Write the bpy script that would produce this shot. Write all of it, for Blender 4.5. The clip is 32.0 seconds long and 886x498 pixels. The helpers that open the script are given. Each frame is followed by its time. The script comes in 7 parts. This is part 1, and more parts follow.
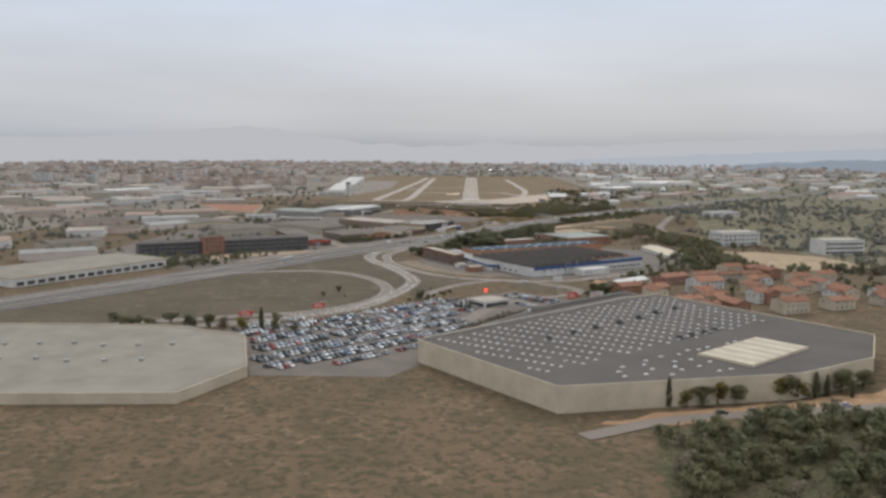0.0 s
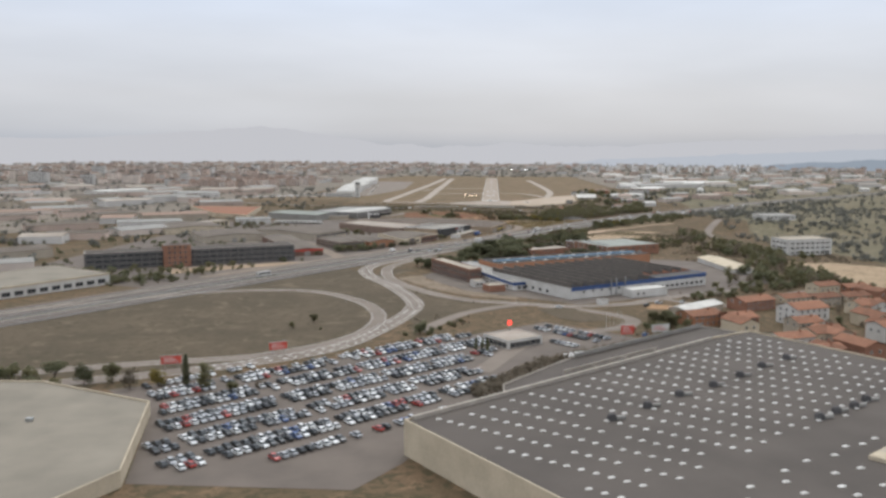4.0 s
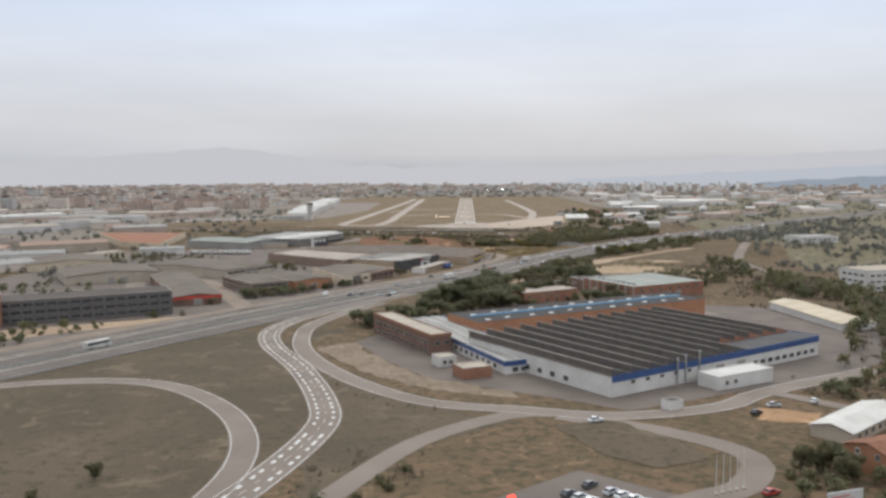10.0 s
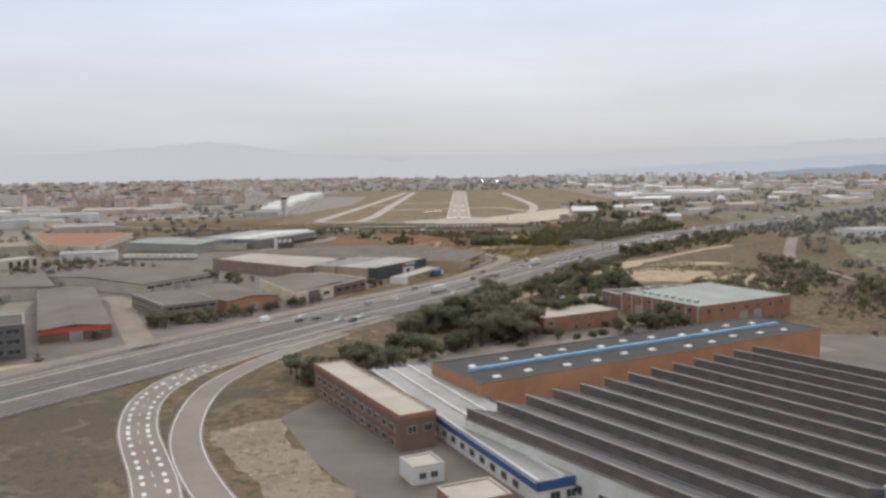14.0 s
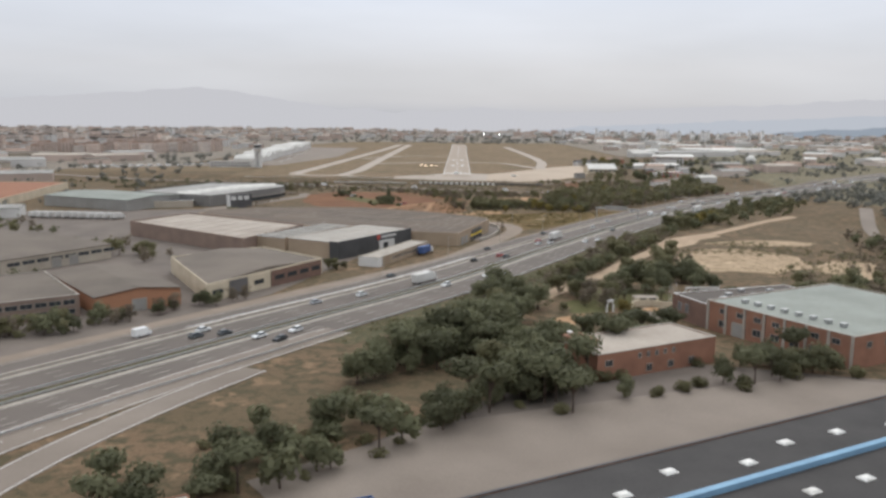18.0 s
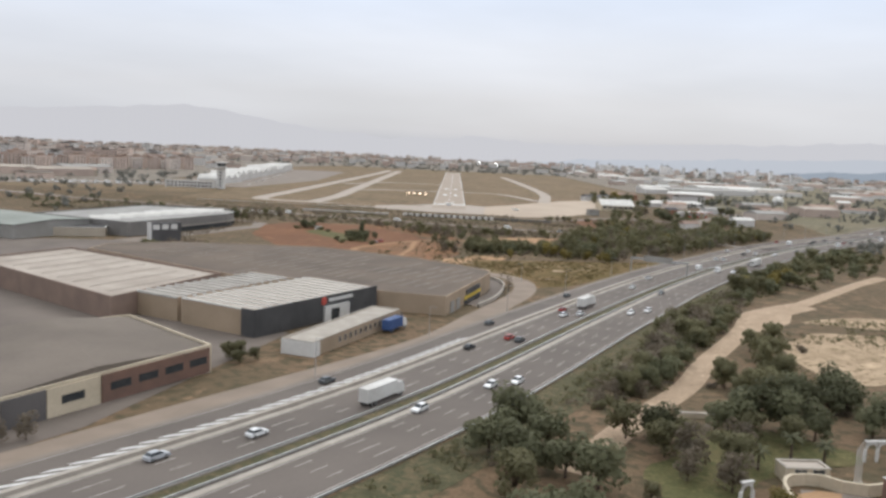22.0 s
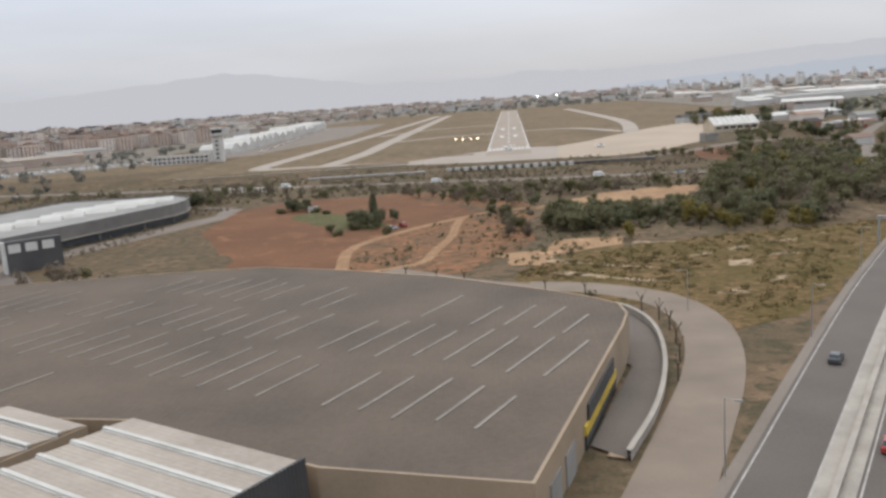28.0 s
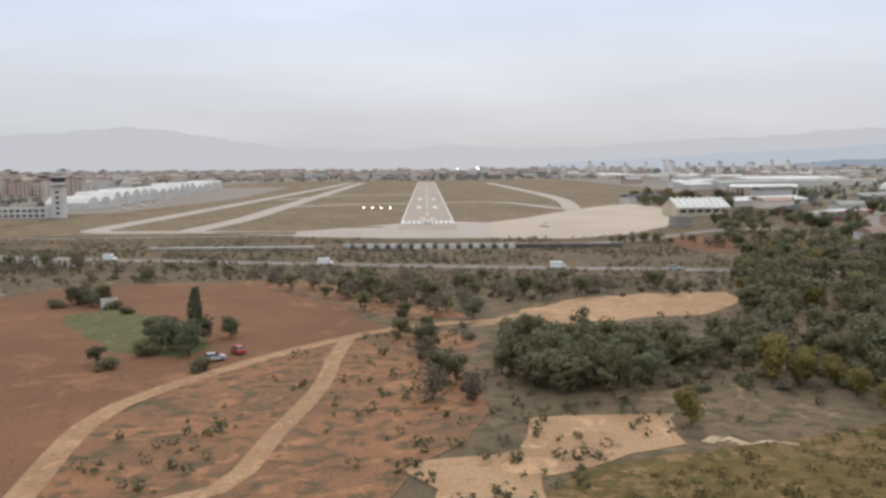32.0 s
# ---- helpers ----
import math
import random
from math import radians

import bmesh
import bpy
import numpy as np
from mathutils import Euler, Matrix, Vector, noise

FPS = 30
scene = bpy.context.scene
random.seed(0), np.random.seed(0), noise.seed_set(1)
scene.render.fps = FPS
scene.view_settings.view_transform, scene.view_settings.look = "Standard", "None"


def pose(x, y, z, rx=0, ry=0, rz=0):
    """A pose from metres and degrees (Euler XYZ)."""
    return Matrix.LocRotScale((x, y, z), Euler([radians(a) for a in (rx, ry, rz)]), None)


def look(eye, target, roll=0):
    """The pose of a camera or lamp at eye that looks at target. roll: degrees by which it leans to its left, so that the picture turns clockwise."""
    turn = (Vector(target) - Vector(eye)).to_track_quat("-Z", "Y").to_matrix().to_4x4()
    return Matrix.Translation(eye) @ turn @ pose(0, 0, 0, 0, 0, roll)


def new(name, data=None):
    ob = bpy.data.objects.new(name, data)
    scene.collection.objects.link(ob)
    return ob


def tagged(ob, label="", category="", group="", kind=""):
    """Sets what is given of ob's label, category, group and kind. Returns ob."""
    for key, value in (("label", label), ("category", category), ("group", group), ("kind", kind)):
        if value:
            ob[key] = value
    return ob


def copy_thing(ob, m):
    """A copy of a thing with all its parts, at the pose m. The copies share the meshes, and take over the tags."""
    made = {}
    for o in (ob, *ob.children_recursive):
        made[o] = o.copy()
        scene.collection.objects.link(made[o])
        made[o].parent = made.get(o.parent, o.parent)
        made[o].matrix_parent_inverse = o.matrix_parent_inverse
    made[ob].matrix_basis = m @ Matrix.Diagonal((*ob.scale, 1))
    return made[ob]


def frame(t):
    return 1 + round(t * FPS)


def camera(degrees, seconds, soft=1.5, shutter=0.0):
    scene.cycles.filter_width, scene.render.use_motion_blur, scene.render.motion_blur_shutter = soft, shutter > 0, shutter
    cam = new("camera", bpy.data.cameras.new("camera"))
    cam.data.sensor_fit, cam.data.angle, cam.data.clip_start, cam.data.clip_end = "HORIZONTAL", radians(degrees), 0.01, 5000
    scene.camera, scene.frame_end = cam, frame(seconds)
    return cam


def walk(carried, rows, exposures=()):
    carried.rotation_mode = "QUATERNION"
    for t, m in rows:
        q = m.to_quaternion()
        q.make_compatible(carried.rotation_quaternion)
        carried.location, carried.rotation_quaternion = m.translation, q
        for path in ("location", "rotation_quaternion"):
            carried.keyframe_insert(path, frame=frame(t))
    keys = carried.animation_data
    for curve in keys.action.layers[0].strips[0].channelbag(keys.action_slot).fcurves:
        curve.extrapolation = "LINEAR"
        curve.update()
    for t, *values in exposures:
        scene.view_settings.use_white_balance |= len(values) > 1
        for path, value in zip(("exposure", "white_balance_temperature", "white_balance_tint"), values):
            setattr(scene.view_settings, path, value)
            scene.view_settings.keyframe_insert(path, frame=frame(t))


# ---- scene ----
cam = camera(56.0, 32.0, soft=2.9)
PATH = [
    (0, (3.109, -1524.358, 98.955), (3.04, -1522.375, 98.708), 0.3),
    (0.5, (3.28, -1508.154, 97.771), (3.204, -1506.182, 97.447), 1.6),
    (1, (3.423, -1491.754, 96.576), (3.312, -1489.781, 96.268), 1.9),
    (1.5, (3.541, -1475.175, 95.373), (3.427, -1473.2, 95.085), 1.8),
    (2, (3.636, -1458.432, 94.165), (3.508, -1456.456, 93.889), 1.6),
    (2.5, (3.711, -1441.54, 92.952), (3.581, -1439.563, 92.677), 1.0),
    (3, (3.768, -1424.513, 91.737), (3.634, -1422.535, 91.468), 0.3),
    (3.5, (3.808, -1407.365, 90.521), (3.685, -1405.383, 90.279), 0.1),
    (5.5, (3.842, -1337.823, 85.679), (3.737, -1335.841, 85.428), 0.5),
    (6, (3.827, -1320.261, 84.481), (3.698, -1318.282, 84.225), 1.5),
    (6.5, (3.806, -1302.652, 83.29), (3.731, -1300.664, 83.088), 0.9),
    (7, (3.781, -1285.006, 82.108), (3.727, -1283.018, 81.893), 0.5),
    (7.5, (3.752, -1267.333, 80.936), (3.685, -1265.345, 80.723), -0.1),
    (8, (3.72, -1249.643, 79.774), (3.665, -1247.652, 79.586), -0.1),
    (8.5, (3.687, -1231.944, 78.623), (3.638, -1229.953, 78.443), -0.2),
    (9, (3.654, -1214.247, 77.484), (3.608, -1212.256, 77.3), 0.3),
    (9.5, (3.622, -1196.558, 76.357), (3.572, -1194.567, 76.175), -0.1),
    (10, (3.591, -1178.886, 75.244), (3.532, -1176.896, 75.056), -0.3),
    (10.5, (3.562, -1161.238, 74.145), (3.493, -1159.251, 73.932), -0.2),
    (11, (3.536, -1143.621, 73.059), (3.46, -1141.633, 72.851), -0.0),
    (11.5, (3.514, -1126.041, 71.988), (3.434, -1124.054, 71.782), 0.3),
    (12, (3.495, -1108.505, 70.931), (3.402, -1106.518, 70.722), -0.1),
    (12.5, (3.48, -1091.017, 69.89), (3.394, -1089.029, 69.687), -0.1),
    (13, (3.47, -1073.583, 68.863), (3.392, -1071.594, 68.669), 0.9),
    (13.5, (3.464, -1056.206, 67.85), (3.406, -1054.216, 67.662), 0.0),
    (14, (3.462, -1038.892, 66.853), (3.417, -1036.903, 66.652), -0.9),
    (14.5, (3.466, -1021.644, 65.87), (3.419, -1019.658, 65.637), -1.4),
    (16.5, (3.521, -953.363, 62.076), (3.478, -951.388, 61.761), -0.6),
    (17, (3.543, -936.48, 61.16), (3.497, -934.506, 60.842), -0.5),
    (17.5, (3.568, -919.675, 60.255), (3.508, -917.706, 59.906), -0.5),
    (18, (3.595, -902.947, 59.361), (3.556, -900.971, 59.052), 0.5),
    (18.5, (3.622, -886.297, 58.477), (3.557, -884.314, 58.22), -0.1),
    (19, (3.65, -869.723, 57.602), (3.578, -867.737, 57.376), 0.4),
    (19.5, (3.677, -853.225, 56.735), (3.572, -851.238, 56.533), -1.7),
    (20, (3.702, -836.801, 55.875), (3.593, -834.815, 55.664), -3.4),
    (20.5, (3.724, -820.449, 55.021), (3.629, -818.464, 54.799), -2.7),
    (21, (3.742, -804.167, 54.171), (3.674, -802.181, 53.941), -0.0),
    (21.5, (3.754, -787.951, 53.324), (3.715, -785.965, 53.086), 1.5),
    (22, (3.759, -771.798, 52.479), (3.74, -769.812, 52.239), 2.7),
    (22.5, (3.755, -755.704, 51.633), (3.733, -753.718, 51.399), 3.2),
    (23, (3.742, -739.665, 50.786), (3.785, -737.679, 50.556), 3.0),
    (23.5, (3.716, -723.676, 49.936), (3.814, -721.689, 49.722), 2.9),
    (24, (3.677, -707.731, 49.081), (3.675, -705.74, 48.889), 2.9),
    (24.5, (3.622, -691.825, 48.219), (3.548, -689.834, 48.04), 1.3),
    (26.5, (3.207, -628.455, 44.66), (3.055, -626.474, 44.436), -2.3),
    (27, (3.043, -612.639, 43.732), (2.847, -610.672, 43.427), -2.4),
    (27.5, (2.85, -596.817, 42.785), (2.649, -594.858, 42.435), -3.5),
    (28, (2.626, -580.98, 41.814), (2.447, -579.022, 41.448), -4.2),
    (28.5, (2.368, -565.119, 40.819), (2.164, -563.165, 40.443), -6.1),
    (29, (2.073, -549.223, 39.797), (1.975, -547.261, 39.422), -3.2),
    (29.5, (1.738, -533.282, 38.744), (1.673, -531.331, 38.305), -1.6),
    (30, (1.361, -517.284, 37.658), (1.295, -515.323, 37.274), -3.1),
    (30.5, (0.938, -501.22, 36.536), (0.944, -499.254, 36.17), -0.6),
    (31, (0.467, -485.076, 35.375), (0.506, -483.093, 35.12), -0.5),
    (31.5, (-0.056, -468.84, 34.172), (-0.014, -466.856, 33.927), -0.2),
    (32, (-0.635, -452.5, 32.924), (-0.596, -450.511, 32.719), -0.6),
]
walk(cam, [(t, look(eye, target, roll)) for t, eye, target, roll in PATH], [(0, -0.08, 6000, 7), (1, 0.06, 6000, 7), (6, 0.08, 6050, 8), (11, 0.1, 6050, 8), (17, 0.1, 6050, 8), (21, 0.2, 6050, 8), (24.5, 0.2, 6050, 8), (27, -0.14, 6000, 8), (28, 0.08, 6000, 8), (29, 0.16, 6000, 8), (30, 0.36, 6000, 8), (31, 0.36, 6000, 8), (32, 0.1, 6000, 8)])


# ---------------------------------------------------------------- world, sun
world = bpy.data.worlds.new("overcast_sky")
scene.world = world
world.use_nodes = True
wn, wl = world.node_tree.nodes, world.node_tree.links
wn.clear()
SUN_EL, SUN_AZ = radians(38), radians(8)


def sky_nodes():
    out = wn.new("ShaderNodeOutputWorld")
    bg = wn.new("ShaderNodeBackground")
    tc = wn.new("ShaderNodeTexCoord")
    sep = wn.new("ShaderNodeSeparateXYZ")
    ramp = wn.new("ShaderNodeValToRGB")
    e = ramp.color_ramp.elements
    e[0].position, e[0].color = 0.0, (0.40, 0.42, 0.47, 1)
    e[1].position, e[1].color = 1.0, (1.6, 1.57, 1.54, 1)
    for p, c in ((0.02, (0.53, 0.52, 0.545)), (0.06, (0.62, 0.588, 0.596)), (0.12, (0.715, 0.695, 0.715)), (0.22, (0.68, 0.73, 0.84)), (0.36, (0.92, 0.92, 0.93)), (0.6, (1.32, 1.3, 1.27))):
        n = e.new(p)
        n.color = (*c, 1)
    # cloud layer, stretched flat
    mp = wn.new("ShaderNodeMapping")
    mp.inputs["Scale"].default_value = (1.4, 1.4, 7.0)
    nz = wn.new("ShaderNodeTexNoise")
    nz.inputs["Scale"].default_value, nz.inputs["Detail"].default_value = 2.2, 4.0
    cr = wn.new("ShaderNodeMapRange")
    cr.inputs["From Min"].default_value, cr.inputs["From Max"].default_value = 0.3, 0.75
    cr.inputs["To Min"].default_value, cr.inputs["To Max"].default_value = 0.95, 1.1
    mul = wn.new("ShaderNodeMixRGB")
    mul.blend_type, mul.inputs[0].default_value = "MULTIPLY", 1.0
    sky = wn.new("ShaderNodeTexSky")
    sky.sky_type, sky.sun_disc, sky.sun_elevation, sky.sun_rotation = "NISHITA", False, SUN_EL, SUN_AZ
    dim = wn.new("ShaderNodeMixRGB")
    dim.blend_type, dim.inputs[0].default_value, dim.inputs[2].default_value = "MULTIPLY", 1.0, (0.08, 0.08, 0.08, 1)
    mix = wn.new("ShaderNodeMixRGB")
    mix.inputs[0].default_value = 0.88
    wl.new(tc.outputs["Generated"], sep.inputs[0])
    wl.new(sep.outputs["Z"], ramp.inputs[0])
    wl.new(tc.outputs["Generated"], mp.inputs[0])
    wl.new(mp.outputs[0], nz.inputs["Vector"])
    wl.new(nz.outputs["Fac"], cr.inputs[0])
    wl.new(ramp.outputs[0], mul.inputs[1])
    wl.new(cr.outputs[0], mul.inputs[2])
    wl.new(sky.outputs[0], dim.inputs[1])
    wl.new(dim.outputs[0], mix.inputs[1])
    wl.new(mul.outputs[0], mix.inputs[2])
    wl.new(mix.outputs[0], bg.inputs[0])
    bg.inputs[1].default_value = 1.0
    wl.new(bg.outputs[0], out.inputs[0])


sky_nodes()
sun_data = bpy.data.lights.new("sun", "SUN")
sun_data.energy, sun_data.angle, sun_data.color = 1.0, radians(30), (1.0, 0.93, 0.85)
sun = new("sun", sun_data)
sun.matrix_world = look((0, 0, 0), (-math.sin(SUN_AZ) * math.cos(SUN_EL), -math.cos(SUN_AZ) * math.cos(SUN_EL), -math.sin(SUN_EL)))


# ---------------------------------------------------------------- materials
def muted(c, k=0.1):
    """A colour pulled part of the way, by k, towards its own grey."""
    g = 0.3 * c[0] + 0.55 * c[1] + 0.15 * c[2]
    return tuple(v + (g - v) * k for v in c)


def mat(name, a, b=None, scale=1.0, fine=12.0, rough=0.85, metal=0.0, bump=0.25, spec=0.12, per_object=0.0, stripes=None, mid=0.5):
    """Two colours blended by coarse stains and fine grain, with fine relief. stripes: (axis, metres) for ribbed sheets."""
    m = bpy.data.materials.new(name)
    m.use_nodes = True
    n, l = m.node_tree.nodes, m.node_tree.links
    p = n["Principled BSDF"]
    p.inputs["Roughness"].default_value, p.inputs["Metallic"].default_value = rough, metal
    p.inputs["Specular IOR Level"].default_value = spec
    a, b = muted(a), muted(b or tuple(c * 0.7 for c in a))
    geo = n.new("ShaderNodeNewGeometry")
    n1, n2 = n.new("ShaderNodeTexNoise"), n.new("ShaderNodeTexNoise")
    for t, s, d in ((n1, 1.0 / scale, 5.0), (n2, fine / scale, 3.0)):
        t.inputs["Scale"].default_value, t.inputs["Detail"].default_value = s, d
        l.new(geo.outputs["Position"], t.inputs["Vector"])
    add = n.new("ShaderNodeMath")
    add.operation = "MULTIPLY_ADD"
    add.inputs[1].default_value = 0.45
    l.new(n2.outputs["Fac"], add.inputs[0])
    l.new(n1.outputs["Fac"], add.inputs[2])
    rng = n.new("ShaderNodeMapRange")
    rng.inputs["From Min"].default_value, rng.inputs["From Max"].default_value = mid + 0.02, mid + 0.46
    l.new(add.outputs[0], rng.inputs[0])
    mix = n.new("ShaderNodeMixRGB")
    mix.inputs[1].default_value, mix.inputs[2].default_value = (*a, 1), (*b, 1)
    l.new(rng.outputs[0], mix.inputs[0])
    colour = mix.outputs[0]
    if per_object:
        oi = n.new("ShaderNodeObjectInfo")
        hv = n.new("ShaderNodeHueSaturation")
        mr = n.new("ShaderNodeMapRange")
        mr.inputs["To Min"].default_value, mr.inputs["To Max"].default_value = 1 - per_object, 1 + per_object
        l.new(oi.outputs["Random"], mr.inputs[0])
        l.new(mr.outputs[0], hv.inputs["Value"])
        l.new(colour, hv.inputs["Color"])
        colour = hv.outputs[0]
    l.new(colour, p.inputs["Base Color"])
    bp = n.new("ShaderNodeBump")
    bp.inputs["Strength"].default_value, bp.inputs["Distance"].default_value = bump, 0.05
    l.new(n2.outputs["Fac"], bp.inputs["Height"])
    if stripes:
        w = n.new("ShaderNodeTexWave")
        w.bands_direction = stripes[0]
        w.inputs["Scale"].default_value = 0.314 / stripes[1]
        tc = n.new("ShaderNodeTexCoord")
        l.new(tc.outputs["Object"], w.inputs["Vector"])
        b2 = n.new("ShaderNodeBump")
        b2.inputs["Strength"].default_value, b2.inputs["Distance"].default_value = 0.6, 0.08
        l.new(w.outputs["Fac"], b2.inputs["Height"])
        l.new(bp.outputs[0], b2.inputs["Normal"])
        bp = b2
    l.new(bp.outputs[0], p.inputs["Normal"])
    return m


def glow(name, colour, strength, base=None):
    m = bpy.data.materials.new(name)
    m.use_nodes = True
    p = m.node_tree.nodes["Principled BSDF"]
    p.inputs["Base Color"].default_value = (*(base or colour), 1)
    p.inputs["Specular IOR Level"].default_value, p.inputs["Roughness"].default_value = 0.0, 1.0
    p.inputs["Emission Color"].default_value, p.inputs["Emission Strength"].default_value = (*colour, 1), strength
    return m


def land(name, soil, grass, tuft, coarse=24.0, clump=3.2, cover=0.5, wisp=0.5):
    """Natural ground: soil and dry grass in broad patches, darker tufts, fine grain."""
    m = bpy.data.materials.new(name)
    m.use_nodes = True
    n, l = m.node_tree.nodes, m.node_tree.links
    p = n["Principled BSDF"]
    p.inputs["Roughness"].default_value, p.inputs["Specular IOR Level"].default_value = 0.95, 0.1
    geo = n.new("ShaderNodeNewGeometry")

    def field(scale, detail, lo, hi, warp=0.0):
        t = n.new("ShaderNodeTexNoise")
        t.inputs["Scale"].default_value, t.inputs["Detail"].default_value, t.inputs["Distortion"].default_value = 1.0 / scale, detail, warp
        l.new(geo.outputs["Position"], t.inputs["Vector"])
        r = n.new("ShaderNodeMapRange")
        r.inputs["From Min"].default_value, r.inputs["From Max"].default_value = lo, hi
        l.new(t.outputs["Fac"], r.inputs[0])
        return r.outputs[0]

    def blend(fac, a, b, mode="MIX"):
        x = n.new("ShaderNodeMixRGB")
        x.blend_type = mode
        l.new(fac, x.inputs[0])
        for k, c in ((1, a), (2, b)):
            if isinstance(c, tuple):
                x.inputs[k].default_value = (*c, 1)
            else:
                l.new(c, x.inputs[k])
        return x.outputs[0]

    c = blend(field(coarse, 6.0, 0.4, 0.6, 0.6), soil, grass)
    c = blend(field(coarse * 0.3, 5.0, 0.56, 0.68, 1.0), c, tuple(min(1, k * 1.28) for k in soil))
    c = blend(field(clump, 4.0, 1.0 - cover, 1.12 - cover, 0.4), c, tuft)
    grain = field(0.5, 3.0, 0.3, 0.75)
    c = blend(grain, c, blend(grain, c, (0.62, 0.6, 0.58), "MULTIPLY"))
    l.new(c, p.inputs["Base Color"])
    bp = n.new("ShaderNodeBump")
    bp.inputs["Strength"].default_value, bp.inputs["Distance"].default_value = 0.5, 0.15
    l.new(field(clump * 0.5, 4.0, 0.3, 0.8), bp.inputs["Height"])
    l.new(bp.outputs[0], p.inputs["Normal"])
    return m


SCRUB = land("dry_scrub_ground", (0.162, 0.11, 0.068), (0.124, 0.092, 0.056), (0.088, 0.072, 0.043), 26, 3.0, 0.52)
GRASS = land("dry_grass", (0.124, 0.097, 0.067), (0.1, 0.08, 0.055), (0.083, 0.07, 0.046), 40, 3.0, 0.46)
LAWN = land("mown_airfield_grass", (0.2, 0.142, 0.088), (0.158, 0.118, 0.072), (0.13, 0.1, 0.06), 50, 5.0, 0.48)
MEADOW = land("olive_meadow", (0.19, 0.118, 0.058), (0.135, 0.095, 0.034), (0.1, 0.075, 0.027), 15, 1.6, 0.56)
BANK = land("rough_bank_grass", (0.135, 0.105, 0.062), (0.1, 0.09, 0.05), (0.078, 0.075, 0.042), 10, 1.4, 0.55)
# PLAIN is paler than the valley soil: distance haze mixed into its colours.
PLAIN = land("hazy_suburban_ground", (0.24, 0.2, 0.165), (0.205, 0.178, 0.145), (0.165, 0.15, 0.12), 60, 9.0, 0.5)
GREEN = land("green_turf", (0.135, 0.115, 0.055), (0.105, 0.1, 0.044), (0.082, 0.084, 0.036), 9, 1.6, 0.5)
SOIL = land("red_ploughed_soil", (0.19, 0.096, 0.053), (0.16, 0.082, 0.047), (0.14, 0.072, 0.042), 45, 1.2, 0.42)
REDSOIL = land("eroded_red_earth", (0.25, 0.125, 0.066), (0.175, 0.1, 0.058), (0.115, 0.082, 0.047), 16, 3.0, 0.5)
OLIVEG = land("olive_slope_ground", (0.2, 0.165, 0.11), (0.165, 0.145, 0.095), (0.12, 0.11, 0.07), 40, 5.0, 0.52)
DIRT = land("orange_dirt_track", (0.34, 0.21, 0.12), (0.29, 0.175, 0.1), (0.23, 0.14, 0.08), 8, 1.6, 0.42)
OCHRE = land("ochre_earth", (0.37, 0.235, 0.135), (0.3, 0.185, 0.105), (0.2, 0.14, 0.075), 18, 2.6, 0.4)
SAND = land("pale_sand", (0.4, 0.3, 0.2), (0.33, 0.245, 0.16), (0.175, 0.13, 0.074), 14, 2.0, 0.46)
PALESOIL = land("pale_brown_soil", (0.25, 0.195, 0.145), (0.205, 0.16, 0.115), (0.14, 0.115, 0.08), 12, 2.0, 0.45)
TRACK = land("dirt_track", (0.4, 0.3, 0.21), (0.35, 0.26, 0.18), (0.28, 0.205, 0.14), 8, 1.6, 0.42)
NATURAL = (BANK, PLAIN, OLIVEG, SCRUB, GRASS, MEADOW, GREEN, SOIL, REDSOIL, OCHRE, SAND, PALESOIL)
ASPHALT = mat("worn_asphalt", (0.152, 0.126, 0.108), (0.114, 0.095, 0.082), 22, 60)
ASPHALT2 = mat("pale_asphalt", (0.232, 0.19, 0.155), (0.176, 0.142, 0.115), 18, 40)
YARD = mat("yard_asphalt", (0.17, 0.138, 0.115), (0.122, 0.1, 0.084), 14, 40)
RUNWAY = mat("runway_asphalt", (0.335, 0.268, 0.208), (0.265, 0.212, 0.166), 40, 40)
APRON = mat("apron_concrete", (0.42, 0.33, 0.245), (0.35, 0.275, 0.205), 50, 30)
TAXI = mat("taxiway_asphalt", (0.37, 0.31, 0.255), (0.31, 0.26, 0.21), 30, 30)
PAINTW = mat("worn_lane_paint", (0.46, 0.425, 0.385), (0.27, 0.245, 0.215), 1.5, 10)
FACADE = mat("dark_grey_facade", (0.21, 0.195, 0.18), (0.155, 0.145, 0.135), 5, 12, rough=0.6, stripes=("Z", 0.8))
PAINT = mat("road_paint", (0.6, 0.58, 0.55), (0.55, 0.53, 0.5), 2, 10)
CONC = mat("concrete", (0.4, 0.355, 0.3), (0.29, 0.255, 0.215), 4, 14)
BRICK = mat("red_brick", (0.31, 0.152, 0.095), (0.23, 0.113, 0.073), 4, 30, per_object=0.06)
BRICKD = mat("dark_brick", (0.2, 0.115, 0.085), (0.14, 0.09, 0.07), 4, 30)
ORANGE = mat("orange_render", (0.4, 0.19, 0.1), (0.3, 0.145, 0.08), 7, 16)
WHITE = mat("white_render", (0.6, 0.58, 0.55), (0.46, 0.435, 0.4), 9, 12)
GRAVEL = mat("beige_gravel_roof", (0.27, 0.235, 0.185), (0.2, 0.175, 0.138), 14, 40)
DARKOFF = mat("dark_grey_office_panels", (0.135, 0.122, 0.118), (0.1, 0.092, 0.09), 6, 20, rough=0.6)
OFFICE = mat("weathered_brown_brick", (0.25, 0.175, 0.135), (0.19, 0.135, 0.108), 6, 30)
CREAM = mat("cream_render", (0.56, 0.47, 0.34), (0.42, 0.35, 0.25), 8, 12)
TAN = mat("tan_stone_wall", (0.36, 0.27, 0.185), (0.28, 0.21, 0.14), 8, 18)
BEIGE = mat("beige_render", (0.43, 0.37, 0.29), (0.33, 0.28, 0.22), 9, 12)
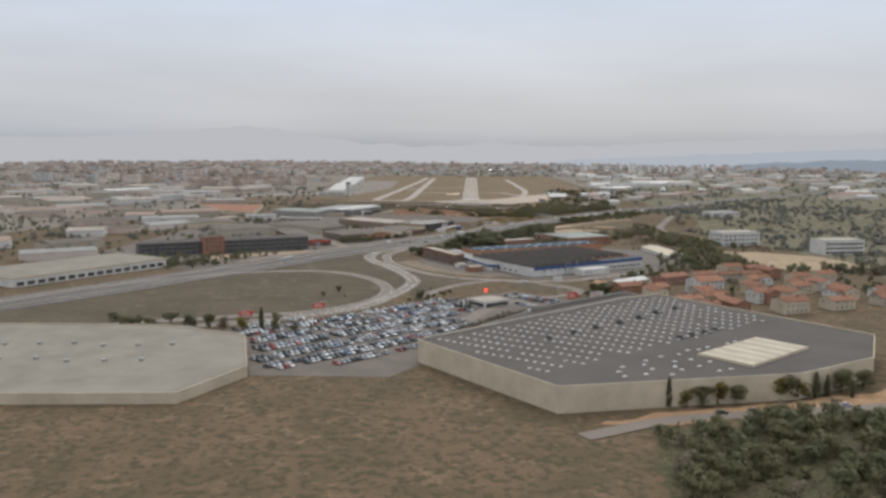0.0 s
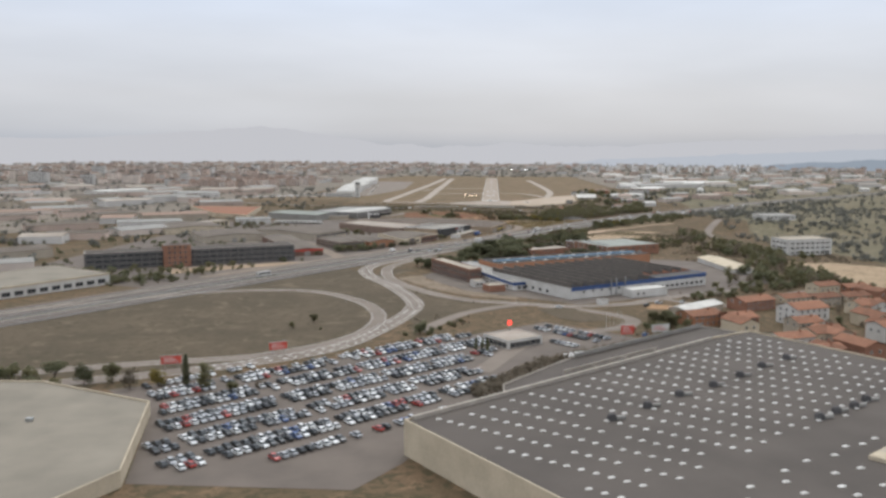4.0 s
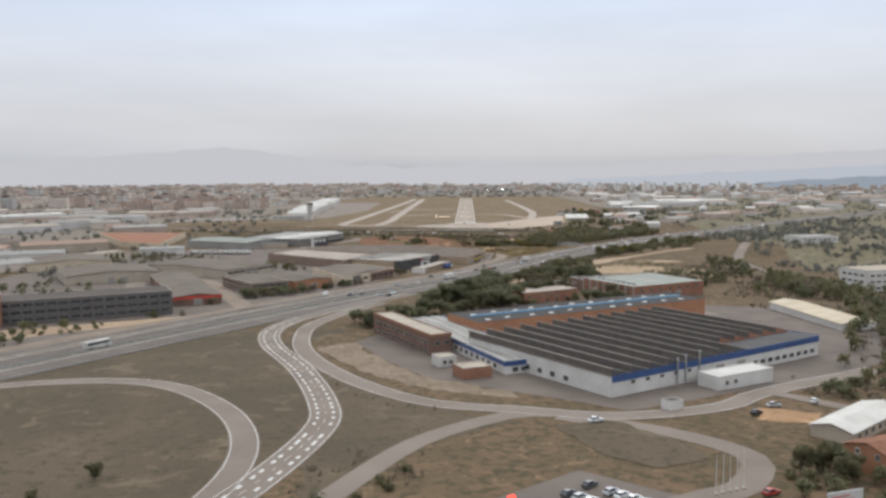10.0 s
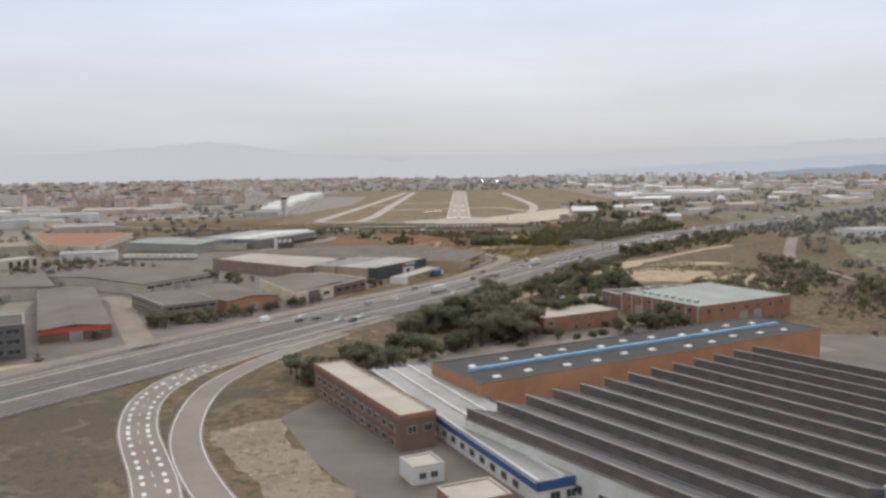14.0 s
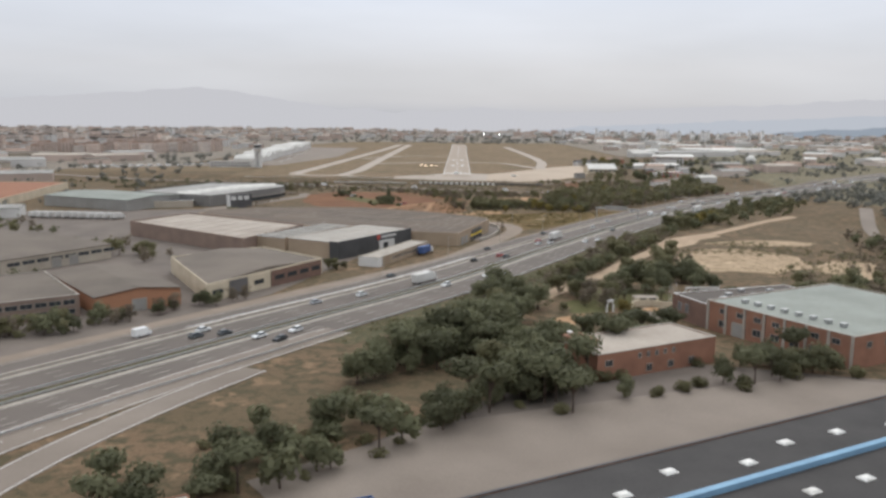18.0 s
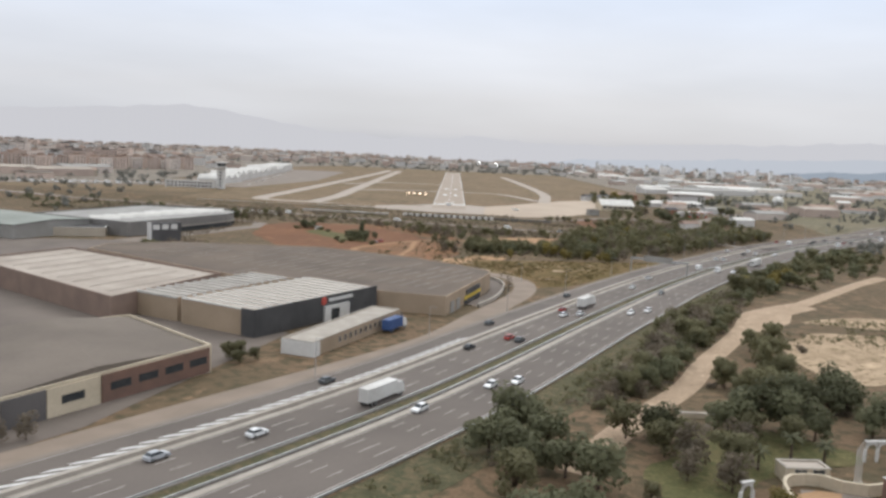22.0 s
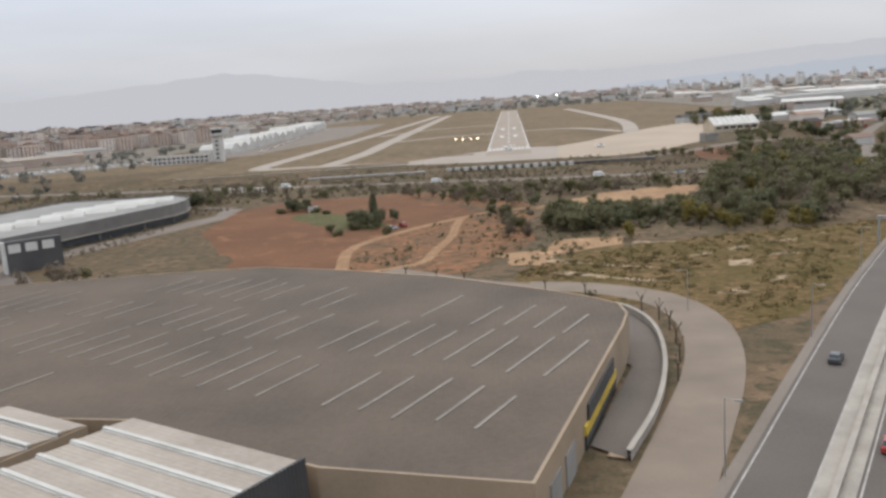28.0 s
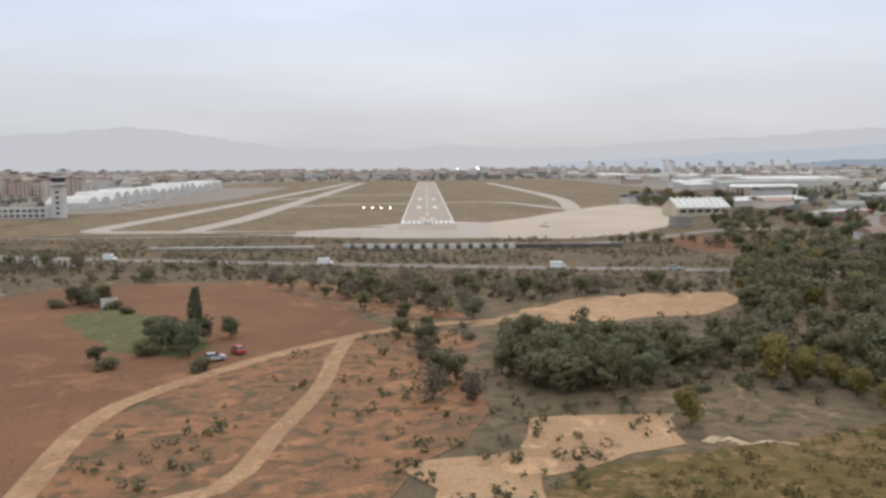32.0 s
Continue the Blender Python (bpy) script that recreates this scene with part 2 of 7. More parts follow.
BLUE = mat("blue_steel_fascia", (0.055, 0.1, 0.25), (0.046, 0.08, 0.185), 6, 12, rough=0.5, stripes=("X", 0.4))
BLUELT = mat("light_blue_duct", (0.19, 0.34, 0.48), (0.15, 0.27, 0.39), 6, 12, rough=0.5)
RED = mat("red_signboard", (0.6, 0.08, 0.05), (0.42, 0.07, 0.05), 4, 10, rough=0.5)
YELLOW = mat("yellow_panel", (0.65, 0.45, 0.03), None, 4, 10, rough=0.5)
BLACK = mat("black_cladding", (0.085, 0.083, 0.083), (0.06, 0.059, 0.06), 6, 12, rough=0.45, stripes=("X", 0.5))
BITUMEN = mat("black_brown_felt_roof", (0.07, 0.064, 0.061), (0.052, 0.048, 0.046), 7, 16)
DARKROOF = mat("dark_bitumen_roof", (0.112, 0.106, 0.106), (0.078, 0.074, 0.075), 9, 20)
GREYROOF = mat("grey_gravel_roof", (0.116, 0.097, 0.084), (0.084, 0.071, 0.062), 24, 60)
WROOF = mat("weathered_brown_warehouse_roof", (0.15, 0.114, 0.086), (0.1, 0.078, 0.061), 16, 26, stripes=("X", 0.9))
BROWNROOF = mat("brown_fibre_cement_roof", (0.175, 0.143, 0.115), (0.124, 0.102, 0.083), 18, 26, stripes=("X", 0.9))
PALEROOF = mat("pale_weathered_sheet_roof", (0.42, 0.36, 0.3), (0.3, 0.25, 0.205), 14, 18, stripes=("X", 0.7))
METALROOF = mat("weathered_metal_roof", (0.31, 0.295, 0.27), (0.225, 0.21, 0.19), 10, 14, rough=0.6, stripes=("X", 0.6))
WHITEROOF = mat("white_sheet_roof", (0.6, 0.575, 0.53), (0.46, 0.435, 0.395), 7, 12, rough=0.6, stripes=("X", 0.8))
TILE = mat("terracotta_tile_roof", (0.29, 0.132, 0.075), (0.2, 0.098, 0.06), 3, 20, per_object=0.25, stripes=("X", 0.25))
SKYL = mat("white_skylight_plastic", (0.72, 0.7, 0.66), (0.5, 0.475, 0.43), 2, 6, rough=0.4)
GREENROOF = mat("greenish_sheet_roof", (0.255, 0.268, 0.232), (0.185, 0.195, 0.168), 12, 14, rough=0.6, stripes=("X", 0.8))
DUSTY = mat("dusty_worn_asphalt", (0.255, 0.198, 0.15), (0.195, 0.15, 0.114), 9, 40)
STRIP = mat("fibreglass_skylight", (0.255, 0.218, 0.18), (0.18, 0.152, 0.127), 5, 10, rough=0.6)
GLASS = mat("dark_window_glass", (0.03, 0.035, 0.04), (0.05, 0.055, 0.06), 3, 4, rough=0.12, bump=0.02, spec=0.5)
STEEL = mat("galvanised_steel", (0.42, 0.42, 0.41), (0.3, 0.3, 0.29), 1, 8, rough=0.5, metal=0.6)
RUBBER = mat("tyre_rubber", (0.02, 0.02, 0.02), None, 1, 8)
# Far render colours lightened and muted to stand in for distance haze.
CITYA = mat("pale_city_render", (0.62, 0.53, 0.46), (0.5, 0.42, 0.37), 20, 10, per_object=0.2)
CITYB = mat("brick_city_render", (0.54, 0.42, 0.35), (0.43, 0.335, 0.28), 20, 10, per_object=0.2)
TOWERW = mat("white_tower_render", (0.8, 0.77, 0.74), (0.68, 0.65, 0.62), 20, 10, per_object=0.1)
CITYC = mat("white_city_render", (0.6, 0.57, 0.54), (0.48, 0.455, 0.43), 20, 10, per_object=0.12)
BARK = mat("bark", (0.11, 0.08, 0.06), (0.07, 0.05, 0.04), 0.6, 8)
LEAF = mat("dark_green_leaves", (0.118, 0.12, 0.064), (0.145, 0.142, 0.076), 3, 8, rough=0.7, per_object=0.3)
LEAFM = mat("dry_olive_tufts", (0.145, 0.112, 0.042), (0.11, 0.086, 0.034), 3, 8, rough=0.8)
LEAFO = mat("olive_leaves", (0.162, 0.147, 0.072), (0.128, 0.12, 0.06), 3, 8, rough=0.7, per_object=0.25)
LEAFB = mat("autumn_brown_leaves", (0.19, 0.15, 0.105), (0.145, 0.12, 0.085), 3, 8, rough=0.7, per_object=0.2)
LEAFY = mat("autumn_yellow_leaves", (0.25, 0.19, 0.045), (0.17, 0.14, 0.04), 3, 8, rough=0.7, per_object=0.2)
# Leaf colour paled and greyed in place of haze over the far trees.
LEAFD = mat("haze_paled_foliage", (0.18, 0.175, 0.15), (0.15, 0.15, 0.13), 30, 8, rough=0.8)
def translucent(m, amount=0.45):
    """Lets light through thin leaves."""
    n, l = m.node_tree.nodes, m.node_tree.links
    p, out = n["Principled BSDF"], n["Material Output"]
    tr, mx = n.new("ShaderNodeBsdfTranslucent"), n.new("ShaderNodeMixShader")
    l.new(p.inputs["Base Color"].links[0].from_socket, tr.inputs["Color"])
    mx.inputs[0].default_value = amount
    l.new(p.outputs[0], mx.inputs[1])
    l.new(tr.outputs[0], mx.inputs[2])
    l.new(mx.outputs[0], out.inputs["Surface"])


for lm in (LEAF, LEAFM, LEAFO, LEAFB, LEAFY, LEAFD):
    translucent(lm)
# Distance haze is put into the ridges' emission, paler the farther off.
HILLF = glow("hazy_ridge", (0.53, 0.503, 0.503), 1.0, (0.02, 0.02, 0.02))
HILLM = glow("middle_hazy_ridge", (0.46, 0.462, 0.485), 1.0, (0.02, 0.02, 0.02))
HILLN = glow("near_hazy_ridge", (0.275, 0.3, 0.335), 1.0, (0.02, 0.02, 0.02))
SAWGLASS = mat("dirty_sawtooth_glazing", (0.15, 0.13, 0.115), (0.1, 0.088, 0.08), 3, 8, rough=0.4, bump=0.05)
# Terracotta for far roofs, with the haze painted in as a paler tone.
TILEF = mat("haze_paled_roof_tiles", (0.33, 0.225, 0.17), (0.25, 0.17, 0.13), 3, 20, per_object=0.2)


# ---------------------------------------------------------------- terrain
YS = [-6000, -1250, -1100, -930, -600, -420, -300, -100, -75, -45, 6000]
ZS = [5, 5, 4.5, 3.5, 0, -2, -3, -3, -2.5, 0, 0]


def ease(a, b, v):
    t = min(1.0, max(0.0, (v - a) / (b - a)))
    return t * t * (3 - 2 * t)


def terr(x, y):
    """Ground height: level airfield, a shallow valley before it, lower land to the east."""
    z = float(np.interp(y, YS, ZS))
    z -= 11.0 * ease(190, 290, x) * ease(-900, -780, y) * (1 - ease(-420, -300, y))
    return z


# ---------------------------------------------------------------- mesh helpers
class MB:
    """Collects faces of one mesh; every face has a material slot."""

    def __init__(self):
        self.v, self.f, self.m, self.n = [], [], [], []

    def face(self, pts, m=0):
        k = len(self.v)
        self.v += [tuple(p) for p in pts]
        self.f.append(tuple(range(k, k + len(pts))))
        self.m.append(m)

    def prism(self, poly, z0, z1, m=0, top=None, bottom=True):
        n = len(poly)
        area = sum(poly[i][0] * poly[(i + 1) % n][1] - poly[(i + 1) % n][0] * poly[i][1] for i in range(n))
        if area < 0:
            poly = poly[::-1]
        for i in range(n):
            a, b = poly[i], poly[(i + 1) % n]
            self.face([(*a, z0), (*b, z0), (*b, z1), (*a, z1)], m)
        self.face([(*p, z1) for p in poly], m if top is None else top)
        if bottom:
            self.face([(*p, z0) for p in poly[::-1]], m)
        return self

    def box(self, x0, y0, z0, x1, y1, z1, m=0):
        return self.prism([(x0, y0), (x1, y0), (x1, y1), (x0, y1)], z0, z1, m)

    def cyl(self, x, y, z0, z1, r0, r1=None, n=8, m=0, axis="z"):
        r1 = r0 if r1 is None else r1
        ring = [(math.cos(2 * math.pi * i / n), math.sin(2 * math.pi * i / n)) for i in range(n)]

        def at(c, s, r, h):
            return (x + c * r, y + s * r, h) if axis == "z" else ((x + c * r, h, y + s * r) if axis == "y" else (h, x + c * r, y + s * r))
        for i in range(n):
            a, b = ring[i], ring[(i + 1) % n]
            self.face([at(*a, r0, z0), at(*b, r0, z0), at(*b, r1, z1), at(*a, r1, z1)], m)
        self.face([at(*c, r1, z1) for c in ring], m)
        self.face([at(*c, r0, z0) for c in ring[::-1]], m)
        return self

    def gable(self, tri, a, b, axis):
        def at(p, k):
            return (k, p[0], p[1]) if axis == "x" else (p[0], k, p[1])
        for i in range(3):
            p, q = tri[i], tri[(i + 1) % 3]
            self.face([at(p, a), at(q, a), at(q, b), at(p, b)])
        self.face([at(p, a) for p in tri])
        self.face([at(p, b) for p in tri[::-1]])
        return self

    def mesh(self, name, mats):
        me = bpy.data.meshes.new(name)
        me.from_pydata(self.v, [], self.f)
        for q in (mats if isinstance(mats, (list, tuple)) else [mats]):
            me.materials.append(q)
        me.polygons.foreach_set("material_index", self.m)
        me.update()
        if self.n and len(self.n) == len(self.v):
            me.normals_split_custom_set_from_vertices(self.n)
        return me


def part(name, mb, mats, parent, label="", kind="", at=None):
    ob = new(name, mb.mesh(name, mats) if isinstance(mb, MB) else mb)
    if parent is not None:
        ob.parent = parent
    if at is not None:
        ob.matrix_basis = at
    return tagged(ob, label, kind=kind)


def thing(name, x, y, z, ang, label, category, group="", kind=""):
    ob = new(name)
    ob.empty_display_size = 0.5
    ob.matrix_basis = pose(x, y, z, 0, 0, ang)
    return tagged(ob, label, category, group, kind)


# ---------------------------------------------------------------- flat ground pieces
TAKEN = set()


def claim(x, y):
    TAKEN.add((int(x // 3), int(y // 3)))


def is_free(x, y):
    return (int(x // 3), int(y // 3)) not in TAKEN


def ragged(poly, amp=2.4):
    """Breaks the straight edges of a natural outline."""
    out = []
    for (x0, y0), (x1, y1) in zip(poly, poly[1:] + poly[:1]):
        ln = math.hypot(x1 - x0, y1 - y0)
        k = max(1, int(ln / 3.5))
        for i in range(k):
            x, y = x0 + (x1 - x0) * i / k, y0 + (y1 - y0) * i / k
            d = amp * (1.3 * noise.noise((x * 0.09, y * 0.09, 2.0)) + 0.8 * noise.noise((x * 0.35, y * 0.35, 5.0)))
            out.append((x - (y1 - y0) / ln * d, y + (x1 - x0) / ln * d))
    return out


def sheet(name, poly, material, lift, label, category, kind="structure", parent=None):
    """A thin layer of ground cover that follows the terrain."""
    bm = bmesh.new()
    if material in NATURAL:
        poly = ragged(poly)
    bm.faces.new([bm.verts.new((x, y, 0)) for x, y in poly])
    xs, ys = [p[0] for p in poly], [p[1] for p in poly]
    cuts = [((0, y, 0), (0, 1, 0)) for y in YS[1:-1] if min(ys) < y < max(ys)]
    if max(xs) > 185 and min(ys) < -300 or min(ys) < -1195:
        cuts += [((0, y, 0), (0, 1, 0)) for y in range(-1400, 100, 20) if min(ys) < y < max(ys)]
        cuts += [((x, 0, 0), (1, 0, 0)) for x in range(-400, 460, 20) if min(xs) < x < max(xs)]
    for co, no in cuts:
        bmesh.ops.bisect_plane(bm, geom=bm.verts[:] + bm.edges[:] + bm.faces[:], plane_co=co, plane_no=no)
    bmesh.ops.recalc_face_normals(bm, faces=bm.faces[:])
    for v in bm.verts:
        v.co.z = terr(v.co.x, v.co.y) + lift
    for f in bm.faces:
        if f.normal.z < 0:
            f.normal_flip()
    me = bpy.data.meshes.new(name)
    bm.to_mesh(me)
    bm.free()
    me.materials.append(material)
    ob = new(name, me)
    if parent:
        ob.parent = parent
        return ob
    return tagged(ob, label, category, kind=kind)


def spline(pts, step=6.0):
    """Points along a smooth curve through pts, with its unit normals to the right."""
    p = [Vector(q) for q in pts]
    p = [p[0] * 2 - p[1]] + p + [p[-1] * 2 - p[-2]]
    out = []
    for i in range(1, len(p) - 2):
        a, b, c, d = p[i - 1 : i + 3]
        n = max(1, int((c - b).length / step))
        for k in range(n):
            t = k / n
            out.append(0.5 * (2 * b + (c - a) * t + (2 * a - 5 * b + 4 * c - d) * t * t + (3 * b - a - 3 * c + d) * t ** 3))
    out.append(p[-2])
    res = []
    for i, q in enumerate(out):
        d = (out[min(i + 1, len(out) - 1)] - out[max(i - 1, 0)]).normalized()
        res.append((q, Vector((d.y, -d.x))))
    return res


def ribbon(mb, line, o0, o1, lift, m=0, thick=0.0):
    """A strip between two offsets to the right of a line."""
    pts = [((q + n * o0), (q + n * o1)) for q, n in line]
    for (a, b), (c, d) in zip(pts, pts[1:]):
        za, zb, zc, zd = (terr(*v) + lift for v in (a, b, c, d))
        mb.face([(*a, za), (*b, zb), (*d, zd), (*c, zc)], m)
        if thick:
            mb.face([(*a, za - thick), (*a, za), (*c, zc), (*c, zc - thick)], m)
            mb.face([(*b, zb), (*b, zb - thick), (*d, zd - thick), (*d, zd)], m)
    return mb


def dashes(mb, pts, off, lift, width=0.2, on=4.0, gap=8.0, m=0):
    line = spline(pts, 2.0)
    s = 0.0
    for (a, n), (b, k) in zip(line, line[1:]):
        if (s % (on + gap)) < on:
            p, q, r, t = a + n * (off - width / 2), a + n * (off + width / 2), b + k * (off + width / 2), b + k * (off - width / 2)
            mb.face([(*v, terr(*v) + lift) for v in (p, q, r, t)], m)
        s += (b - a).length
    return mb


def road(name, pts, width, material, lift, label, category="road", edge_lines=False, centre=False, parent=None, step=6.0):
    line = spline(pts, step)
    for q, n in spline(pts, 2.0):
        for o in range(int(-width / 2) - 1, int(width / 2) + 2):
            claim(q.x + n.x * o, q.y + n.y * o)
    root = part(name, ribbon(MB(), line, -width / 2, width / 2, lift, 0, 0.0), material, parent)
    if parent is None:
        tagged(root, label, category, kind="structure")
    if edge_lines or centre:
        mb = MB()
        if edge_lines:
            for s in (-1, 1):
                ribbon(mb, line, s * (width / 2 - 0.55) - 0.1, s * (width / 2 - 0.55) + 0.1, lift + 0.02)
        if centre:
            dashes(mb, pts, 0, lift + 0.02, 0.16, 3, 5)
        part("road_marking", mb, PAINT, root, "worn white road paint", kind="stuff")
    return root


# ---------------------------------------------------------------- buildings
WIN = {}


def window_mesh(w, h, frame_mat, glass):
    key = (w, h, frame_mat.name, glass.name)
    if key not in WIN:
        mb, t = MB(), 0.09
        for x0, x1, z0, z1 in ((-w / 2 - t, w / 2 + t, -t, 0), (-w / 2 - t, w / 2 + t, h, h + t), (-w / 2 - t, -w / 2, 0, h), (w / 2, w / 2 + t, 0, h)):
            mb.box(x0, -0.14, z0, x1, 0.05, z1, 0)
        mb.box(-0.04, -0.1, 0, 0.04, 0.05, h, 0)
        pn = MB().box(-w / 2, -0.05, 0, w / 2, -0.01, h)
        WIN[key] = mb.mesh("window", frame_mat), pn.mesh("pane", glass)
    return WIN[key]


def side_pose(side, u, z, w, d):
    if side == "s":
        return pose(u, 0, z)
    if side == "n":
        return pose(w - u, d, z, 0, 0, 180)
    if side == "w":
        return pose(0, d - u, z, 0, 0, -90)
    return pose(w, u, z, 0, 0, 90)


def add_windows(root, w, d, specs):
    for side, n, z, ww, hh, u0, u1, *rest in specs:
        me = window_mesh(ww, hh, rest[0] if rest else CONC, rest[1] if len(rest) > 1 else GLASS)
        for i in range(n):
            u = u0 + (u1 - u0) * (i + 0.5) / n
            wd = part("window", me[0], None, root, at=side_pose(side, u, z, w, d))
            part("pane", me[1], None, wd)


def walls(w, d, h, t=0.35, m=0):
    mb = MB()
    mb.box(0, 0, -2, w, t, h, m).box(0, d - t, -2, w, d, h, m).box(0, t, -2, t, d - t, h, m).box(w - t, t, -2, w, d - t, h, m)
    return mb


def building(name, label, x, y, ang, w, d, h, wall, roofm, roof="flat", rise=2.0, teeth=8, wins=(), category="building", group="", fascia=None, fascia_h=1.6, fascia_sides="sewn", face=None, z=None, ridge_mat=None, brick_from=0.0):
    z = terr(x, y) if z is None else z
    for i in range(int(w / 2) + 1):
        for j in range(int(d / 2) + 1):
            claim(*dir_pt((x, y), ang, 2 * i, 2 * j))
    root = thing(name, x, y, z, ang, label, category, group)
    part("wall", walls(w, d, h), wall, root)
    mb = MB()
    if roof == "flat":
        part("roof", mb.box(0.35, 0.35, h - 0.5, w - 0.35, d - 0.35, h - 0.15), roofm, root)
        cap = MB()
        cap.box(-0.08, -0.08, h, w + 0.08, 0.43, h + 0.12).box(-0.08, d - 0.43, h, w + 0.08, d + 0.08, h + 0.12)
        cap.box(-0.08, 0.43, h, 0.43, d - 0.43, h + 0.12).box(w - 0.43, 0.43, h, w + 0.08, d - 0.43, h + 0.12)
        part("parapet_cap", cap, ridge_mat or CONC, root)
    elif roof in ("gable", "gabley"):
        o, t = 0.5, 0.18
        if roof == "gable":
            for a, b in ((-o, d / 2), (d + o, d / 2)):
                za = h - rise * o / (d / 2)
                q = [(-o, a, za), (w + o, a, za), (w + o, b, h + rise), (-o, b, h + rise)]
                if a > b:
                    q = q[::-1]
                mb.face(q)
                mb.face([(p[0], p[1], p[2] - t) for p in q[::-1]])
                mb.face([q[0], (q[0][0], q[0][1], q[0][2] - t), (q[1][0], q[1][1], q[1][2] - t), q[1]][::-1])
            for xx in (0.0, w - 0.3):
                part("gable_wall", MB().gable([(0.02, h - 0.02), (d - 0.02, h - 0.02), (d / 2, h + rise - t)], xx, xx + 0.3, "x"), wall, root)
        else:
            for a, b in ((-o, w / 2), (w + o, w / 2)):
                za = h - rise * o / (w / 2)
                q = [(a, -o, za), (b, -o, h + rise), (b, d + o, h + rise), (a, d + o, za)]
                if a > b:
                    q = q[::-1]
                mb.face(q[::-1])
                mb.face([(p[0], p[1], p[2] - t) for p in q])
            for yy in (0.0, d - 0.3):
                part("gable_wall", MB().gable([(0.02, h - 0.02), (w - 0.02, h - 0.02), (w / 2, h + rise - t)], yy, yy + 0.3, "y"), wall, root)
        part("roof", mb, roofm, root)
    elif roof == "saw":
        s = w / teeth
        for i in range(teeth):
            a, b = i * s, (i + 1) * s
            tb = MB()
            y0 = 13.0 if brick_from and i >= teeth * brick_from else 0.3
            tb.face([(a + 0.25, y0, h + rise), (b, y0, h + 0.1), (b, d - 0.3, h + 0.1), (a + 0.25, d - 0.3, h + rise)], 0)
            tb.face([(a + 0.25, y0, h), (a + 0.25, y0, h + rise), (a + 0.25, d - 0.3, h + rise), (a + 0.25, d - 0.3, h)], 1)
            tb.face([(a + 0.25, y0, h), (b, y0, h), (b, y0, h + 0.1), (a + 0.25, y0, h + rise)], 2)
            tb.face([(b, d - 0.3, h), (a + 0.25, d - 0.3, h), (a + 0.25, d - 0.3, h + rise), (b, d - 0.3, h + 0.1)], 2)
            tb.box(a, y0 - 0.1, h + rise - 0.12, a + 0.5, d - 0.2, h + rise + 0.12, 3)
            tb.box(a - 0.25, y0, h, a + 0.22, d - 0.3, h + 0.22, 3)
            part("roof_tooth", tb, [roofm, SAWGLASS, (face or wall) if i >= teeth * brick_from else roofm, ridge_mat or CONC], root)
        part("gutter_deck", MB().box(0.35, 0.35, h - 0.3, w - 0.35, d - 0.35, h - 0.02), roofm, root)
    elif roof == "barrel":
        s, k = w / teeth, 8
        for i in range(teeth):
            tb = MB()
            pr = [((i + j / k) * s, h + rise * math.sin(math.pi * j / k)) for j in range(k + 1)]
            for (a, za), (b, zb) in zip(pr, pr[1:]):
                tb.face([(a, -0.3, za), (b, -0.3, zb), (b, d + 0.3, zb), (a, d + 0.3, za)])
            tb.face([(a, -0.25, za) for a, za in pr[::-1]], 1)
            tb.face([(a, d + 0.25, za) for a, za in pr], 1)
            part("roof_vault", tb, [roofm, face or wall], root)
        part("roof_deck", MB().box(0.35, 0.35, h - 0.3, w - 0.35, d - 0.35, h - 0.05), roofm, root)
    if fascia:
        for side in fascia_sides:
            ln = w if side in "sn" else d
            part("fascia", MB().box(-0.1, -0.16, h - fascia_h, ln + 0.1, -0.004, h + 0.35), fascia, root, at=side_pose(side, 0, 0, w, d))
    add_windows(root, w, d, wins)
    return root


def poly_building(name, label, poly, h, wall, roofm, category="building", z=None, parapet=0.6):
    """A building on a many-cornered plan."""
    cx, cy = sum(p[0] for p in poly) / len(poly), sum(p[1] for p in poly) / len(poly)
    z = terr(cx, cy) if z is None else z
    root = thing(name, cx, cy, z, 0, label, category)
    for i in range(int(min(p[0] for p in poly)), int(max(p[0] for p in poly)), 2):
        for j in range(int(min(p[1] for p in poly)), int(max(p[1] for p in poly)), 2):
            if inside(poly, i, j):
                claim(i, j)
    q = [(p[0] - cx, p[1] - cy) for p in poly]
    n = len(q)
    ar = sum(q[i][0] * q[(i + 1) % n][1] - q[(i + 1) % n][0] * q[i][1] for i in range(n))
    if ar < 0:
        q = q[::-1]
    inner = []
    for i in range(n):
        a, b, c = Vector(q[i - 1]), Vector(q[i]), Vector(q[(i + 1) % n])
        n1, n2 = (b - a).normalized(), (c - b).normalized()
        m = Vector((-n1.y - n2.y, n1.x + n2.x))
        inner.append(tuple(b + m * (0.4 / max(0.3, m.length_squared / 2))))
    mb = MB()
    for i in range(n):
        j = (i + 1) % n
        mb.face([(*q[i], -3), (*q[j], -3), (*q[j], h), (*q[i], h)])
        mb.face([(*inner[j], h - parapet), (*inner[i], h - parapet), (*inner[i], h), (*inner[j], h)])
        mb.face([(*q[i], h), (*q[j], h), (*inner[j], h), (*inner[i], h)])
    part("wall", mb, wall, root)
    part("roof", MB().prism(inner, h - parapet - 0.3, h - parapet), roofm, root)
    return root, (cx, cy)


def dir_pt(o, ang, u, v):
    c, s = math.cos(radians(ang)), math.sin(radians(ang))
    return o[0] + c * u - s * v, o[1] + s * u + c * v


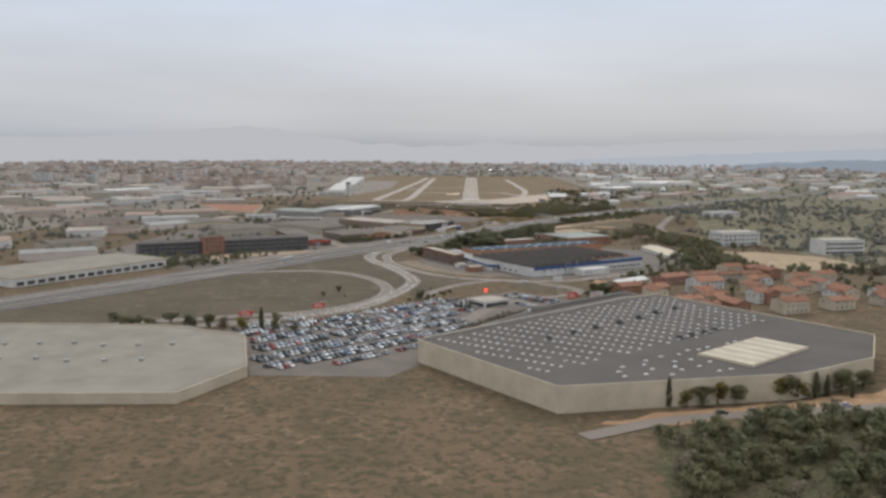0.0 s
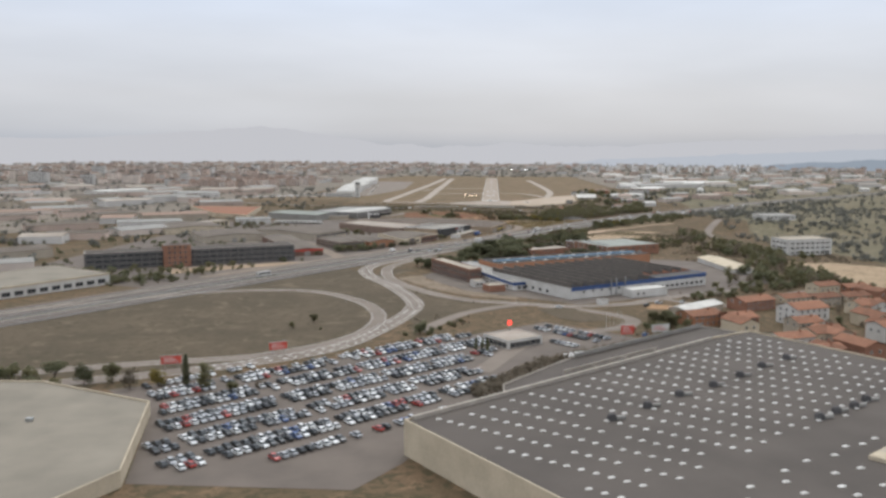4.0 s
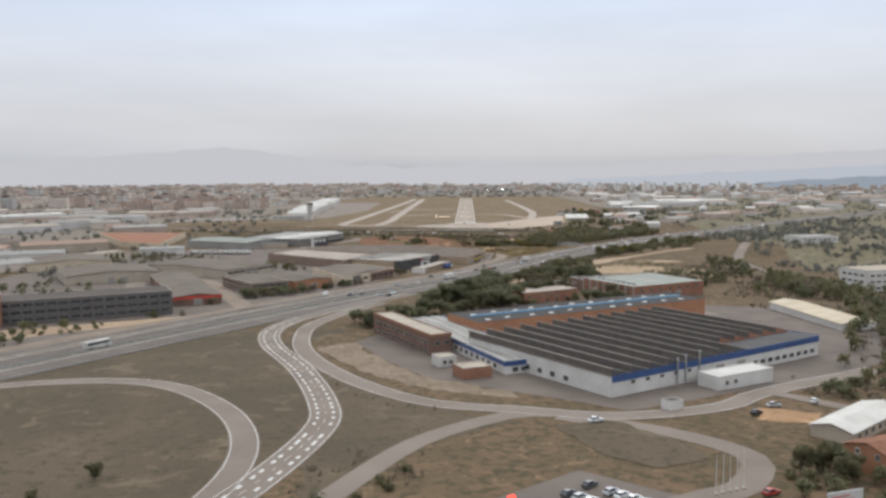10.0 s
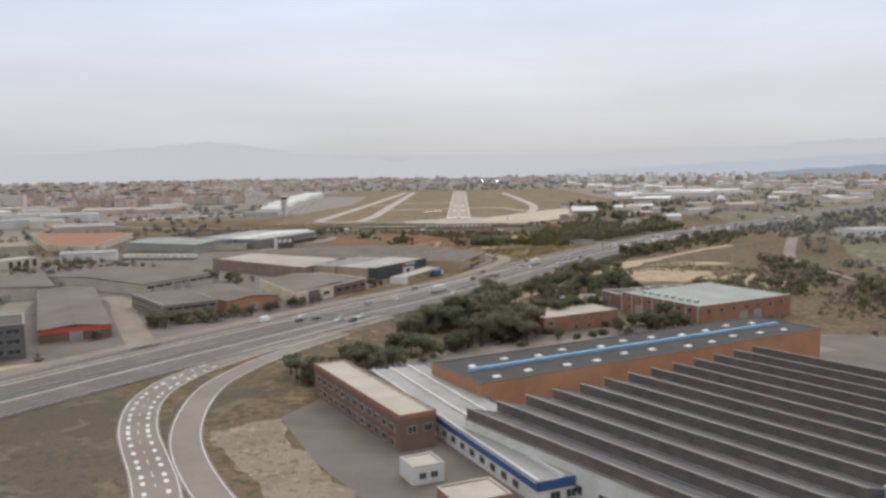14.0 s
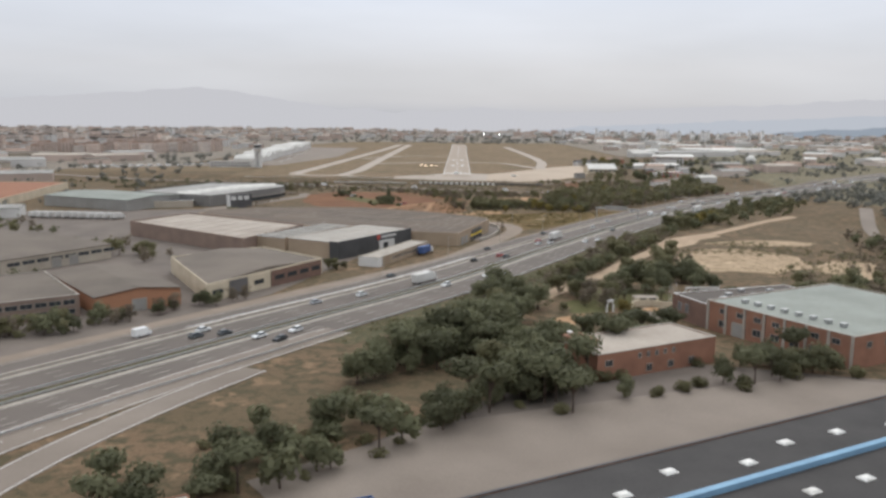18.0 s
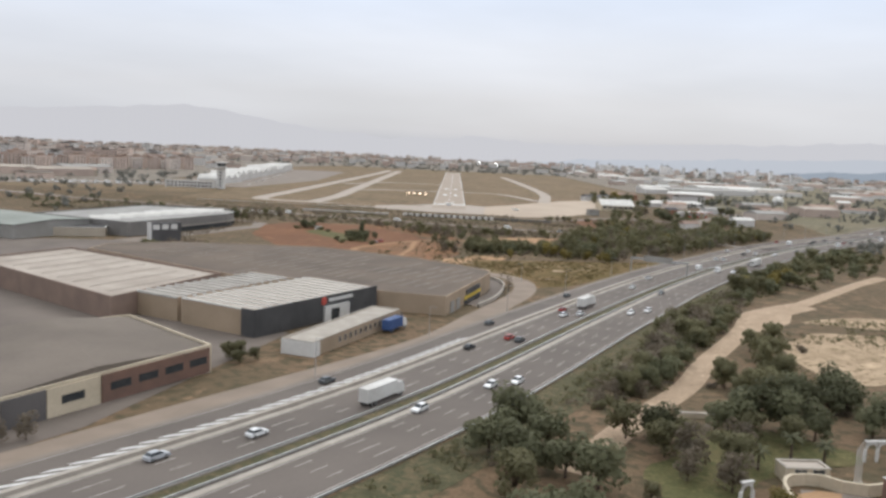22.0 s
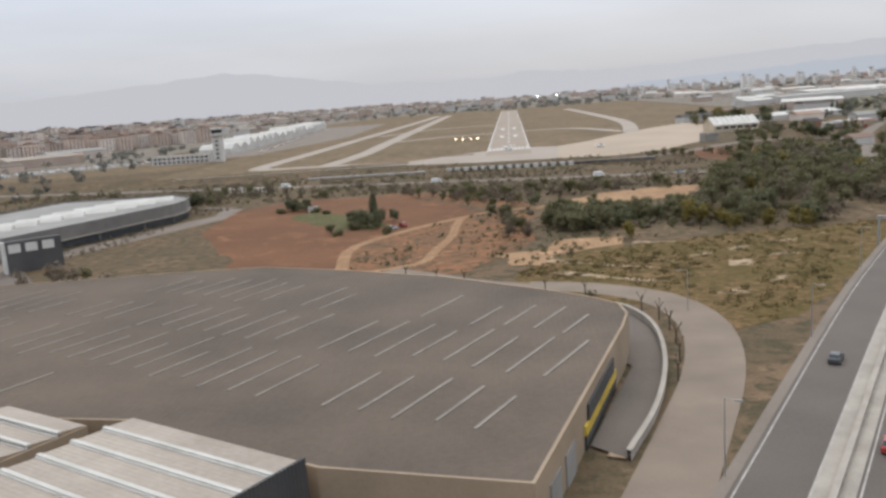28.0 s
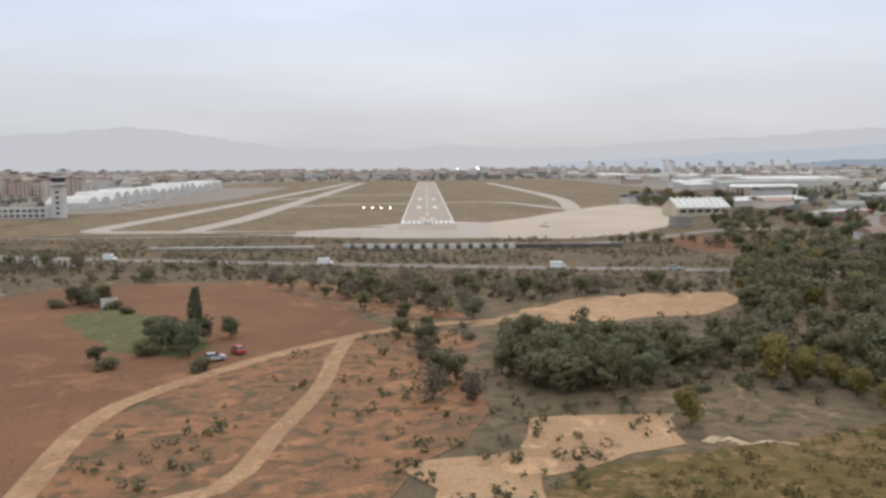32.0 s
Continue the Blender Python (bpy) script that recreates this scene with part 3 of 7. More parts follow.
# ---------------------------------------------------------------- trees
def leaf_cloud(mb, rng, cx, cy, cz, rx, ry, rz, n, size, m=0, shell=0.55):
    for _ in range(n):
        d = Vector((rng.gauss(0, 1), rng.gauss(0, 1), rng.gauss(0, 1))).normalized()
        r = shell + (1 - shell) * rng.random() ** 0.5
        c = Vector((cx + d.x * rx * r, cy + d.y * ry * r, cz + d.z * rz * r))
        nrm = (d + Vector((rng.uniform(-0.7, 0.7), rng.uniform(-0.7, 0.7), rng.uniform(-0.3, 0.9)))).normalized()
        t = nrm.orthogonal().normalized()
        b = nrm.cross(t)
        a = rng.uniform(0, 6.28)
        t, b = t * math.cos(a) + b * math.sin(a), b * math.cos(a) - t * math.sin(a)
        s = size * rng.uniform(0.6, 1.3)
        mb.face([c + t * s, c + b * s * 0.6, c - t * s, c - b * s * 0.6], m)
        soft = tuple((d * 0.8 + nrm * 0.35 + Vector((0, 0, 0.25))).normalized())
        mb.n += [soft] * 4


TREES = {}


def make_tree(key, label, leaf, height, radius, seed, shape):
    rng = random.Random(seed)
    root = thing("tree", 0, 0, 0, 0, label, "tree", "trees of the valley")
    tr = MB()
    th = height * {"cypress": 0.12, "pine": 0.6, "bush": 0.2}.get(shape, 0.34)
    tr.cyl(0, 0, -0.8, th, 0.03 * height, 0.018 * height, 7)
    crown = MB()
    if shape == "cypress":
        for i in range(9):
            z = height * (0.12 + 0.85 * i / 9)
            r = radius * (1 - abs(i - 2.5) / 8.5) * rng.uniform(0.85, 1.1)
            leaf_cloud(crown, rng, rng.uniform(-0.2, 0.2), rng.uniform(-0.2, 0.2), z, r, r, height * 0.1, 70, 0.5)
    else:
        n = {"round": 13, "pine": 10, "bush": 7, "sparse": 11, "tall": 11}[shape]
        for i in range(n):
            a, rr = rng.uniform(0, 6.28), radius * rng.uniform(0.2, 0.68)
            if shape == "pine":
                z = height * rng.uniform(0.72, 0.9)
            elif shape == "bush":
                z = height * rng.uniform(0.18, 0.6)
            elif shape == "tall":
                z, rr = height * (0.18 + 0.72 * i / n), rr * 0.75
            else:
                z = height * rng.uniform(0.26, 0.84)
            x, y = math.cos(a) * rr, math.sin(a) * rr
            s = radius * rng.uniform(0.38, 0.6)
            if shape != "bush":
                k = 5
                base = Vector((0, 0, th * rng.uniform(0.55, 0.95)))
                tip = Vector((x, y, z))
                ax = (tip - base).normalized()
                u = ax.orthogonal().normalized()
                v = ax.cross(u)
                for j in range(k):
                    a0, a1 = 6.283 * j / k, 6.283 * (j + 1) / k
                    c0, c1 = u * math.cos(a0) + v * math.sin(a0), u * math.cos(a1) + v * math.sin(a1)
                    tr.face([base + c0 * height * 0.012, base + c1 * height * 0.012, tip + c1 * 0.03, tip + c0 * 0.03])
            leaf_cloud(crown, rng, x, y, z, s, s, s * (0.55 if shape == "pine" else 0.75), 84 if shape != "sparse" else 56, radius * 0.08 + 0.1)
    part("trunk", tr, BARK, root)
    part("crown", crown, leaf, root)
    TREES[key] = root


make_tree("pine", "umbrella pine with dark green crown on bare trunk", LEAF, 9, 4.6, 1, "pine")
make_tree("round", "dark green broadleaf tree with uneven crown", LEAF, 8, 3.9, 2, "round")
make_tree("olive", "olive green tree with loose crown", LEAFO, 7.5, 3.6, 3, "round")
make_tree("brown", "bare-looking autumn tree with thin brownish crown", LEAFB, 7.5, 3.4, 4, "sparse")
make_tree("yellow", "poplar with yellow autumn leaves", LEAFY, 7, 3.0, 5, "round")
make_tree("cypress", "tall dark cypress beside the red field", LEAF, 12, 1.7, 6, "cypress")
make_tree("tall", "tall green tree with narrow crown", LEAFO, 11, 3.6, 7, "tall")
make_tree("bush", "low green bush on dry ground", LEAFO, 3.2, 2.6, 8, "bush")
make_tree("bushb", "low brown thorn bush on dry ground", LEAFB, 2.8, 2.4, 9, "bush")
for i, k in enumerate(TREES):  # the first of each kind stands in the hedge beyond the car lot
    TREES[k].matrix_basis = pose(-150 + 9 * i, -1112 + 3 * (i % 3), terr(0, -1112))
rng = random.Random(11)


def tree(key, x, y, s=1.0, z=None):
    m = pose(x, y, terr(x, y) if z is None else z, 0, 0, rng.uniform(0, 360)) @ Matrix.Diagonal((s, s, s * rng.uniform(0.85, 1.12), 1))
    ob = copy_thing(TREES[key], pose(x, y, 0))
    ob.matrix_basis = m
    return ob


def grove(keys, poly, n, s0=0.7, s1=1.25):
    xs, ys = [p[0] for p in poly], [p[1] for p in poly]
    done = 0
    for _ in range(n * 30):
        x, y = rng.uniform(min(xs), max(xs)), rng.uniform(min(ys), max(ys))
        if inside(poly, x, y) and is_free(x, y):
            tree(rng.choice(keys), x, y, rng.uniform(s0, s1))
            done += 1
        if done == n:
            break


WOODS = []


def wood(keys, poly, n, s0=0.7, s1=1.25):
    """Trees of the denser woods, joined later."""
    xs, ys = [p[0] for p in poly], [p[1] for p in poly]
    done = 0
    for _ in range(n * 30):
        x, y = rng.uniform(min(xs), max(xs)), rng.uniform(min(ys), max(ys))
        if inside(poly, x, y) and is_free(x, y):
            WOODS.append((rng.choice(keys), x, y, rng.uniform(s0, s1), rng.uniform(0, 6.28)))
            done += 1
        if done == n:
            break


def plant_woods():
    """One mesh of all the woodland trees."""
    mats_, verts, loops, mi, base = [], [], [], [], 0
    norms = []
    cache = {}
    for key in sorted({w[0] for w in WOODS}):
        pieces = []
        for ob in TREES[key].children:
            me = ob.data
            co = np.zeros(len(me.vertices) * 3)
            me.vertices.foreach_get("co", co)
            if me.materials[0] not in mats_:
                mats_.append(me.materials[0])
            co, faces = co.reshape(-1, 3), [tuple(p.vertices) for p in me.polygons]
            nr = np.zeros(len(me.vertices) * 3)
            me.vertices.foreach_get("normal", nr)
            nr = nr.reshape(-1, 3)
            levels = []
            if "crown" in ob.name:  # fewer, larger leaves away from the path
                cn = np.zeros(len(me.loops) * 3)
                me.corner_normals.foreach_get("vector", cn)
                for step, grow in ((1, 1.0), (3, 1.5), (5, 2.0)):
                    q = co.reshape(-1, 4, 3)[::step]
                    mid = q.mean(axis=1, keepdims=True)
                    levels.append(((mid + (q - mid) * grow).reshape(-1, 3), [(4 * k, 4 * k + 1, 4 * k + 2, 4 * k + 3) for k in range(len(q))], cn.reshape(-1, 4, 3)[::step].reshape(-1, 3)))
            else:
                levels = [(co, faces[:9], nr)] * 3
            pieces.append((levels, mats_.index(me.materials[0])))
        cache[key] = pieces
    for key, x, y, s, a in WOODS:
        c, d = math.cos(a), math.sin(a)
        near = 0 if -30 < x < 110 and -745 < y < -560 else (1 if -10 < x < 150 and -640 < y < -200 else 2)
        for levels, m in cache[key]:
            co, faces, nr = levels[near]
            q = np.stack([(co[:, 0] * c - co[:, 1] * d) * s + x, (co[:, 0] * d + co[:, 1] * c) * s + y, co[:, 2] * s + terr(x, y)], 1)
            verts.append(q)
            norms.append(np.stack([nr[:, 0] * c - nr[:, 1] * d, nr[:, 0] * d + nr[:, 1] * c, nr[:, 2]], 1))
            loops += [tuple(i + base for i in f) for f in faces]
            mi += [m] * len(faces)
            base += len(q)
    me = bpy.data.meshes.new("woodland")
    me.from_pydata(np.concatenate(verts).tolist(), [], loops)
    for m in mats_:
        me.materials.append(m)
    me.polygons.foreach_set("material_index", mi)
    me.update()
    me.normals_split_custom_set_from_vertices(np.concatenate(norms).tolist())
    tagged(new("woodland", me), "mixed olive and brown woodland of the valley slopes", "woods", kind="stuff")


def inside(poly, x, y):
    r = False
    for (x0, y0), (x1, y1) in zip(poly, poly[1:] + poly[:1]):
        if (y0 > y) != (y1 > y) and x < (x1 - x0) * (y - y0) / (y1 - y0) + x0:
            r = not r
    return r


def thicket(name, label, polys, density, leaf, hmin, hmax, seed, size=0.55, clear=(), gap=-0.12, leaves=16, spread=0.65):
    """Uncountable scrub or far woods: one mesh of leaf tufts."""
    r = random.Random(seed)
    mb = MB()
    for poly in polys:
        xs, ys = [p[0] for p in poly], [p[1] for p in poly]
        n = int((max(xs) - min(xs)) * (max(ys) - min(ys)) * density)
        for _ in range(n):
            x, y = r.uniform(min(xs), max(xs)), r.uniform(min(ys), max(ys))
            if not inside(poly, x, y) or not is_free(x, y) or noise.noise((x * 0.03, y * 0.03, seed)) < gap:
                continue
            if any(inside(c, x, y) for c in clear):
                continue
            h = r.uniform(hmin, hmax)
            w = h * spread * r.uniform(0.77, 1.23)
            leaf_cloud(mb, r, x, y, terr(x, y) + h * 0.5, w, w, h * 0.55, leaves, size * h / 2.2, 0, 0.4)
    return tagged(new(name, mb.mesh(name, leaf)), label, "bushes", kind="stuff")


# ---------------------------------------------------------------- vehicles
CARS = {}
CAR_COLOURS = (("white", (0.75, 0.75, 0.74)), ("silver", (0.42, 0.43, 0.45)), ("dark grey", (0.07, 0.075, 0.08)), ("black", (0.02, 0.02, 0.022)), ("red", (0.4, 0.04, 0.03)), ("blue", (0.05, 0.1, 0.26)))


def wheel_mesh():
    mb = MB()
    mb.cyl(0, 0, -0.1, 0.1, 0.32, 0.32, 10, 0, "y").cyl(0, 0, -0.115, 0.115, 0.18, 0.18, 8, 1, "y")
    return mb.mesh("wheel", [RUBBER, STEEL])


WHEEL = wheel_mesh()


def hull(mb, prof, y0, y1, tuck=0.0, m=0):
    """Extrudes a side profile of (x, z) across; tuck draws its upper points in."""
    zt, zb = max(p[1] for p in prof), min(p[1] for p in prof)
    def pt(p, s):
        k = (p[1] - zb) / (zt - zb) * tuck
        return (p[0], y0 + k if s < 0 else y1 - k, p[1])
    n = len(prof)
    for i in range(n):
        a, b = prof[i], prof[(i + 1) % n]
        mb.face([pt(a, -1), pt(a, 1), pt(b, 1), pt(b, -1)], m)
    mb.face([pt(p, -1) for p in prof], m)
    mb.face([pt(p, 1) for p in prof[::-1]], m)


def make_car(key, colour, van=False):
    paint = mat(key.replace(" ", "_") + "_car_paint", colour, tuple(c * 0.85 for c in colour), 3, 6, rough=0.3, bump=0.02, spec=0.5)
    root = thing("car" if not van else "van", 0, 0, 0, 0, ("%s car standing on grey asphalt" if not van else "%s delivery van standing on grey asphalt") % key, "car" if not van else "van", "cars of the district")
    body = MB()
    if van:
        hull(body, [(-2.6, 0.35), (-2.6, 2.3), (1.3, 2.35), (1.9, 1.35), (2.55, 1.15), (2.6, 0.35)], -0.95, 0.95, 0.08)
    else:
        hull(body, [(-2.1, 0.3), (-2.12, 0.85), (-1.9, 0.98), (1.0, 0.92), (2.0, 0.78), (2.12, 0.55), (2.1, 0.3)], -0.86, 0.86, 0.06)
        body.box(-1.35, -0.62, 1.4, 0.15, 0.62, 1.46)
    part("body", body, paint, root)
    gl = MB()
    if van:
        hull(gl, [(1.32, 1.4), (1.2, 2.2), (1.36, 2.2), (1.93, 1.4)], -0.87, 0.87, 0.04)
    else:
        hull(gl, [(-1.85, 0.95), (-1.4, 1.4), (0.2, 1.41), (1.02, 0.93)], -0.78, 0.78, 0.14)
    part("glazing", gl, GLASS, root)
    w = 1.5 if van else 1.3
    for x in (-w, w):
        for y in (-0.8, 0.8):
            part("wheel", WHEEL, None, root, at=pose(x, y * (1.06 if van else 1), 0.32))
    CARS[key + (" van" if van else "")] = root
    return root


for k, c in CAR_COLOURS:
    make_car(k, c)
make_car("white", (0.76, 0.75, 0.73), True)
CAR_MIX = ["white"] * 4 + ["silver"] * 5 + ["dark grey"] * 4 + ["black"] * 3 + ["red"] + ["blue"] + ["white"]


def car(x, y, ang, key=None, z=None, lift=0.2):
    return copy_thing(CARS[key or rng.choice(CAR_MIX)], pose(x, y, (terr(x, y) if z is None else z) + lift, 0, 0, ang))


def lorry(x, y, ang, label, cab, box_mat, length=11.0):
    root = thing("lorry", x, y, terr(x, y) + 0.2, ang, label, "lorry", "lorries of the district")
    part("cargo_box", MB().box(-length / 2, -1.25, 1.0, length / 2 - 2.6, 1.25, 3.8), box_mat, root)
    cb = MB()
    hull(cb, [(length / 2 - 2.4, 0.6), (length / 2 - 2.4, 3.1), (length / 2 - 0.6, 3.0), (length / 2 - 0.1, 1.9), (length / 2, 0.6)], -1.2, 1.2, 0.1)
    part("cab", cb, cab, root)
    part("windscreen", MB().box(length / 2 - 0.75, -1.05, 1.95, length / 2 - 0.15, 1.05, 2.75), GLASS, root)
    part("chassis", MB().box(-length / 2 + 0.3, -0.5, 0.6, length / 2 - 0.3, 0.5, 1.0), RUBBER, root)
    for xx in (-length / 2 + 1.2, -length / 2 + 2.5, length / 2 - 1.3):
        for yy in (-1.1, 1.1):
            part("wheel", WHEEL, None, root, at=pose(xx, yy, 0.48) @ Matrix.Diagonal((1.5, 1.5, 1.5, 1)))
    return root


# ---------------------------------------------------------------- ground
def ground_sheet():
    """One sheet to the horizon, finer where the path goes."""
    xs = [-6000, -1500, -420] + list(range(-400, 461, 20)) + [800, 1500, 6000]
    ys = sorted(set(YS + list(range(-1420, 121, 20))))
    nx = len(xs)
    v = [(x, y, terr(x, y)) for y in ys for x in xs]
    f = [(j * nx + i, j * nx + i + 1, (j + 1) * nx + i + 1, (j + 1) * nx + i) for j in range(len(ys) - 1) for i in range(nx - 1)]
    me = bpy.data.meshes.new("ground")
    me.from_pydata(v, [], f)
    me.materials.append(SCRUB)
    tagged(new("ground", me), "dry scrubby valley ground in late autumn", "ground", kind="structure")

ground_sheet()

# airfield
sheet("airfield_grass", [(-235, -52), (70, -46), (150, 40), (260, 500), (240, 1200), (-260, 1200), (-330, 900), (-230, 110)], LAWN, 0.04, "mown dry grass between the taxiways", "grass")
sheet("taxi_apron", [(-64, -58), (-14, -66), (30, -68), (34, 6), (15, 18), (-14, 8), (-64, -42)], TAXI, 0.08, "grey-tan pavement before the threshold", "apron")
sheet("apron", [(30, -68), (66, -72), (96, -62), (119, -40), (140, 10), (160, 90), (166, 130), (160, 200), (120, 150), (84, 90), (60, 44), (34, 6)], APRON, 0.085, "wide pale concrete turning apron beside the threshold", "apron")
sheet("apron", [(-300, 150), (-290, 120), (-340, 88), (-450, 30), (-470, 60), (-350, 140)], ASPHALT2, 0.075, "grey parking apron of light aircraft", "apron")
sheet("brown_field", [(-290, 110), (-240, 90), (-240, 20), (-330, 10), (-450, -10), (-440, 30), (-340, 84)], LAWN, 0.055, "dry brown field beside the apron", "field")
sheet("apron", [(-330, 110), (-225, 140), (-185, 380), (-200, 780), (-330, 780)], ASPHALT2, 0.08, "grey asphalt hangar apron", "apron")
RW = sheet("runway", [(-15, -45), (15, -45), (15, 1060), (-15, 1060)], RUNWAY, 0.12, "worn grey asphalt runway with white threshold bars", "runway")


def runway_marks():
    z = 0.15
    for i in range(10):
        x = -13.0 + i * 2.7 + (1.7 if i > 4 else 0)
        part("threshold_bar", MB().prism([(x - 0.75, 4), (x + 0.75, 4), (x + 0.75, 24), (x - 0.75, 24)], z - 0.02, z), PAINT, RW, "white painted bar")
    for s in (-1, 1):
        part("edge_line", MB().prism([(s * 14.5 - 0.35, 0), (s * 14.5 + 0.35, 0), (s * 14.5 + 0.35, 1050), (s * 14.5 - 0.35, 1050)], z - 0.02, z), PAINT, RW, "white painted edge line")
        for y in (160, 300):
            part("touchdown_bar", MB().prism([(s * 6 - 1.6, y), (s * 6 + 1.6, y), (s * 6 + 1.6, y + 26), (s * 6 - 1.6, y + 26)], z - 0.02, z), PAINT, RW)
        for k in (-1, 1):
            part("number_bar", MB().prism([(s * 3 - 0.5 + k * 1.0, 40), (s * 3 + 0.5 + k * 1.0, 40), (s * 3 + 0.5 + k * 1.0, 52), (s * 3 - 0.5 + k * 1.0, 52)], z - 0.02, z), PAINT, RW)
    for i in range(16):
        y = 75 + i * 60
        part("centre_dash", MB().prism([(-0.35, y), (0.35, y), (0.35, y + 30), (-0.35, y + 30)], z - 0.02, z), PAINT, RW)


runway_marks()
road("taxiway", [(-10, -44), (-60, -48), (-112, -38), (-150, -34), (-168, -28), (-172, 0), (-166, 110), (-158, 297), (-142, 700), (-133, 1010)], 14, TAXI, 0.1, "pale taxiway round the grass", "taxiway")
road("taxiway", [(-120, -30), (-112, 60), (-112, 188), (-112, 600), (-112, 1000)], 14, TAXI, 0.11, "pale taxiway parallel to the runway", "taxiway")
road("taxiway", [(-112, 200), (-60, 232), (-12, 238)], 12, TAXI, 0.115, "pale taxiway joining the runway", "taxiway")
road("taxiway", [(-140, 330), (-90, 420), (-12, 440)], 11, TAXI, 0.118, "pale taxiway joining the runway", "taxiway")
road("taxiway", [(12, 250), (60, 240), (96, 130)], 10, TAXI, 0.105, "pale taxiway joining the runway", "taxiway")
road("taxiway", [(100, 110), (118, 300), (112, 600), (100, 900)], 13, TAXI, 0.107, "pale taxiway parallel to the runway", "taxiway")
sheet("grass_island", [(-96, -16), (-22, -14), (-24, -22), (-60, -24)], LAWN, 0.13, "dry grass strip", "grass")

sheet("suburban_plain", [(-4000, -700), (-520, -640), (-400, -250), (-440, 40), (-345, 145), (-345, 900), (-270, 1210), (250, 1210), (270, 500), (640, 330), (1500, 1400), (4000, 3000), (4000, 5000), (-4000, 5000)], PLAIN, 0.02, "plain between the far buildings with haze in its colour", "ground")
sheet("east_slope", [(300, -960), (900, -900), (1500, -300), (1500, 1400), (420, 1000), (300, 300), (310, -150), (300, -230), (330, -300), (300, -420), (345, -640)], OLIVEG, 0.03, "olive brown slopes east of the motorway", "ground")
# highway
HW = [(-340, -1150), (-248, -1010), (-178, -892), (-108, -768), (-52, -676), (-4, -600), (45, -506), (98, -408), (155, -318), (240, -205), (375, -68), (630, 190), (900, 430), (1300, 720)]
hline = spline([(-620, -1620)] + HW, 8.0)
for q, n in spline(HW[:12], 2.0):
    for o in range(-27, 24, 2):
        claim(q.x + n.x * o, q.y + n.y * o)
HWY = part("highway", ribbon(MB(), hline, -23, 21, 0.1), ASPHALT, None)
tagged(HWY, "grey motorway with two carriageways and worn lane lines", "road", kind="structure")
part("verge", ribbon(MB(), hline, 1.6, 4.8, 0.16), BANK, HWY, "narrow grass median")
for name, a, b, lift, th, m in (("barrier", -13.6, -12.9, 0.85, 0.8, CONC), ("kerb_strip", -15.4, -11.4, 0.14, 0.0, CONC), ("guard_rail", 1.2, 1.45, 0.8, 0.35, STEEL), ("guard_rail", 5.0, 5.25, 0.8, 0.35, STEEL), ("kerb_strip", 5.3, 7.0, 0.15, 0.0, CONC), ("guard_rail", 21.2, 21.45, 0.8, 0.35, STEEL), ("sidewalk", -24.4, -23.0, 0.12, 0.0, ASPHALT2)):
    part(name, ribbon(MB(), hline, a, b, lift, 0, th), m, HWY)
bl = spline(HW[4:10], 6.0)
tagged(part("bank", ribbon(MB(), bl, 21.6, 33.0, 0.075), BANK, None), "rough olive brown grass bank beside the motorway", "bank", kind="structure")
mk = MB()
for o in (-11.0, 0.9, 7.4, 19.6, -15.5, -22.4):
    ribbon(mk, hline, o - 0.11, o + 0.11, 0.13)
for o in (-7.6, -3.9, 9.6, 13.0, 16.3):
    dashes(mk, HW[:12], o, 0.135, 0.2, 5, 8)
hs, hz = spline(HW[3:8], 4.2), MB()
for (q, n), (r, m) in zip(hs[22:60], hs[23:61]):
    a, b, c, d = q + n * -17.4, q + n * -17.4 + (r - q) * 0.5, r + m * -15.6 + (r - q) * 0.5, r + m * -15.6
    hz.face([(*v, terr(*v) + 0.15) for v in (a, d, c, b)])
part("hatching", hz, PAINT, HWY, "bold white hatched stripes", kind="stuff")
part("lane_marking", mk, PAINTW, HWY, "worn white lane paint", kind="stuff")

# grass loop, ramps and local roads
sheet("grass_field", [(-262, -1010), (-190, -880), (-118, -760), (-96, -800), (-82, -835), (-60, -880), (-44, -925), (-40, -955), (-50, -1005), (-68, -1050), (-112, -1086), (-200, -1112), (-280, -1110)], GRASS, 0.045, "dull brown grass between slip roads and motorway", "grass")
sheet("grass_field", [(-50, -800), (-66, -840), (-46, -880), (-20, -920), (16, -945), (-10, -970), (-34, -1010), (-36, -955), (-40, -922), (-56, -878), (-74, -838), (-74, -800)], GRASS, 0.046, "dull brown grass strip between the roads", "grass")
sheet("grass_field", [(-212, -1010), (-195, -955), (-155, -912), (-106, -906), (-72, -938), (-56, -980), (-62, -1024), (-92, -1058), (-150, -1072), (-200, -1090)], GRASS, 0.06, "dull dry grass field inside the slip road loop", "grass")
road("slip_road", [(-300, -1072), (-250, -985), (-212, -948), (-158, -908), (-108, -901), (-71, -933), (-53, -978), (-59, -1025), (-90, -1061), (-134, -1078), (-195, -1104), (-260, -1130)], 8, ASPHALT2, 0.12, "pale looping slip road round the field", edge_lines=True)
road("slip_road", [(-30, -678), (-48, -708), (-68, -744), (-82, -776), (-86, -806), (-78, -838), (-58, -880), (-42, -925), (-38, -955), (-48, -1005), (-66, -1050), (-110, -1086), (-180, -1120)], 10, ASPHALT2, 0.13, "pale winding slip road with chevron stripes", edge_lines=True, centre=True)
SLIP = [(-80, -770), (-82, -776), (-86, -806), (-78, -838), (-58, -880), (-42, -925), (-38, -955), (-48, -1005), (-66, -1050), (-110, -1086)]
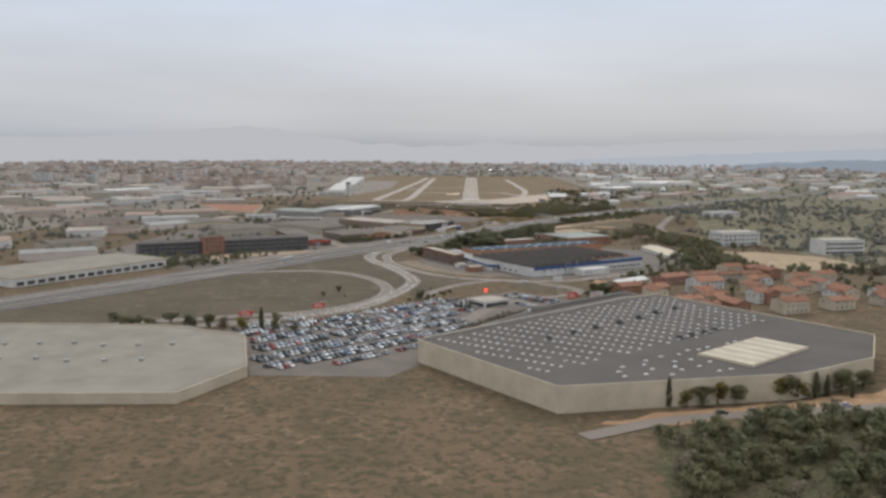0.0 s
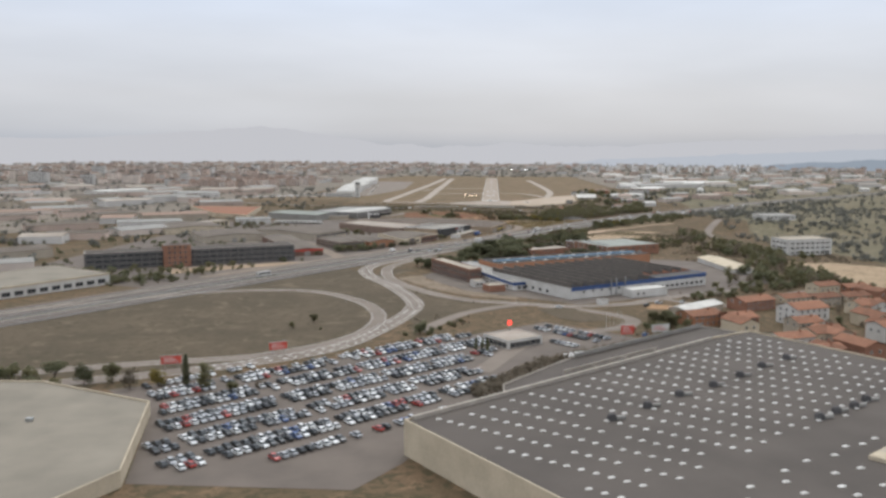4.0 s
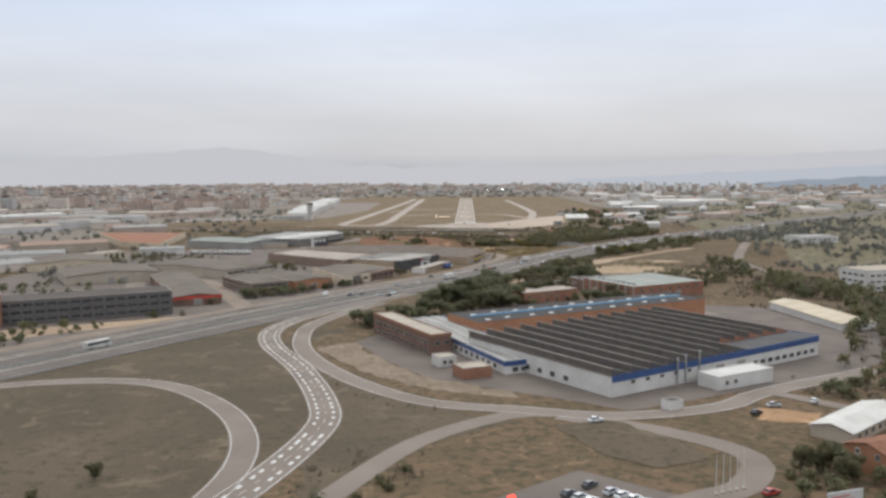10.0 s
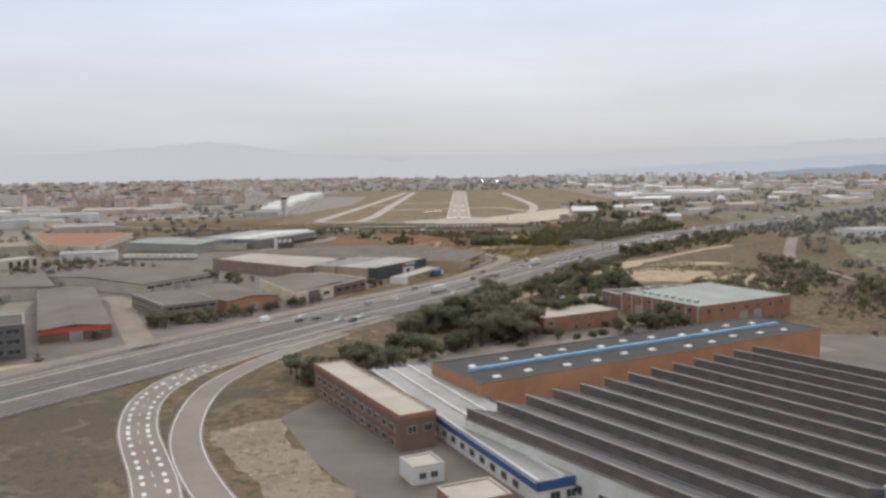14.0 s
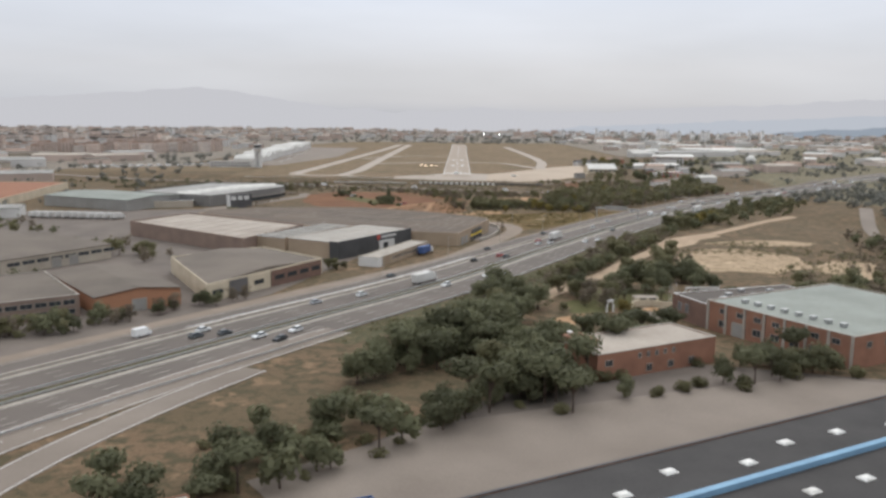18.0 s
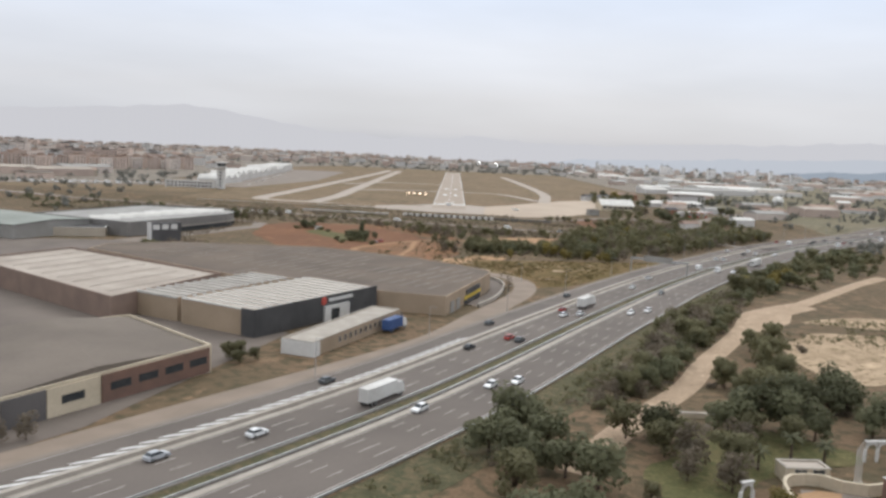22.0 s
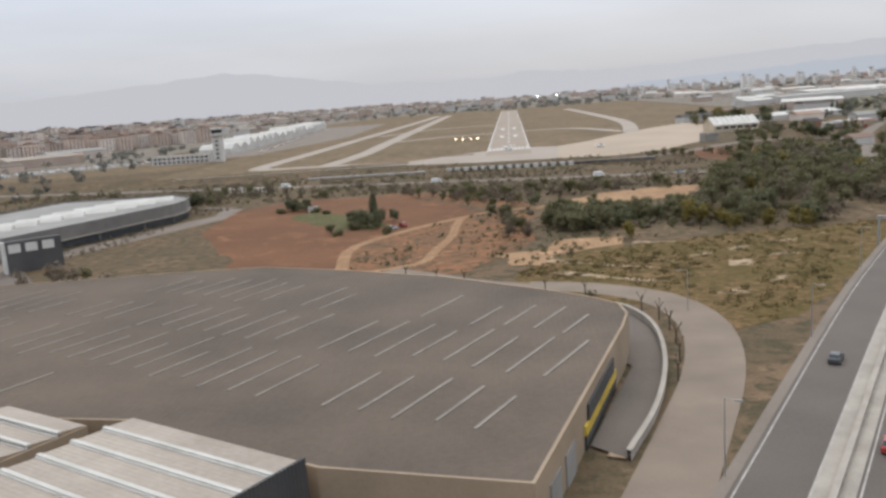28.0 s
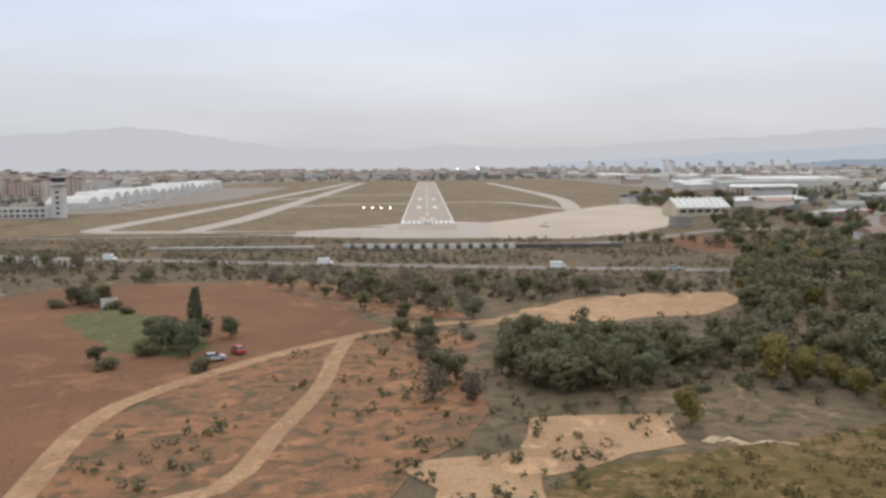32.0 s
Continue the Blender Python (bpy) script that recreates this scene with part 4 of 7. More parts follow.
tagged(part("road_marking", dashes(dashes(MB(), SLIP, -2.3, 0.165, 0.9, 2.0, 3.5), SLIP, 2.3, 0.165, 0.9, 2.0, 3.5), PAINT, None), "bold white dashes on the slip road", "road marking", kind="structure")
road("service_road", [(-44, -716), (-58, -746), (-68, -776), (-71, -806), (-62, -850), (-38, -895), (-10, -925), (20, -934), (48, -940), (80, -930), (100, -912), (150, -880)], 8, ASPHALT2, 0.11, "pale service road before the white factory", edge_lines=True)
road("service_road", [(-30, -1010), (-10, -965), (15, -940), (28, -938)], 7, ASPHALT2, 0.115, "pale access road across the grass")
road("service_road", [(30, -940), (58, -955), (74, -975), (66, -995), (50, -1005), (20, -1030), (0, -1080)], 8, ASPHALT2, 0.118, "pale access road round the grass island")
sheet("sand_verge", [(-60, -842), (-38, -880), (-8, -912), (20, -920), (16, -911), (-12, -893), (-32, -860), (-44, -830)], PALESOIL, 0.07, "bare sandy verge beside the office building", "verge")
sheet("yard", [(-44, -830), (-30, -862), (-10, -895), (40, -926), (52, -935), (145, -880), (200, -830), (190, -740), (110, -720), (40, -700), (-20, -770)], YARD, 0.05, "grey factory yard", "yard")
sheet("yard", [(-88, -1194), (-104, -1140), (-130, -1114), (-79, -1084), (-10, -1020), (30, -985), (72, -1018), (28, -1066), (6, -1110), (-20, -1176), (-30, -1194)], YARD, 0.055, "dark asphalt car lot crowded with parked cars", "car park")
LOT = [(228, -772), (240, -846), (290, -868), (370, -800), (352, -690), (300, -650), (250, -664), (238, -720)]
for i in range(225, 372, 3):
    for j in range(-870, -648, 3):
        if inside(LOT, i, j):
            claim(i, j)
sheet("sand_lot", LOT, SAND, 0.45, "bare yellow sandy lot", "ground")
sheet("waste_lot", [(72, -590), (84, -552), (104, -522), (124, -486), (150, -470), (200, -470), (200, -540), (170, -640), (140, -640), (110, -600)], SCRUB, 0.06, "scrubby waste lot beside the track", "ground")
sheet("sand_lot", [(98, -549), (101, -535), (112, -518), (124, -506), (142, -508), (156, -530), (150, -560), (128, -576), (113, -570), (97, -577)], SAND, 0.08, "pale sandy clearing with tufts", "ground")
sheet("sand_lot", [(124, -490), (140, -478), (168, -472), (186, -484), (170, -496), (146, -494)], SAND, 0.08, "pale sandy clearing with tufts", "ground")
sheet("sand_lot", [(150, -560), (166, -540), (182, -545), (182, -590), (166, -612), (152, -590)], SAND, 0.07, "pale sandy waste lot with tufts", "ground")
sheet("sand_verge", [(92, -516), (101, -494), (110, -474), (128, -456), (140, -446), (144, -458), (128, -474), (120, -492), (106, -508)], TRACK, 0.09, "pale trampled sand where the track widens", "verge")
road("dirt_track", [(26, -640), (34, -624), (43.4, -608), (60, -582), (72, -557), (89, -526), (103, -499), (114, -480), (136, -456), (172, -411), (214, -358), (228, -342)], 6.2, TRACK, 0.1, "pale dirt track beside the motorway bank", "track")

# valley before the airfield
sheet("red_field", [(-77, -362), (-86, -339), (-98, -316), (-114, -282), (-121, -231), (-108, -205), (-96, -198), (-56, -200), (-23, -241), (-9, -274), (-34, -312), (-46, -333), (-42, -378), (-62, -394)], SOIL, 0.06, "bare red ploughed field", "field")
sheet("garden_plot", [(-88, -252), (-82, -240), (-57, -264), (-43, -288), (-48, -299), (-62, -292), (-76, -274)], GREEN, 0.09, "green kitchen garden plot in the red field", "garden")
road("dirt_track", [(-42, -384), (-44, -370), (-48, -339), (-44, -322), (-33, -302), (-20, -285), (-7, -273), (10, -266), (24, -262)], 3.6, DIRT, 0.12, "pale dirt track through the red field", "track")
sheet("red_slope", [(-44, -370), (-47, -340), (-36, -306), (-18, -286), (4, -276), (10, -288), (6, -312), (6, -340), (-4, -362), (-10, -378), (-28, -384)], REDSOIL, 0.085, "eroded red earth slope with scrub", "slope")
sheet("red_verge", [(-62, -196), (-30, -228), (-8, -262), (8, -262), (2, -240), (-20, -214), (-50, -190)], REDSOIL, 0.05, "reddish scrubby verge of the field", "verge")
road("dirt_track", [(-17, -281), (-18, -300), (-18, -321), (-21, -345), (-24, -364), (-38, -372)], 3.0, DIRT, 0.115, "pale dirt track through the red field", "track")
sheet("meadow", [(-2, -402), (4, -380), (16, -360), (60, -345), (90, -340), (125, -330), (112, -352), (84, -392), (52, -432), (38, -440), (30, -418)], MEADOW, 0.06, "olive meadow with dry tufts", "meadow")
sheet("ochre_lot", [(8, -272), (20, -256), (34, -240), (48, -231), (82, -228), (82, -240), (72, -256), (47, -266), (24, -271)], OCHRE, 0.07, "bare ochre earth lot", "ground")
pr = random.Random(61)
for sx, sy, sl, sw, sa in ((12, -370, 7, 1.0, -28), (21, -376, 8, 0.9, -32), (30, -382, 6, 0.8, -30), (14, -386, 6, 0.8, -26), (22, -391, 7, 0.9, -34), (31, -397, 6, 0.8, -36), (40.5, -351, 5, 1.1, -10), (59, -366, 4.5, 2.2, 40), (55, -384, 4, 2.4, 60), (71, -359, 5, 1.6, 0), (48, -372, 3, 0.8, 20), (38, -376, 3.5, 0.7, -30), (66, -376, 4, 1.0, 30), (84, -352, 5, 1.0, 10), (46, -412, 4, 1.2, 10), (58, -402, 4, 1.0, 40)):
    sp = []
    for k in range(26):  # a long blot with an uneven rim
        a, q = k * 2 * math.pi / 26, pr.uniform(0.5, 1.25)
        sp.append(dir_pt((sx, sy), sa, sl * q * math.cos(a), sw * q * math.sin(a)))
    sheet("sand_patch", sp, SAND, 0.085, "bare sandy strip in the meadow", "ground")
sheet("sand_patch", [(-4, -358), (1, -373), (10, -376), (12, -362), (30, -351), (34, -337), (15, -340), (9, -350)], OCHRE, 0.075, "bare sandy patch beside the meadow", "ground")
road("country_road", [(-420, -50), (-300, -82), (-210, -106), (-99, -137), (-5, -161), (42, -172), (91, -182), (150, -200), (240, -244)], 7, ASPHALT2, 0.1, "narrow grey road along the airfield bank", edge_lines=True)
road("country_road", [(154, -213), (169, -174), (205, -85), (220, -47), (268, 38), (341, 126), (450, 220)], 7, ASPHALT2, 0.1, "grey lane winding up beside the trees")
road("country_road", [(60, -96), (104, -74), (136, -56), (165, -52), (196, -62), (212, -70)], 6, ASPHALT2, 0.1, "grey lane beside the airfield fence")
sheet("red_bank", [(96, -80), (128, -64), (150, -80), (140, -120), (112, -130)], SOIL, 0.09, "bare red earth bank below the lane", "bank")
road("service_road", [(4, -397), (18, -402), (30, -413), (34.5, -428), (34, -444), (30, -462), (23, -482), (14, -506), (-4, -552), (-50, -625), (-110, -722), (-190, -850)], 9, DUSTY, 0.09, "pale service road along the sheds")
road("service_road", [(-31, -371), (-17, -383), (-8, -391), (4, -398)], 6.5, DUSTY, 0.105, "dusty lane behind the warehouse")
road("street", [(-165, -770), (-196, -690), (-236, -590), (-280, -500)], 12, ASPHALT2, 0.1, "grey street between the sheds")
road("street", [(-112, -742), (-124, -720), (-150, -668), (-172, -621), (-186, -606)], 11, DUSTY, 0.1, "grey street between the sheds")
sheet("yard", [(-300, -560), (-160, -500), (-90, -420), (-150, -340), (-330, -380)], YARD, 0.05, "grey lorry yard between the sheds", "yard")
sheet("yard", [(-330, -860), (-200, -900), (-130, -770), (-60, -630), (-40, -545), (-130, -480), (-330, -560)], YARD, 0.045, "grey yards of the industrial estate", "yard")
road("street", [(238, -545), (249, -442), (262, -380), (300, -290)], 9, ASPHALT2, 0.45, "pale street by the white block")
road("street", [(100, -912), (128, -934), (166, -899), (240, -850), (330, -830)], 6, ASPHALT2, 0.16, "pale lane between the houses")
sheet("ochre_verge", [(44, -1250), (76, -1234), (130, -1218), (170, -1200), (210, -1190), (210, -1206), (120, -1234), (74, -1248)], OCHRE, 0.25, "bare brown verge under the factory wall", "verge")
road("street", [(40, -1262), (74, -1243), (120, -1232), (200, -1214), (300, -1194)], 7, ASPHALT2, 0.3, "grey lane along the factory wall")
sheet("lawn", [(36, -640), (44, -628), (52, -614), (68, -612), (80, -622), (76, -631), (60, -637), (46, -652), (38, -652)], GREEN, 0.08, "green park lawn under the trees", "lawn")
sheet("ochre_plot", [(86, -944), (104, -948), (108, -936), (92, -932)], OCHRE, 0.09, "small bare ochre plot", "ground")
sheet("grass_island", [(28, -950), (44, -944), (62, -966), (64, -976), (50, -984), (36, -972)], GRASS, 0.13, "dull brown grass island between the roads", "grass")

# ---------------------------------------------------------------- white factory with sawtooth roof
A33 = 35.5
building("factory_hall", "white factory hall with blue fascia and dark sawtooth roof", 49, -920, A33, 112, 78, 6.7, WHITE, DARKROOF, "saw", 2.5, 13, brick_from=0.55, fascia=BLUE, fascia_h=1.9, fascia_sides="se", face=BRICK, ridge_mat=STRIP,
         wins=[("s", 10, 0.9, 2.6, 1.4, 66, 110), ("s", 5, 3.4, 1.6, 1.0, 6, 40), ("w", 8, 1.2, 2.2, 1.6, 6, 60)], category="factory")
HB = building("brick_hall", "long orange brick hall with dark roof and white skylights", 8, -831, 30, 131, 27, 8.7, ORANGE, BITUMEN, "flat", category="factory", ridge_mat=DARKROOF)
part("roof_duct", MB().box(4, 12.5, 8.5, 126, 13.6, 9.4), BLUELT, HB, "light blue roof duct")
r2 = random.Random(4)
dome = MB()
dome.box(-1.1, -0.8, 0, 1.1, 0.8, 0.22)
hull(dome, [(-1.0, 0.22), (-0.75, 0.42), (0.75, 0.42), (1.0, 0.22)], -0.7, 0.7, 0.2)
DOME = dome.mesh("skylight", SKYL)
for i in range(11):
    for v in (6, 19):
        part("skylight", DOME, None, HB, at=pose(8 + i * 11.2 + r2.uniform(-1, 1), v + r2.uniform(-2, 2), 8.53))
building("annex", "long low white annex with blue fascia and pale roof lights", 17, -889, 25, 17, 96, 4.5, WHITE, METALROOF, "saw", 0.5, 3, ridge_mat=WHITEROOF, face=WHITE, fascia=BLUE, fascia_h=1.5, wins=[("w", 9, 0.9, 2.2, 1.5, 46, 90), ("s", 4, 0.9, 2.0, 1.5, 2, 16)])
building("brick_box", "small red brick outbuilding before the annex", 2, -897, 25, 11, 9, 4.0, BRICK, BEIGE, "flat")
building("white_box", "small white outbuilding before the annex", -7, -878, 25, 7, 7, 3.8, WHITE, BEIGE, "flat", wins=[("s", 2, 1.2, 1.4, 1.2, 1, 6)])
building("gate_kiosk", "small white kiosk with dark flat roof", 64, -935, 33, 5, 4, 2.8, WHITE, DARKROOF, "flat")
for i, (u, v) in enumerate(((30, -0.6), (34, -0.6), (41, -0.6))):
    px, py = dir_pt((49, -920), A33, u, v)
    CH = thing("exhaust_stack", px, py, terr(px, py), 0, "slim steel exhaust stack at the factory wall", "chimney", "factory stacks")
    part("pipe", MB().cyl(0, 0, 0, 8.9 + 0.6 * i, 0.28, 0.28, 8), STEEL, CH)
    part("rain_cap", MB().cyl(0, 0, 9.1 + 0.6 * i, 9.4 + 0.6 * i, 0.5, 0.1, 8), STEEL, CH)
building("office_block", "two-storey brick office block with flat roof", -39, -807, -61, 58, 9, 8.8, BRICKD, BEIGE, "flat", wins=[("s", 12, 1.2, 2.6, 1.5, 2, 56), ("s", 12, 4.6, 2.6, 1.5, 2, 56), ("e", 2, 4.6, 2.0, 1.5, 1, 9)], fascia=BRICK, fascia_h=0.8)
building("lean_to", "white flat-roofed loading annex at the factory wall", 85, -911, 31, 26, 9, 4.6, WHITE, WHITEROOF, "flat", ridge_mat=WHITE, wins=[("s", 2, 1.6, 1.2, 1.2, 2, 10)])
building("tent_hall", "long cream tent hall with pitched fabric roof", 190, -800, 98, 65, 18, 3.2, WHITE, CREAM, "gable", 1.6)
BH = building("brick_hall", "brick hall with concrete ribs and pale grey flat roof", 97.5, -709.5, 30.3, 54, 46, 8.0, BRICK, GREENROOF, "flat", wins=[("w", 7, 5.2, 2.2, 1.3, 3, 44), ("w", 7, 1.4, 2.6, 1.8, 3, 44), ("s", 7, 4.8, 1.8, 1.4, 2, 52)])
for i in range(8):
    part("pilaster", MB().box(-0.35, -0.3, -1, 0.35, 0.02, 7.9), CONC, BH, at=side_pose("w", 0.5 + i * 6.43, 0, 54, 46))
for i in range(8):
    part("roof_vent", MB().box(-0.8, -0.6, 0, 0.8, 0.6, 0.9).box(-0.95, -0.75, 0.9, 0.95, 0.75, 1.05), STEEL, BH, at=pose(7, 8 + i * 4.4, 7.83))
WG = building("brick_wing", "low dark brick wing with pale-edged flat roof", 74.6, -669.9, 21, 42, 17, 7.0, BRICKD, GREYROOF, "flat", ridge_mat=WHITE, wins=[("w", 2, 2.6, 1.5, 2.4, 2, 9, WHITE), ("n", 8, 3.8, 2.0, 1.5, 2, 40)])
for u, v in ((9, 5), (14, 9), (21, 6), (22, 13), (30, 10)):
    part("roof_vent", MB().box(-0.9, -0.6, 0, 0.9, 0.6, 0.8).box(-1.05, -0.75, 0.8, 1.05, 0.75, 0.95), STEEL, WG, at=pose(u, v, 6.85))
BHS = building("brick_house", "small brick building with pale flat roof", 34.7, -722.7, 30, 36.5, 15.5, 6.3, BRICK, PALEROOF, "flat", wins=[("s", 1, 3.4, 2.0, 1.3, 1.5, 5), ("s", 5, 4.2, 0.8, 1.1, 11, 24), ("s", 3, 0.8, 1.6, 1.5, 12, 32)])
part("roof_hut", MB().box(1.0, 7.5, 6.0, 6.2, 14.6, 7.6), BRICK, BHS, "brick stair head on the roof")
part("roof_dish", MB().cyl(2.2, 13.2, 7.6, 8.5, 0.15, 0.75, 12), SKYL, BHS, "white dish aerial")
building("white_block", "white three-storey office block with ribbon windows", 281, -596, 18, 48, 26, 15, WHITE, BEIGE, "flat", wins=[("s", 8, 1.8 + 4.4 * k, 3.4, 1.3, 2, 46) for k in range(3)] + [("w", 4, 1.8 + 4.4 * k, 3.4, 1.3, 2, 24) for k in range(3)])
building("white_block", "white three-storey works block with ribbon windows", 362, -668, 12, 46, 24, 15, WHITE, BEIGE, "flat", wins=[("s", 9, 1.5 + 4.4 * k, 3.8, 1.6, 2, 44) for k in range(3)])
building("white_hall", "low white hall with flat roof", 352, -300, 12, 44, 30, 7, WHITE, METALROOF, "flat", wins=[("s", 8, 3.4, 3.0, 1.2, 2, 48)])
building("house", "low house with white sheet roof beside trees", 103, -966, 43, 33, 11, 3.4, BEIGE, WHITEROOF, "gable", 1.4, wins=[("s", 5, 1.0, 1.3, 1.3, 2, 24)], category="house")

# ---------------------------------------------------------------- big grey factory with skylight grid
GF, gc = poly_building("factory_hall", "huge factory with grey flat roof and rows of white skylights", [(-20, -1169), (91, -1061), (110, -1047), (186, -1148), (166, -1190), (127, -1216), (34, -1238)], 10.6, CREAM, GREYROOF, "factory", z=4.4)
gpoly = [(-12, -1168), (90, -1069), (108, -1055), (176, -1148), (160, -1184), (124, -1207), (38, -1229)]
hv = random.Random(3)
for k in range(11):  # a long row of fans, then a few past the bare strip
    hx, hy = dir_pt((37, -1164), 44.5, 17 * k, hv.uniform(-1, 1)) if k < 7 else dir_pt((96, -1160), 41, 9 * (k - 7), hv.uniform(-3, 3))
    if inside(gpoly, hx, hy):
        fan = part("roof_fan_unit", MB().box(-1.1, -0.8, 0, 1.1, 0.8, 1.5).box(-0.8, -0.55, 1.5, 0.8, 0.55, 1.9), DARKROOF, GF, "dark roof ventilation unit", at=pose(hx - gc[0], hy - gc[1], 9.95, 0, 0, 20 + hv.uniform(-4, 4)))
        part("duct", MB().box(1.1, -0.5, 0.3, 4.2, 0.5, 1.1), METALROOF, fan, "pale sheet metal duct")
cap = MB()
cap.box(-0.8, -0.55, 0, 0.8, 0.55, 0.4)
hull(cap, [(-0.7, 0.4), (-0.4, 0.75), (0.4, 0.75), (0.7, 0.4)], -0.5, 0.5, 0.2)
CAPM = cap.mesh("skylight", SKYL)
n_sk, far_sk = 0, MB()
SHALL = [(98, -1191), (137, -1155), (160, -1178), (112, -1214)]
LITE = cap.mesh("skylight", SKYL)
for i in range(-6, 46):
    for j in range(-34, 26):
        x, y = -10 + 5.9 * i + 2.7 * j, -1178 + 6.9 * i + 9.0 * j
        if not inside(gpoly, x, y) or inside(SHALL, x, y) or (y + 1206) < (x - 46.7) * 0.873 or hv.random() < 0.03:
            continue
        m = pose(x - gc[0], y - gc[1], 9.95, 0, 0, 20 + hv.uniform(-6, 6)) @ Matrix.Diagonal((1.0, 0.72, 0.5, 1))
        if n_sk < 300:
            part("skylight", LITE, None, GF, at=m)
            n_sk += 1
        else:
            k0 = len(far_sk.v)
            far_sk.v += [tuple(m @ Vector(v)) for v in cap.v]
            far_sk.f += [tuple(q + k0 for q in f) for f in cap.f]
            far_sk.m += [0] * len(cap.f)
if far_sk.f:
    part("skylight", far_sk, SKYL, GF, "rows of white skylights", kind="stuff")
for k in range(44):  # scattered roof lights past the bare strip
    x, y = dir_pt((56, -1214), 41, 8 * (k % 11) + hv.uniform(-2.5, 2.5), -1 - 8.5 * (k // 11) + hv.uniform(-2.5, 2.5))
    if inside(gpoly, x, y) and not inside(SHALL, x, y):
        part("roof_light", CAPM, None, GF, at=pose(x - gc[0], y - gc[1], 9.95, 0, 0, 22) @ Matrix.Diagonal((1.15, 0.85, 0.55, 1)))
SR = thing("roof_light_hall", 112, -1207, 4.8, 43, "raised hall with striped translucent roof panels", "building")
part("wall", walls(46, 24, 10.6), CREAM, SR)
for i in range(11):
    part("roof_panel", MB().box(0.5 + i * 4.1, 0.5, 10.3, 4.55 + i * 4.1, 23.5, 10.7), BEIGE if i % 2 else CREAM, SR)
building("showroom", "low car showroom with pale flat roof", 11, -1043, 38, 19, 17, 3.6, WHITE, PALEROOF, "flat", wins=[("s", 6, 0.4, 2.6, 2.1, 1, 18), ("w", 5, 0.4, 2.6, 2.1, 1, 16)])
poly_building("factory_annex", "low dark-roofed annex along the grey factory", [(8, -1140.6), (90.4, -1060.4), (109.4, -1046.4), (115, -1026), (100, -1011), (34, -1074), (8, -1112)], 4.8, CONC, GREYROOF)
RP = thing("roof_parapet", 36, -1073.4, terr(50, -1070) + 4.7, 43.8, "grey sheet metal parapet round the annex roof", "parapet")
for k in range(29):
    part("panel", MB().box(k * 3.0, -0.15 - 0.06 * (k % 2), 0, k * 3.0 + 2.94, 0.1, 1.5), METALROOF, RP)
LP = thing("roof_wall", 30, -1096.5, terr(50, -1070) + 4.7, 44, "low pale wall across the annex roof", "wall")
part("wall", MB().box(0, -0.2, 0, 56, 0.2, 1.0), CONC, LP)
for u in (14, 33, 52):
    part("cross_wall", MB().box(u - 0.2, -7.5, 0, u + 0.2, -0.22, 0.8), CONC, LP)
PB = thing("planting_bed", 30, -1104, terr(50, -1070) + 4.7, 44.2, "dark planted strip along the factory wall", "planter")
part("trough", MB().box(0, -1.3, 0, 74, 1.3, 0.5), CONC, PB)
pb, pbr = MB(), random.Random(14)
for k in range(150):
    leaf_cloud(pb, pbr, pbr.uniform(0.8, 73), pbr.uniform(-0.8, 0.8), 0.9, 0.7, 0.7, 0.6, 14, 0.25)
part("shrubs", pb, LEAFB, PB, "dull brown shrubs", kind="stuff")
KB = thing("roof_kerb", 36.2, -1115.8, 14.4, 44.2, "pale raised kerb along the factory roof edge", "kerb")
part("kerb", MB().box(-75, -0.5, 0, 75, 0.5, 1.2), CONC, KB)
SG = thing("sign_mast", 12, -1022, terr(12, -1022), 30, "tall mast with glowing red sign box", "sign")
part("pole", MB().cyl(0, 0, -0.5, 6.4, 0.25, 0.2, 8), STEEL, SG)
part("sign_box", MB().box(-0.75, -0.3, 6.4, 0.75, 0.3, 8.2), glow("red_sign_light", (1.0, 0.06, 0.04), 2.2), SG, "lit red sign box")
FH, fc = poly_building("flat_hall", "broad hall with beige gravel roof and cream parapet", [(-104, -1140), (-88, -1196), (-104, -1234), (-230, -1242), (-282, -1150), (-231, -1122), (-150, -1120)], 4.6, CREAM, GRAVEL)
for i in range(12):
    part("roof_vent", MB().box(-0.9, -0.7, 0, 0.9, 0.7, 0.9).box(-1.05, -0.85, 0.9, 1.05, 0.85, 1.05), STEEL, FH, at=pose(-40 + 15 * (i % 6) + 3 * (i // 6), -20 + 28 * (i // 6) + 2 * (i % 3), 4.0))
def billboard(x, y, ang, w, h, board, label, foot=2.0):
    bb = thing("billboard", x, y, terr(x, y), ang, label, "billboard")
    part("panel", MB().box(-w / 2, -0.15, foot, w / 2, 0.15, foot + h), board, bb)
    fr = MB().box(-w / 2 - 0.1, -0.2, foot - 0.12, w / 2 + 0.1, 0.2, foot).box(-w / 2 - 0.1, -0.2, foot + h, w / 2 + 0.1, 0.2, foot + h + 0.12)
    part("panel_frame", fr, STEEL, bb)
    for k in range(3):
        part("text_bar", MB().box(-w * 0.38, -0.19, foot + h * (0.22 + 0.24 * k), w * (0.36 - 0.12 * k), -0.152, foot + h * (0.3 + 0.24 * k)), PAINT if board is RED else RED, bb)
    for k in (-0.32, 0.32):
        part("post", MB().box(w * k - 0.12, 0.16, -1, w * k + 0.12, 0.4, foot + h), STEEL, bb)


